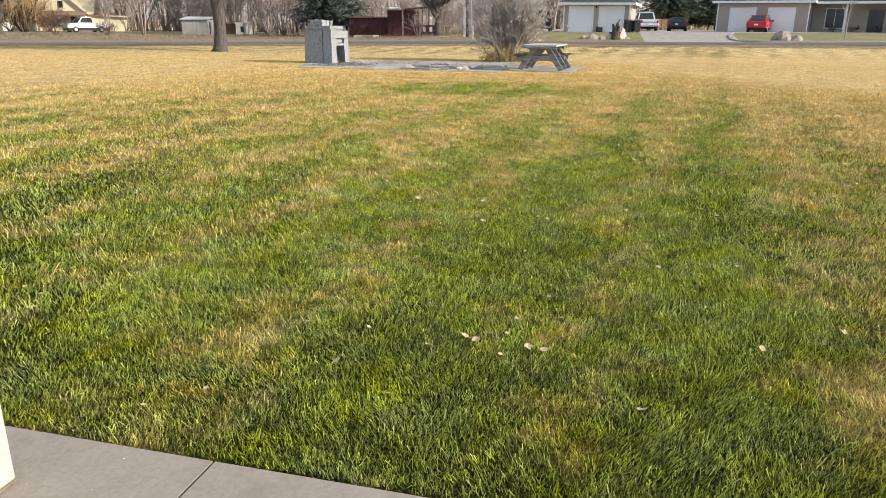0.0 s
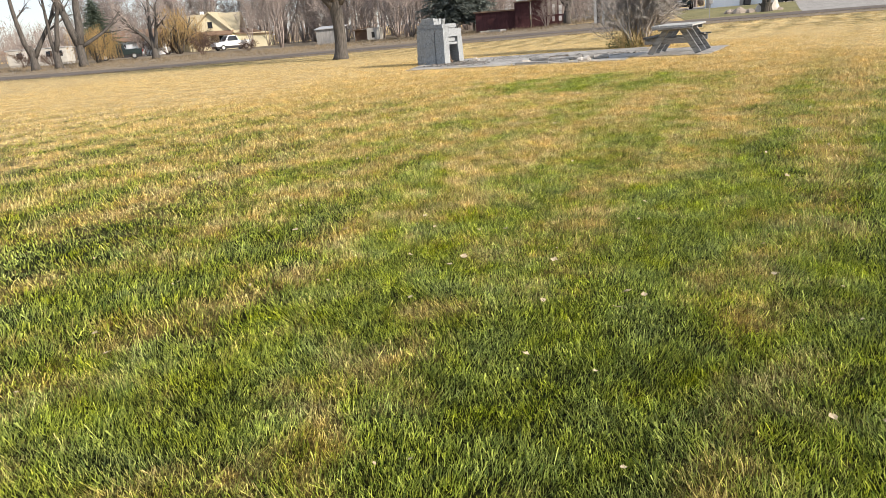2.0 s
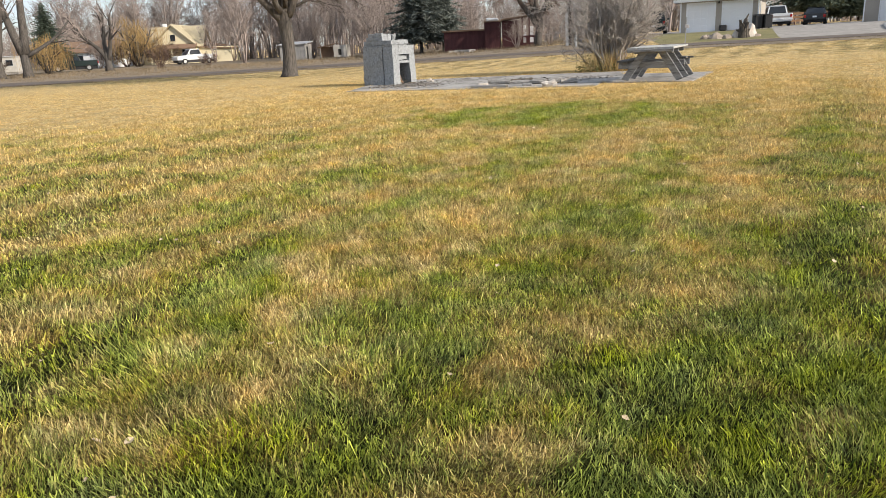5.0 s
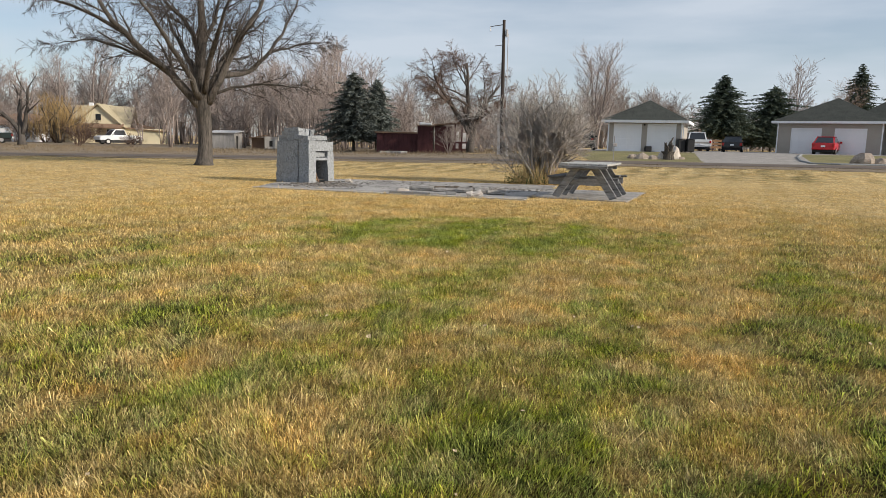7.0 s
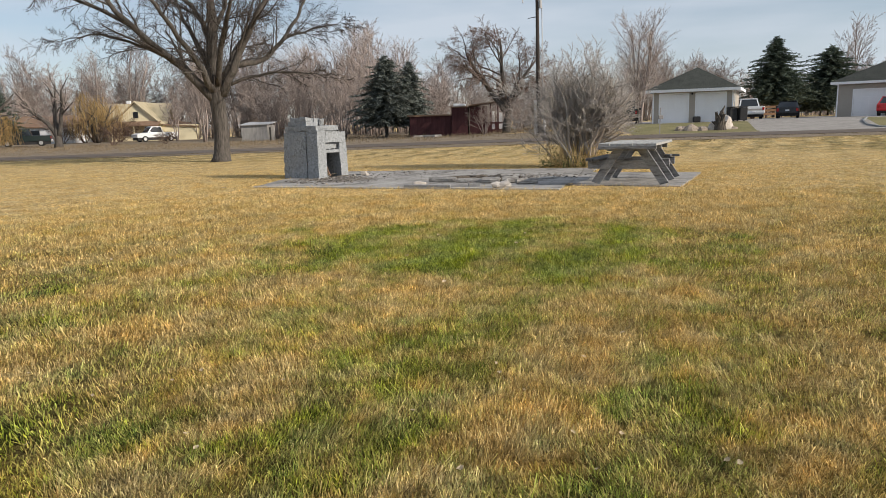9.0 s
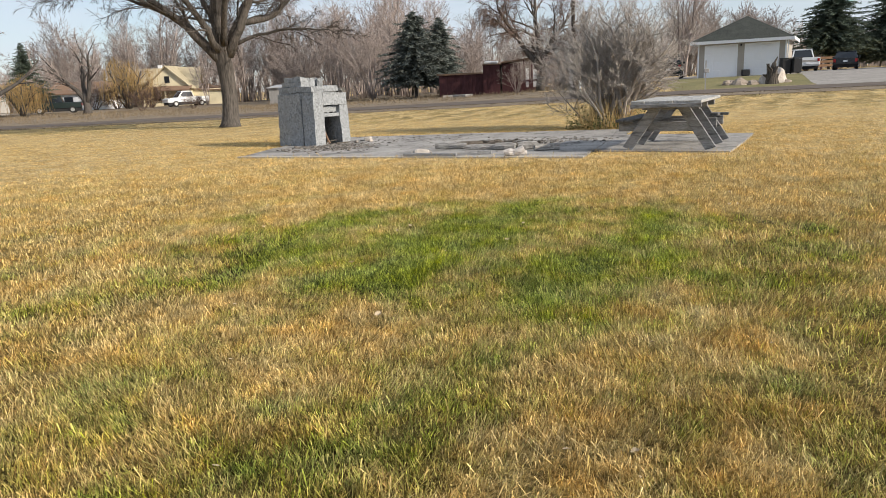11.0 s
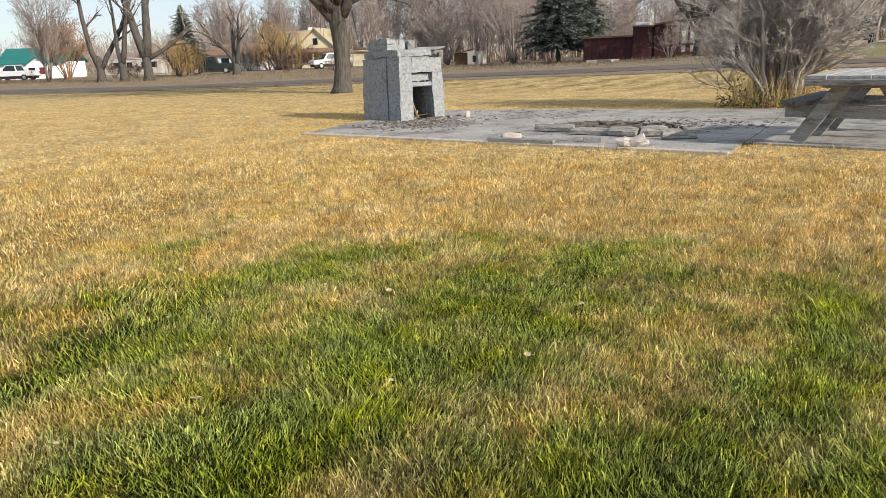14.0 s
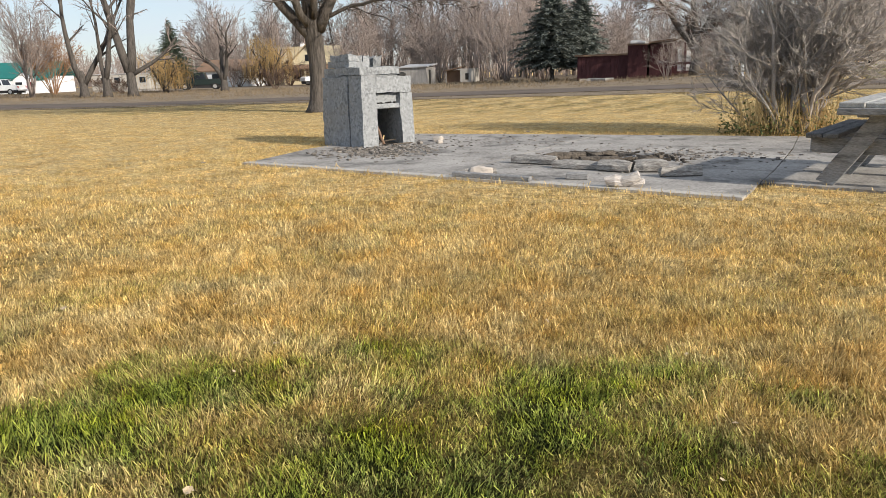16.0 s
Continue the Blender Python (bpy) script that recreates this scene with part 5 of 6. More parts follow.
part("wing_roof", hip_roof(Mesh(), 5.6, 1.0, 22.5, 11.6, 2.78, 3.9, 0.5, 0.05), M_SHINGLE, house, "dark green shingled roof")
part("wing_fascia", Mesh().box(8.8, 0.42, 2.62, 23.0, 0.46, 2.82), M_WHITE, house)
part("porch_floor", Mesh().box(8.35, 0.7, 0, 22.0, 2.59, 0.12), M_SLAB_EDGE, house)
for x in (11.2, 15.0, 18.6, 21.6):
    part("porch_post", Mesh().box(x, 0.75, 0.12, x + 0.16, 0.91, 2.62, bev=0.01), M_WHITE, house, "white porch post")
for a, b, za, zb in wing_holes:
    if za > 0:
        win = part("window", Mesh().box(a - 0.08, 2.56, za - 0.08, b + 0.08, 2.595, za).box(a - 0.08, 2.56, zb, b + 0.08, 2.595, zb + 0.08).box(a - 0.08, 2.56, za, a, 2.595, zb).box(b, 2.56, za, b + 0.08, 2.595, zb).box((a + b) / 2 - 0.03, 2.57, za, (a + b) / 2 + 0.03, 2.6, zb), M_WHITE, house)
        part("pane", Mesh().box(a, 2.64, za, b, 2.66, zb), M_GLASS, win, "dark window glass")
    else:
        part("front_door", Mesh().box(a, 2.64, za, b, 2.68, zb), M_GLASS, house, "dark glazed front door")

# cream farmhouse far off to the west
farm = thing("house", pose(-57.5, 105.2, -0.3, 0, 0, 12), "old cream house with a bleached yellow gable roof", "house")
part("wall", Mesh().box(0, 0, 0, 6.2, 9, 2.7).add([(0, 0, 2.7), (6.2, 0, 2.7), (3.1, 0, 5.4), (0, 9, 2.7), (6.2, 9, 2.7), (3.1, 9, 5.4)], [(0, 1, 2), (5, 4, 3), (0, 2, 5, 3), (1, 4, 5, 2)]), M_CREAM, farm, "cream siding wall")
part("roof", gable(Mesh(), 0, 0, 6.2, 9, 2.75, 2.75, 0.4), M_YROOF, farm, "sun-bleached yellow shingle roof")
part("cross_roof", gable(Mesh(), -3.4, 1.6, 6.6, 6.4, 2.8, 2.5, 0.4, along="x"), M_YROOF, farm)
part("side_wall", Mesh().box(-3.2, 1.8, 0, 0, 6.2, 2.8), M_CREAM, farm)
part("porch_roof", Mesh().add([(-0.3, -1.7, 2.2), (6.5, -1.7, 2.2), (6.5, 0, 2.75), (-0.3, 0, 2.75), (-0.3, -1.7, 2.32), (6.5, -1.7, 2.32), (6.5, 0, 2.87), (-0.3, 0, 2.87)], [(3, 2, 1, 0), (4, 5, 6, 7), (0, 1, 5, 4), (1, 2, 6, 5), (3, 0, 4, 7)]), M_BROWNROOF, farm, "brown porch roof")
for x in (0.1, 3.1, 6.1):
    part("porch_post", Mesh().box(x, -1.6, 0, x + 0.12, -1.48, 2.24), M_CREAM, farm)
part("lean_to", Mesh().box(6.2, 1.0, 0, 11.0, 6.0, 2.3), M_CREAM, farm, "cream lean-to wall")
part("lean_to_roof", Mesh().add([(6.1, 0.7, 2.3), (11.3, 0.7, 1.95), (11.3, 6.3, 1.95), (6.1, 6.3, 3.1), (6.1, 0.7, 2.42), (11.3, 0.7, 2.07), (11.3, 6.3, 2.07), (6.1, 6.3, 3.22)], [(3, 2, 1, 0), (4, 5, 6, 7), (0, 1, 5, 4), (1, 2, 6, 5), (2, 3, 7, 6), (3, 0, 4, 7)]), M_BROWNROOF, farm)
part("chimney", Mesh().box(0.6, 4.2, 4.0, 1.1, 4.7, 5.9), M_WHITE, farm)
for a, z in ((1.1, 0.9), (4.2, 0.9)):
    w_ = part("window", Mesh().box(a - 0.07, -0.04, z - 0.07, a + 0.97, -0.01, z + 1.27), M_WHITE, farm)
    part("pane", Mesh().box(a, -0.05, z, a + 0.9, -0.042, z + 1.2), M_GLASS, w_)
part("gable_window", Mesh().box(2.75, -0.04, 3.3, 3.45, -0.01, 4.2), M_GLASS, farm)
barn_w = thing("house", pose(-68, 99, -0.35, 0, 0, 10), "low white house with a brown roof behind the trees", "house")
part("wall", Mesh().box(0, 0, 0, 7.5, 6, 2.5), M_WHITE, barn_w)
part("roof", gable(Mesh(), 0, 0, 7.5, 6, 2.5, 1.3, 0.4, along="x"), M_BROWNROOF, barn_w)
part("window", Mesh().box(2.0, -0.03, 0.9, 3.2, -0.005, 2.0), M_GLASS, barn_w)

# small sheds
shed = thing("shed", pose(-28.9, 81.6, ground_z(-27, 82) - 0.1, 0, 0, 4), "small grey board shed with a tin roof", "shed")
part("wall", Mesh().box(0, 0, 0, 2.75, 2.8, 1.75), M_GREYBOARD, shed)
part("roof", Mesh().add([(-0.15, -0.2, 1.72), (2.95, -0.2, 1.76), (2.95, 3.0, 2.0), (-0.15, 3.0, 2.0), (-0.15, -0.2, 1.80), (2.95, -0.2, 1.84), (2.95, 3.0, 2.08), (-0.15, 3.0, 2.08)], [(3, 2, 1, 0), (4, 5, 6, 7), (0, 1, 5, 4), (1, 2, 6, 5), (2, 3, 7, 6), (3, 0, 4, 7)]), M_TIN, shed, "pale tin roof")
# the opening's darkness is a near-black plate on the solid wall
part("doorway", Mesh().box(2.745, 0.7, 0.1, 2.762, 1.3, 1.5), M_SOOT_VOID, shed)
hut = thing("shed", pose(-26.2, 86.9, ground_z(-25, 87) - 0.08, 0, 0, 4), "tumbledown little hut with a dark lean-to and a pale wall", "shed")
part("wall", Mesh().box(1.6, 0, 0, 3.1, 2, 1.45), M_SLAB_EDGE, hut, "pale block wall")
# near-black plate paints the unlit inside of the opening
part("doorway", Mesh().box(2.15, -0.012, 0.35, 2.5, -0.002, 1.0), M_SOOT_VOID, hut)
part("lean_to", Mesh().box(0, 0.6, 0, 1.6, 2, 1.3), M_BROWNROOF, hut)
part("roof", Mesh().add([(-0.2, -0.2, 1.2), (1.7, -0.2, 1.55), (1.7, 2.1, 1.6), (-0.2, 2.1, 1.25), (-0.2, -0.2, 1.28), (1.7, -0.2, 1.63), (1.7, 2.1, 1.68), (-0.2, 2.1, 1.33)], [(3, 2, 1, 0), (4, 5, 6, 7), (0, 1, 5, 4), (1, 2, 6, 5), (2, 3, 7, 6), (3, 0, 4, 7)]), M_BROWNROOF, hut)
part("post", Mesh().box(0, 0, 0, 0.1, 0.1, 1.25), M_GREYBOARD, hut)

# maroon sheds
sheds = thing("shed", pose(-9.1, 69.8, ground_z(-5, 70) - 0.05, 0, 0, 3), "row of maroon board sheds with a taller half-open end", "shed")
part("low_wall", Mesh().box(0, 0, 0, 3.55, 4.0, 1.70), M_MAROON, sheds, "maroon board wall")
for i in range(12):
    part("board", Mesh().box(0.02 + i * 0.295, -0.025, 0.02, 0.02 + i * 0.295 + 0.275, 0, 1.69), M_MAROON, sheds)
part("low_roof", Mesh().box(-0.15, -0.2, 1.70, 3.55, 4.1, 1.82), M_BROWNROOF, sheds)
part("tall_wall", Mesh().box(3.56, -0.3, 0, 4.9, 3.6, 2.35), M_MAROON, sheds)
for i in range(4):
    part("board", Mesh().box(3.58 + i * 0.33, -0.325, 0.02, 3.58 + i * 0.33 + 0.31, -0.3, 2.34), M_MAROON, sheds)
part("tall_roof", Mesh().box(3.5, -0.45, 2.35, 5.0, 3.7, 2.43), M_BROWNROOF, sheds)
part("tarp", Mesh().box(3.75, -0.3, 2.44, 4.75, 0.6, 2.66, bev=0.06).rough(0.07, 3, 4), M_WHITE, sheds, "white crumpled cover on the roof")
part("open_bay", Mesh().box(5.05, -0.1, 0, 6.5, 3.4, 2.4), M_MAROON, sheds)
part("bay_roof", Mesh().add([(5.0, -0.4, 2.42), (8.2, -0.4, 2.75), (8.2, 3.6, 2.75), (5.0, 3.6, 2.42), (5.0, -0.4, 2.54), (8.2, -0.4, 2.87), (8.2, 3.6, 2.87), (5.0, 3.6, 2.54)], [(3, 2, 1, 0), (4, 5, 6, 7), (0, 1, 5, 4), (1, 2, 6, 5), (2, 3, 7, 6), (3, 0, 4, 7)]), M_BROWNROOF, sheds)
for x in (6.75, 7.35, 8.0):
    part("post", Mesh().box(x, -0.3, 0, x + 0.11, -0.19, 2.6), M_MAROON, sheds)
part("rail", Mesh().box(6.5, -0.28, 0.95, 8.1, -0.2, 1.1), M_MAROON, sheds)
part("bay_back", Mesh().box(6.5, 3.2, 0, 8.1, 3.4, 1.0), M_MAROON, sheds)
part("slat", Mesh().box(6.9, 2.2, 0.5, 7.15, 2.3, 2.0).box(7.5, 2.2, 0.5, 7.8, 2.3, 1.9), M_WHITE, sheds, "pale boards inside")
for i, (x, y, rz) in enumerate([(-7.6, 67.0, 10), (-7.1, 66.8, -25), (-6.7, 67.2, 40)]):
    solid("lumber", Mesh().box(-0.7, -0.12, 0, 0.7, 0.12, 0.18, bev=0.02).rough(0.04, 3, i), M_GREYBOARD, "old grey lumber in the weeds before the sheds", "lumber", "lumber heap", place=pose(x, y, ground_z(x, y), 0, 0, rz))

# teal-roofed house and trailer, west
teal = thing("house", pose(-92.5, 85.5, -0.35, 0, 0, 22), "white house with a teal metal roof", "house")
part("wall", Mesh().box(0, 0, 0, 9, 6, 2.4), M_WHITE, teal)
part("roof", gable(Mesh(), 0, 0, 9, 6, 2.4, 1.8, 0.4, along="x"), M_TEAL, teal, "teal metal roof")
part("gable_porch", Mesh().box(4.6, -1.6, 0, 7.8, 0, 2.0).add([(4.6, -1.6, 2.0), (7.8, -1.6, 2.0), (6.2, -1.6, 3.0), (4.6, 1, 2.0), (7.8, 1, 2.0), (6.2, 1, 3.0)], [(0, 1, 2), (0, 2, 5, 3), (1, 4, 5, 2)]), M_WHITE, teal)
part("porch_roof", gable(Mesh(), 4.6, -1.6, 7.8, 1.0, 2.02, 1.0, 0.2, 0.1), M_TEAL, teal)
for x in (4.9, 6.4):
    wn_ = part("window", Mesh().box(x - 0.06, -1.64, 0.74, x + 0.96, -1.605, 1.76), M_WHITE, teal)
    part("pane", Mesh().box(x, -1.65, 0.8, x + 0.9, -1.642, 1.7), M_CURTAIN if x > 6 else M_GLASS, wn_)
trailer = thing("mobile_home", pose(-69.6, 81.9, -0.28, 0, 0, 22), "long white mobile home behind the street trees", "mobile home")
part("body", Mesh().box(0, 0, 0.35, 7.0, 3.2, 2.15, bev=0.06), M_SLAB_EDGE, trailer)
part("skirt", Mesh().box(0.1, 0.1, 0, 6.9, 3.1, 0.36), M_GREYBOARD, trailer)
part("roof", Mesh().box(-0.08, -0.1, 2.15, 7.1, 3.3, 2.24, bev=0.02), M_TIN, trailer)
for x in (1.2, 2.8, 4.6, 5.8):
    wn_ = part("window", Mesh().box(x - 0.05, -0.03, 1.1, x + 0.75, -0.005, 1.85), M_TIN, trailer)
    part("pane", Mesh().box(x, -0.04, 1.15, x + 0.7, -0.032, 1.8), M_GLASS, wn_)

# ---- vehicles ----


def vehicle(place, kind, colour, label):
    """A parked car, x across, y forward; kind: pickup, suv, sedan or hatch."""
    ob = thing("pickup_truck" if kind == "pickup" else "car", place, label, "pickup truck" if kind == "pickup" else "car", "parked vehicles")
    spec_ = {
        "pickup": dict(L=5.4, W=1.95, low=0.48, belt=1.18, top=1.88, hood=1.15, prof=[(0, 0.55), (0.0, 1.18), (1.9, 1.20), (5.0, 1.10), (5.4, 0.95), (5.4, 0.55)], cab=[(1.9, 2.15, 3.35, 4.0)]),
        "suv": dict(L=4.8, W=1.9, low=0.45, belt=1.15, top=1.82, prof=[(0, 0.55), (0, 1.15), (3.3, 1.15), (4.6, 1.02), (4.8, 0.85), (4.8, 0.5)], cab=[(0.02, 0.25, 2.8, 3.5)]),
        "sedan": dict(L=4.7, W=1.8, low=0.30, belt=0.98, top=1.46, prof=[(0, 0.4), (0.03, 0.95), (0.9, 1.0), (3.3, 0.98), (4.5, 0.80), (4.7, 0.6), (4.7, 0.35)], cab=[(0.65, 1.35, 2.5, 3.4)]),
        "hatch": dict(L=4.3, W=1.76, low=0.30, belt=0.98, top=1.48, prof=[(0, 0.4), (0.02, 0.95), (0.45, 1.02), (3.0, 0.98), (4.1, 0.80), (4.3, 0.6), (4.3, 0.35)], cab=[(0.12, 0.95, 2.2, 3.15)]),
    }[kind]
    L, Wd = spec_["L"], spec_["W"] / 2
    prof = spec_["prof"]
    me = Mesh()
    rows = []
    for x, ins in ((-Wd, 0.05), (-Wd + 0.06, 0.0), (Wd - 0.06, 0.0), (Wd, 0.05)):
        cy, cz = L / 2, 0.75
        rows.append([(x, cy + (y - cy) * (1 - ins * 0.4), cz + (z - cz) * (1 - ins)) for y, z in prof])
    k = len(prof)
    for r in rows:
        me.v += r
    for a in range(3):
        for i in range(k):
            me.f.append((a * k + i, a * k + (i + 1) % k, (a + 1) * k + (i + 1) % k, (a + 1) * k + i))
    me.f.append(tuple(range(k))[::-1])
    me.f.append(tuple(range(3 * k, 4 * k)))
    part("body", me, colour, ob)
    b0, t0, t1, b1 = spec_["cab"][0]
    zb, zt = spec_["belt"] - 0.03, spec_["top"]
    wi, wt = Wd - 0.05, Wd - 0.22
    quad = lambda za, f: [(s * (wi + (wt - wi) * f), y) for s, y in ((-1, b0 + (t0 - b0) * f), (1, b0 + (t0 - b0) * f), (1, b1 + (t1 - b1) * f), (-1, b1 + (t1 - b1) * f))]
    lo = [(x, y, zb) for x, y in quad(zb, 0)]
    hi = [(x, y, zt) for x, y in quad(zt, 1)]
    part("cabin", Mesh().add(lo + hi, [(0, 1, 5, 4), (1, 2, 6, 5), (2, 3, 7, 6), (3, 0, 4, 7), (4, 5, 6, 7)]), colour, ob)
    part("roof_panel", Mesh().box(-wt - 0.03, t0 - 0.05, zt, wt + 0.03, t1 + 0.05, zt + 0.05, bev=0.02), colour, ob)
    cen = Vector((0, (b0 + b1) / 2, (zb + zt) / 2))
    for nm, (a, b, c, d) in (("rear_window", (0, 1, 5, 4)), ("side_window", (1, 2, 6, 5)), ("windscreen", (2, 3, 7, 6)), ("side_window", (3, 0, 4, 7))):
        p = [Vector((lo + hi)[i]) for i in (a, b, c, d)]
        m = sum(p, Vector()) / 4
        nrm = (p[1] - p[0]).cross(p[3] - p[0]).normalized() * 0.012
        part(nm, Mesh().add([m + (q - m) * 0.84 + nrm for q in p] + [m + (q - m) * 0.88 for q in p], [(0, 1, 2, 3), (0, 4, 5, 1), (1, 5, 6, 2), (2, 6, 7, 3), (3, 7, 4, 0)]), M_GLASS, ob, "dark window glass")
    r = 0.37 if kind in ("pickup", "suv") else 0.31
    for s in (-1, 1):
        for y in (L * 0.19, L * 0.81):
            wh = part("wheel", Mesh().tube([(s * (Wd - 0.20), y, r), (s * (Wd + 0.015), y, r)], [r, r], 16), M_TYRE, ob)
            part("rim", Mesh().tube([(s * (Wd - 0.1), y, r), (s * (Wd + 0.03), y, r)], [r * 0.62, r * 0.58], 12), M_RIM, wh)
        part("tail_light", Mesh().box(s * (Wd - 0.13) - 0.09, -0.025, zb - 0.34, s * (Wd - 0.13) + 0.09, 0.05, zb - 0.08, bev=0.01), M_TAIL, ob, "red tail light")
        part("headlight", Mesh().box(s * (Wd - 0.25) - 0.14, L - 0.06, 0.68, s * (Wd - 0.25) + 0.14, L + 0.02, 0.82, bev=0.02), M_RIM, ob)
        part("mirror", Mesh().box(s * (Wd + 0.08) - 0.09, b1 - 0.35, zb + 0.02, s * (Wd + 0.08) + 0.09, b1 - 0.25, zb + 0.18, bev=0.02), colour, ob)
    part("rear_bumper", Mesh().box(-Wd + 0.06, -0.10, 0.42, Wd - 0.06, 0.03, 0.60, bev=0.03), M_RIM if kind == "pickup" else colour, ob)
    part("number_plate", Mesh().box(-0.16, -0.115, 0.62, 0.16, 0.0, 0.76), M_WHITE, ob)
    part("underside", Mesh().box(-Wd + 0.12, 0.15, 0.2, Wd - 0.12, L - 0.15, 0.56), M_BLACKPL, ob)
    return ob


def park(x, y, rz):
    return pose(x, y, ground_z(x, y) + 0.012, 0, 0, rz)


pk = vehicle(park(21.6, 80.5, -4), "pickup", M_CARWHITE, "white pickup truck parked on the gravel, tail to the street")
part("tailgate_stripe", Mesh().box(-0.8, -0.012, 0.78, 0.8, 0.0, 0.95), M_GREYBOARD, pk, "grey tailgate band")
vehicle(park(23.3, 76.6, -20), "sedan", M_CARBLACK, "black sedan parked on the gravel")
vehicle(park(28.9, 70.6, -32), "hatch", M_CARRED, "red hatchback parked before the garage doors")
vehicle(park(8.7, 70.4, -10), "suv", M_CARDARK, "dark off-roader with a roof rack beside the garage")
vehicle(park(-45.9, 100.2, 142), "pickup", M_CARWHITE, "white and grey pickup truck by the cream house")
vehicle(park(-54.2, 87.0, 122), "pickup", M_CARDARK, "dark green pickup truck parked under the bare trees")
vehicle(park(-82.0, 82.5, 110), "pickup", M_CARWHITE, "white pickup truck before the teal-roofed house")

# ---- street furniture, rocks, driveway ----
draped("driveway", [[(13.6 + 0.42 * j, 51.2 + 2 * j), (15.6 + 0.5 * j, 51.2 + 2 * j), (17.8 + 0.56 * j, 51.2 + 2 * j), (20.2 + 0.6 * j, 51.2 + 2 * j)] for j in range(8)], 0.022, M_GRAVEL, "wide grey gravel driveway", "driveway")
draped("yard", [[(6.0, 64.2 + j), (12.0, 63.9 + j), (18.0, 63.9 + j), (24.0, 64.0 + j), (30.0, 64.4 + j), (37.0, 66.0 + j)] for j in range(0, 26, 2)], 0.026, M_GRAVEL, "gravel yard before the garages", "driveway")
draped("front_lawn_west", [[(x, 52.6 + 11.4 * j / 6) for x in (7.0, 9.0, 11.0, 12.5, 13.3 + 0.3 * j, 14.0 + 0.4 * j)] for j in range(7)], 0.018, M_FARLAWN, "rough green lawn before the garage", "lawn")
draped("front_lawn_east", [[(x, 52.6 + 13.0 * j / 6) for x in (20.2 + 0.62 * j, 26.0 + 0.3 * j, 34.0, 44.0, 56.0, 70.0)] for j in range(7)], 0.018, M_FARLAWN, "green front lawn of the house", "lawn")
kerb = Mesh()
pts = [(70, 52.5), (46, 52.5), (30, 52.5), (22.0, 52.6), (20.6, 53.2), (20.9, 55.5), (21.9, 58.5), (23.6, 62)]
kerb.tube([(x, y, ground_z(x, y) + 0.03) for x, y in pts], [0.09] * len(pts), 6)
solid("lawn_edging", kerb, M_MORTAR, "low dark edging round the front lawn", "edging", kind="structure")

pole = thing("utility_pole", pose(1.60, 58.4, ground_z(1.6, 58.4) - 0.1, 0, -0.7, 0), "tall dark wooden utility pole with a short arm", "utility pole")
part("shaft", Mesh().tube([(0, 0, 0), (0, 0, 5), (0, 0, 9.25)], [0.15, 0.125, 0.10], 10), M_POLE, pole)
part("arm", Mesh().tube([(0, 0, 8.95), (-0.55, 0, 8.87), (-0.95, 0, 8.8)], [0.03, 0.025, 0.02], 6), M_POLE, pole)
part("arm", Mesh().tube([(0, 0, 7.6), (-0.6, 0, 7.52)], [0.025, 0.02], 6), M_POLE, pole)
part("insulator", Mesh().tube([(-0.93, 0, 8.5), (-0.93, 0, 8.8)], [0.05, 0.03], 6), M_RIM, pole)
part("transformer", Mesh().tube([(0.20, -0.1, 8.1), (0.20, -0.1, 8.6)], [0.09, 0.09], 8), M_TIN, pole)
part("conduit", Mesh().tube([(0.30, -0.05, 0), (0.30, -0.05, 8.3)], [0.03, 0.03], 5), M_TIN, pole)
part("base_guard", Mesh().box(-0.30, -0.32, 0.1, -0.10, -0.18, 2.3), M_TIN, pole, "grey plastic guard")
solid("marker_post", Mesh().tube([(0, 0, 0), (0, 0, 0.95)], [0.05, 0.045], 8), M_WHITE, "short white marker post by the street", "post", place=pose(1.95, 55.6, ground_z(2, 55.6)))
sap = thing("sapling", pose(29.6, 56.0, ground_z(29.6, 56.0)), "young bare tree with a thin pale trunk on the front lawn", "tree")
sw = Wood(71, 0.02)
sw.grow((0, 0, 0), (0.02, 0, 1), 3.6, 0.05, 0, spec(levels=2, kids=(9, 5), seg=(6, 4, 3), thin=0.008, wiggle=0.06, up=(0.1, 0.08, 0.04), angle=(25, 45), shrink=(0.35, 0.5)))
part("trunk", sw.trunk, M_PALETWIG, sap)
part("crown", sw.crown, M_PALETWIG, sap)
stake = thing("mailbox_post", pose(8.35, 52.0, ground_z(8.3, 52)), "thin wooden stake with a small sign by the street", "post")
part("stake", Mesh().box(-0.025, -0.025, 0, 0.025, 0.025, 1.5), M_GREYBOARD, stake)
part("box", Mesh().box(-0.10, -0.12, 0.88, 0.16, 0.12, 1.08, bev=0.02), M_GREYBOARD, stake)


def boulder(x, y, sx, sy, sz, seed, material, label):
    r = random.Random(seed)
    me = Mesh()
    n, s = 7, 11
    for i in range(n):
        f = i / (n - 1)
        for k in range(s):
            a = 6.283 * k / s
            q = math.sqrt(max(0.02, 1 - (f * 1.0) ** 2.6))
            me.v.append((sx * q * math.cos(a), sy * q * math.sin(a), sz * f - 0.06))
    for i in range(n - 1):
        for k in range(s):
            a, b = i * s + k, i * s + (k + 1) % s
            me.f.append((a, b, b + s, a + s))
    me.f.append(tuple(range((n - 1) * s, n * s)))
    me.rough(0.30 * min(sx, sz), 1.6 / max(sx, sz), seed * 3.1)
    me.rough(0.08 * min(sx, sz), 6.0 / max(sx, sz), seed)
    return solid("boulder", me, material, label, "boulder", "garden boulders", place=pose(x, y, ground_z(x, y), 0, 0, seed * 40))


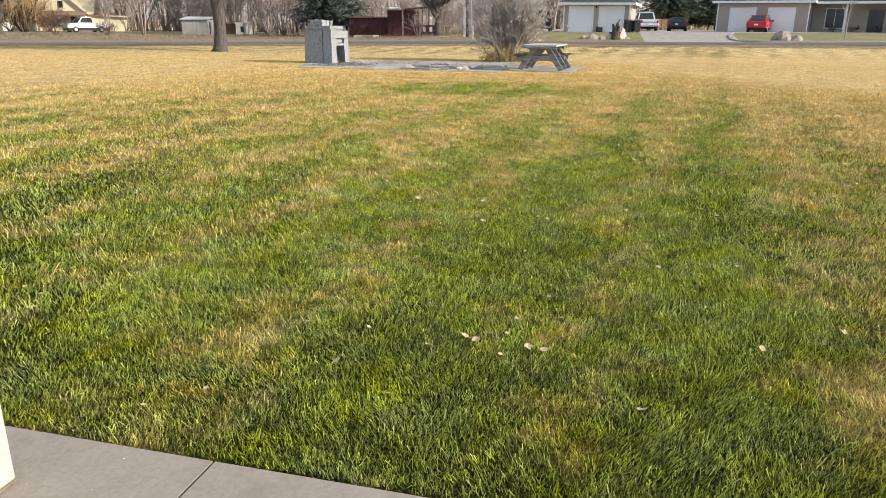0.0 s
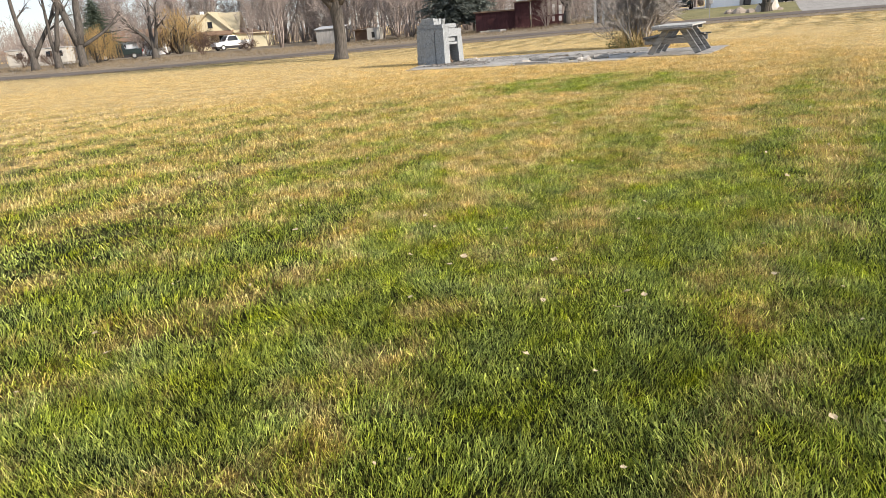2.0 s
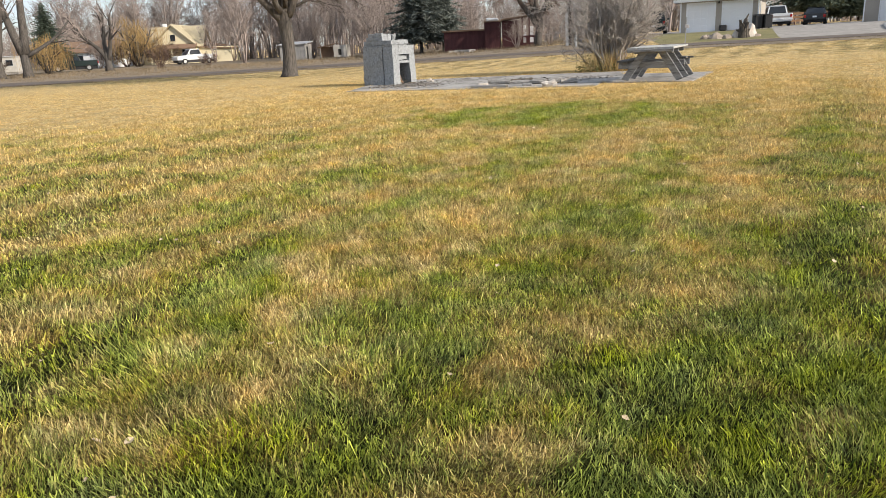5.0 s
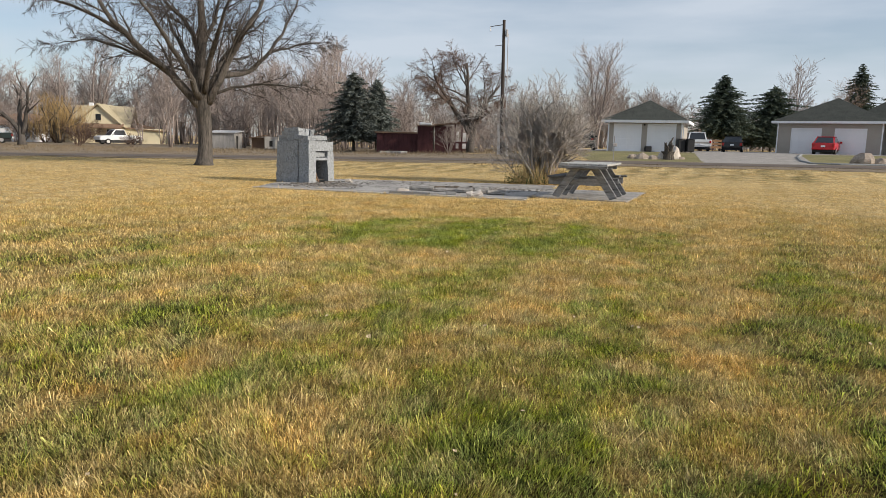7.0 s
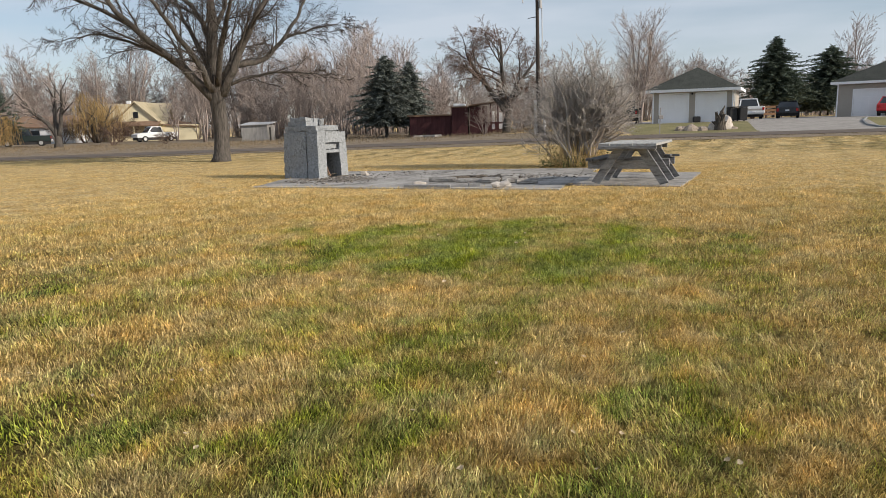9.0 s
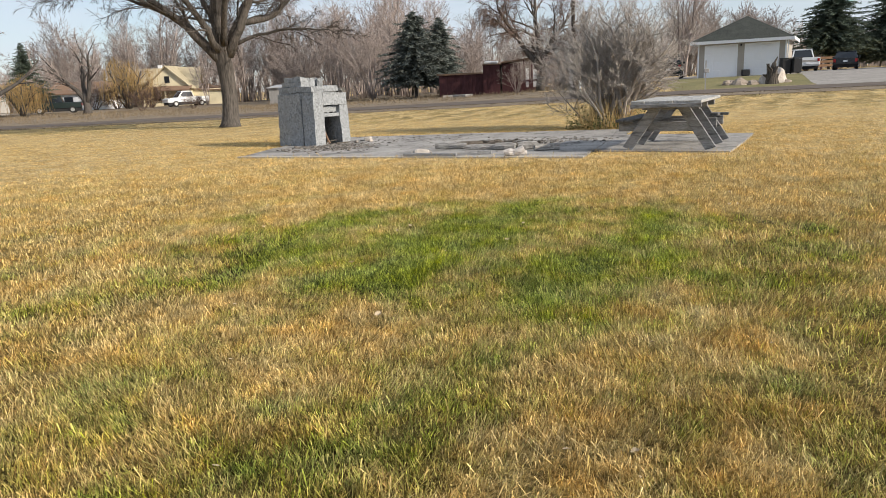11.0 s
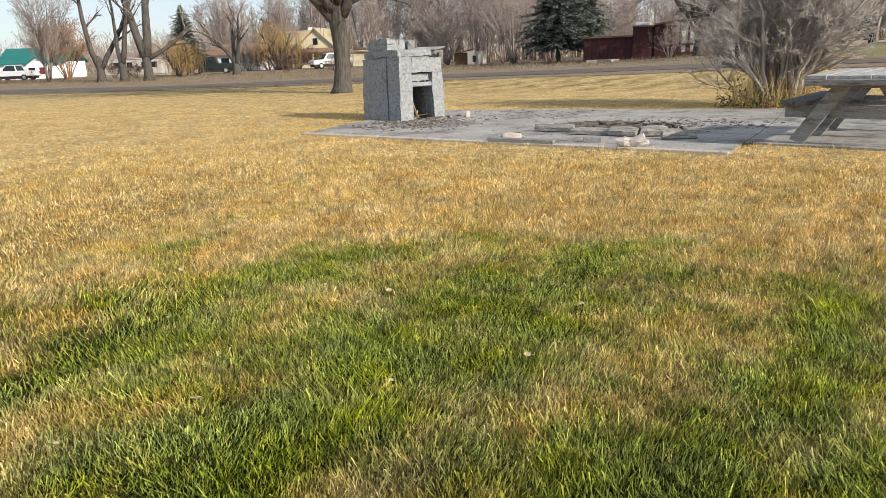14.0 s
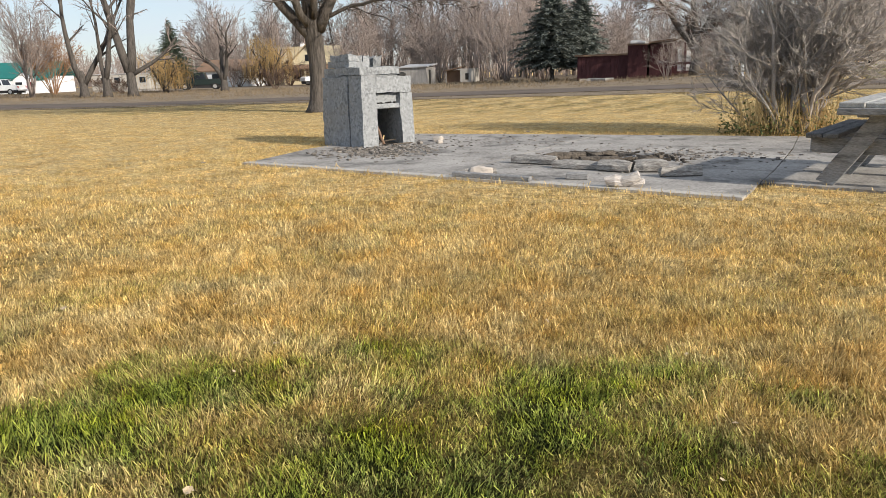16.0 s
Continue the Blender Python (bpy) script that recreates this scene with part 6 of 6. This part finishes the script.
boulder(12.85, 55.7, 0.58, 0.45, 0.86, 1, M_PALEROCK, "tall pale boulder beside the driveway")
boulder(12.0, 55.2, 0.32, 0.30, 0.55, 2, M_PALEROCK, "pale boulder beside the driveway")
for i, (x, y, s) in enumerate([(11.35, 55.1, 0.34), (10.75, 55.2, 0.42), (10.2, 55.4, 0.36), (13.3, 55.5, 0.25)]):
    boulder(x, y, s * 1.2, s, s * 0.95, 3 + i, M_ROCK, "brown boulder beside the driveway")
boulder(23.75, 53.6, 0.66, 0.5, 0.82, 8, M_ROCK, "large brown boulder on the lawn's corner")
boulder(24.75, 53.3, 0.45, 0.42, 0.50, 9, M_ROCK, "low brown boulder on the lawn's corner")
stump = thing("dead_stump", pose(12.33, 54.9, ground_z(12.33, 54.9)), "jagged dark dead stump among the boulders", "stump")
st = Mesh()
for i in range(13):
    a = 6.283 * i / 13
    rr = random.Random(60 + i)
    h = rr.choice((0.55, 0.75, 0.95, 1.1, 1.45))
    st.tube([(0.26 * math.cos(a), 0.2 * math.sin(a), -0.03), (0.17 * math.cos(a), 0.15 * math.sin(a), 0.35), (0.2 * math.cos(a) + rr.uniform(-0.06, 0.06), 0.16 * math.sin(a), 0.7 * h), (rr.uniform(0.15, 0.5) * math.cos(a), 0.2 * math.sin(a), h)], [0.13, 0.11, 0.09, 0.03], 6)
st.rough(0.05, 5.0, 3.0)
part("trunk", st, M_CHAR, stump)
for i, (x, y) in enumerate([(15.25, 63.5), (15.9, 63.35)]):
    bn = thing("waste_bin", pose(x, y, ground_z(x, y) + 0.03, 0, 0, 5), "black wheeled waste bin beside the garage", "bin", "waste bins")
    part("body", Mesh().box(-0.27, -0.3, 0.05, 0.27, 0.3, 0.95, bev=0.04), M_BLACKPL, bn)
    part("lid", Mesh().box(-0.29, -0.33, 0.96, 0.29, 0.33, 1.03, bev=0.025), M_BLACKPL, bn)
    for s in (-1, 1):
        part("wheel", Mesh().tube([(s * 0.2, 0.28, 0.1), (s * 0.27, 0.28, 0.1)], [0.1, 0.1], 10), M_TYRE, bn)
cart = solid("planter", Mesh().box(-0.25, -0.2, 0, 0.25, 0.2, 0.42, bev=0.05), M_BLACKPL, "dark tub between the garage doors", "planter", place=pose(13.1, 64.75, ground_z(13, 64.8) + 0.03))
fence = thing("fence", pose(20.5, 88.0, ground_z(21, 88)), "low red-brown board fence behind the cars", "fence")
for i in range(6):
    part("post", Mesh().box(i * 1.5 - 0.05, -0.05, 0, i * 1.5 + 0.05, 0.05, 1.3), M_MAROON, fence)
for z in (0.35, 0.7, 1.05):
    part("rail", Mesh().box(-0.1, -0.08, z, 7.6, -0.05, z + 0.22), M_REDTWIG, fence)
for i, x in enumerate((36.8, 38.4, 40.2, 42.2, 44)):
    sh = copy_scaled(dark, scaled(x, 72.3 - 0.445 * (x - 36), 0.22 + 0.03 * (i % 3), 50 * i))
    tagged(sh, "low dark shrub before the porch")

# ---- far grove and weeds ----


def far_woods():
    """A bare wood along the horizon: thin stems and sprays of twigs."""
    r = random.Random(9)
    me = Mesh()
    for i in range(5200):
        brush = i % 5 > 2
        x = r.uniform(-190, 190)
        y = (r.uniform(106, 120) if brush else r.uniform(118, 165)) + abs(x) * 0.10
        h = r.uniform(1.6, 4.0) if brush else r.uniform(4.5, 9.5) * (0.8 if -10 < x < 60 else 1.0)
        z = ground_z(x, y) - 0.2
        lean = r.uniform(-0.6, 0.6)
        w = r.uniform(0.05, 0.12)
        me.add([(x - w, y, z), (x + w, y, z), (x + lean, y, z + h)], [(0, 1, 2)])
        for _ in range(11):
            f = r.uniform(0.2, 0.95)
            px, pz = x + lean * f, z + h * f
            ln = h * r.uniform(0.12, 0.34) * (1.2 - f * 0.5)
            a = r.uniform(-1.1, 1.1)
            qx, qz = px + ln * math.sin(a), pz + ln * math.cos(a) * 0.9
            ww = r.uniform(0.03, 0.06)
            me.add([(px - ww, y, pz), (px + ww, y + 0.05, pz), (qx, y + r.uniform(-0.6, 0.6), qz)], [(0, 1, 2)])
    return me


solid("far_woods", far_woods(), M_FARTWIG, "bare brown woods along the horizon", "woods", kind="stuff")


def tufts(n, area, h, w, seed, keep=None):
    """Upright dry stalks in clumps."""
    r = random.Random(seed)
    vs, fs = [], []
    while len(fs) < n:
        cx, cy = r.uniform(area[0], area[1]), r.uniform(area[2], area[3])
        if keep and not keep(cx, cy):
            continue
        sc = r.uniform(0.4, 1.3)
        for _ in range(9):
            x, y = cx + r.gauss(0, 0.22), cy + r.gauss(0, 0.22)
            z = ground_z(x, y)
            hh = h * sc * r.uniform(0.3, 1.3) * (0.3 + 0.9 * smooth_step(52, 64, y) if y > 50 else 1)
            a = r.uniform(0, 6.283)
            k = len(vs)
            ww = w * r.uniform(0.6, 1.4)
            vs += [(x - ww * math.cos(a), y - ww * math.sin(a), z), (x + ww * math.cos(a), y + ww * math.sin(a), z), (x + r.gauss(0, 0.3) * hh, y + r.gauss(0, 0.3) * hh, z + hh)]
            fs.append((k, k + 1, k + 2))
    me = Mesh()
    me.v, me.f = vs, fs
    return me


solid("roadside_weeds", tufts(52000, (-95, 8, 50.9, 82), 0.21, 0.016, 1), M_WEED, "dry tan weeds beyond the street", "weeds", kind="stuff")
solid("verge_weeds", tufts(15000, (-90, 60, 42.3, 45.7), 0.055, 0.014, 2), M_WEED, "short dry weeds along the near verge", "weeds", kind="stuff")
solid("yard_weeds", tufts(4000, (8, 60, 51.0, 52.6), 0.045, 0.014, 3), M_WEED, "short dry weeds along the far kerb", "weeds", kind="stuff")

# ---- turf and fallen leaves ----


def slab_mask(x, y):
    """True where concrete lies, so that no grass grows there."""
    edge = 2.69 - 0.245 * (x + 0.62)
    m = y < edge + 0.035
    front = 24.86 - 0.2266 * (x + 4.9)
    left = x > -4.98 + 0.1 * (y - 25)
    m |= (y > front) & left & (x < 1.72 + 0.155 * (y - 23.4)) & (y < 29.5)
    u = (x - 3.10) * math.cos(radians(-18)) + (y - 24.07) * math.sin(radians(-18))
    v = -(x - 3.10) * math.sin(radians(-18)) + (y - 24.07) * math.cos(radians(-18))
    m |= (u > -1.3) & (u < 1.02) & (v > -0.2) & (v < 3.3)
    m |= (x > 1.5) & (x < 2.7) & (y > 24.30) & (y < 29.2) & (x < 2.2 + 0.2 * (y - 24.3))
    return m


def turf_mesh(name, bands, seed):
    """Grass blades as bent triangles; bands: (x0, x1, y0, y1, blades per square metre, height, width)."""
    g = np.random.default_rng(seed)
    allv = []
    for x0, x1, y0, y1, dens, h, w in bands:
        n = int((x1 - x0) * (y1 - y0) * dens)
        # clumped: half of the blades follow tuft centres
        c = g.uniform((x0, y0), (x1, y1), (n // 40 + 1, 2))
        tuft = g.integers(0, len(c), n)
        p = c[tuft] + g.normal(0, 0.024, (n, 2))
        q = g.uniform((x0, y0), (x1, y1), (n, 2))
        p = np.where(g.random((n, 1)) < 0.75, p, q)
        # the blades of a tuft share their lean and their height
        tuft_lean = g.normal(0, 0.34, (len(c), 2))[tuft]
        tuft_high = np.exp(g.normal(0, 0.30, len(c)))[tuft]
        # the thin outer turf fades into what lies beside it
        p = p + g.normal(0, 0.8 if w > 0.0032 else 0.25 if w > 0.0022 else 0.08, (n, 2))
        keep = ~slab_mask(p[:, 0], p[:, 1])
        if 22 < y0 < 23:
            # longer unmown blades hang over the edges of the slab
            edge = keep & slab_mask(p[:, 0], p[:, 1] + 0.11)
            edge |= keep & slab_mask(p[:, 0], p[:, 1] - 0.13)
        else:
            edge = np.zeros(n, bool)
        edge = edge[keep]
        p, tuft_lean, tuft_high = p[keep], tuft_lean[keep], tuft_high[keep]
        n = len(p)
        # blades lean together in wisps
        sway = np.stack([np.sin(p[:, 0] * 2.3 + 1.3 * np.sin(p[:, 1] * 1.7)), np.cos(p[:, 1] * 2.9 + 1.1 * np.sin(p[:, 0] * 2.1))], 1) * 0.22
        sway += np.stack([np.sin(p[:, 0] * 7.1 + 2.0 * np.sin(p[:, 1] * 5.3)), np.cos(p[:, 1] * 8.3 + 1.7 * np.sin(p[:, 0] * 6.1))], 1) * 0.30
        lean = 0.6 * sway + tuft_lean + g.normal(0, 0.28, (n, 2))
        lift = 0.72 + 0.45 * np.sin(p[:, 0] * 1.13 + p[:, 1] * 0.71) * np.sin(p[:, 1] * 1.31 - p[:, 0] * 0.47)
        hh = h * tuft_high * g.uniform(0.6, 1.2, n) * (0.75 + 0.35 * lift)
        hh = np.where(edge, hh * g.uniform(1.0, 2.8, n), hh)
        a = g.uniform(0, 2 * np.pi, n)
        ww = w * g.uniform(0.6, 1.4, n)
        side = np.stack([np.cos(a), np.sin(a)], 1) * ww[:, None]
        v = np.zeros((n, 3, 3))
        tip = p + lean * hh[:, None]
        cut = g.random(n) < 0.25
        # mown blades are widest at the cut, the others taper to a point
        v[:, 0, :2] = np.where(cut[:, None], tip - side, p - side)
        v[:, 1, :2] = np.where(cut[:, None], tip + side, p + side)
        v[:, 2, :2] = np.where(cut[:, None], p, tip)
        v[:, 0, 2] = v[:, 1, 2] = np.where(cut, hh, -0.004)
        v[:, 2, 2] = np.where(cut, -0.004, hh)
        allv.append(v.reshape(-1, 3))
    v = np.concatenate(allv)
    n = len(v) // 3
    me = bpy.data.meshes.new(name)
    me.vertices.add(3 * n)
    me.vertices.foreach_set("co", v.astype(np.float32).ravel())
    me.loops.add(3 * n)
    me.loops.foreach_set("vertex_index", np.arange(3 * n, dtype=np.int32))
    me.polygons.add(n)
    me.polygons.foreach_set("loop_start", np.arange(0, 3 * n, 3, dtype=np.int32))
    me.update(calc_edges=True)
    me.materials.append(M_BLADE)
    return me


near = [(-1.7, 2.2, 1.6, 5.2, 14500, 0.029, 0.0020), (-1.0, 2.1, 5.2, 10.5, 14000, 0.032, 0.0021), (-0.7, 2.6, 10.5, 17.8, 14000, 0.033, 0.0021), (-2.6, -1.7, 2.4, 5.2, 5200, 0.034, 0.0030), (2.2, 4.4, 1.6, 5.2, 5200, 0.034, 0.0030),
        (-2.6, -1.0, 5.2, 10.5, 5200, 0.036, 0.0030), (2.1, 4.4, 5.2, 10.5, 4800, 0.036, 0.0030), (-2.6, -0.7, 10.5, 17.8, 4800, 0.036, 0.0030), (2.6, 4.4, 10.5, 17.8, 4800, 0.036, 0.0030),
        (-2.4, 2.8, 17.8, 20.6, 13000, 0.033, 0.0021), (-2.6, 3.4, 20.6, 22.6, 5500, 0.033, 0.0028), (-6.5, -2.4, 17.8, 22.6, 2600, 0.033, 0.0036), (2.8, 7.0, 17.8, 22.6, 2600, 0.033, 0.0036), (-6.5, 7.0, 22.6, 30.5, 1500, 0.024, 0.0034),
        (-6.0, -2.6, 3.0, 11.0, 2100, 0.038, 0.0046), (4.4, 8.5, 3.0, 11.0, 1900, 0.038, 0.0046), (-8.0, -2.6, 11.0, 17.8, 1500, 0.038, 0.0048), (4.4, 10.5, 11.0, 17.8, 1500, 0.038, 0.0048),
        (-22.0, 20.0, 30.5, 43.6, 120, 0.018, 0.0045), (-20, -6.5, 17.8, 30.5, 420, 0.022, 0.0040), (7.0, 19, 17.8, 30.5, 420, 0.022, 0.0040), (-16, -8, 11, 17.8, 350, 0.036, 0.007), (10.5, 17, 11, 17.8, 350, 0.036, 0.007)]
tagged(new("grass", turf_mesh("grass", near, 4)), "short mown turf, green and straw blades mixed", "grass", kind="stuff")


def leaf_mesh(seed):
    """A curled dry leaf."""
    r = random.Random(seed)
    me = Mesh()
    n = 5
    out = [0.0, 0.34, 0.46, 0.36, 0.0]
    for i in range(n):
        x = -0.5 + i / (n - 1)
        curl = 0.45 * (x * x) * r.uniform(0.4, 1.3)
        for s in (-1, 0, 1):
            me.v.append((x, s * out[i] * r.uniform(0.8, 1.2), curl + abs(s) * out[i] * r.uniform(0.1, 0.6)))
    for i in range(n - 1):
        for s in range(2):
            a = i * 3 + s
            me.f.append((a, a + 3, a + 4, a + 1))
    me.tube([(0.5, 0, 0.1), (0.85, 0.06, 0.05)], [0.025, 0.015], 3)
    return me.data("leaf", M_LEAF)


LEAVES = [leaf_mesh(i) for i in range(6)]
rl = random.Random(8)
KNOWN = [(0.09, 3.6), (-0.31, 3.44), (0.26, 3.72), (0.31, 3.68), (0.93, 3.05), (1.64, 4.75), (1.63, 3.61), (-1.58, 5.14), (2.23, 8.42), (-0.14, 6.36), (-0.08, 6.51), (0.47, 6.43),
         (1.67, 6.68), (-0.26, 5.85), (-1.44, 7.16), (-1.05, 7.15), (-0.53, 7.47), (0.94, 5.88), (0.86, 5.92), (0.80, 5.72), (2.03, 16.2), (1.15, 18.0), (0.52, 15.46), (0.01, 16.6), (0.55, 3.6), (0.62, 3.58), (0.4, 5.2)]
while len(KNOWN) < 330:
    KNOWN.append((rl.uniform(-4, 6), 3 + 17 * rl.random() ** 1.4))
for i, (x, y) in enumerate(KNOWN):
    s = rl.uniform(0.032, 0.052) if i < 27 else rl.uniform(0.016, 0.036)
    lf = new("leaf", LEAVES[i % 6])
    lf.matrix_basis = pose(x, y, 0.032, rl.uniform(-25, 25), rl.uniform(-25, 25), rl.uniform(0, 360)) @ Matrix.Diagonal((s, s, s, 1))
    tagged(lf, "pale dry fallen leaf lying on the grass", "leaf", "fallen leaves")
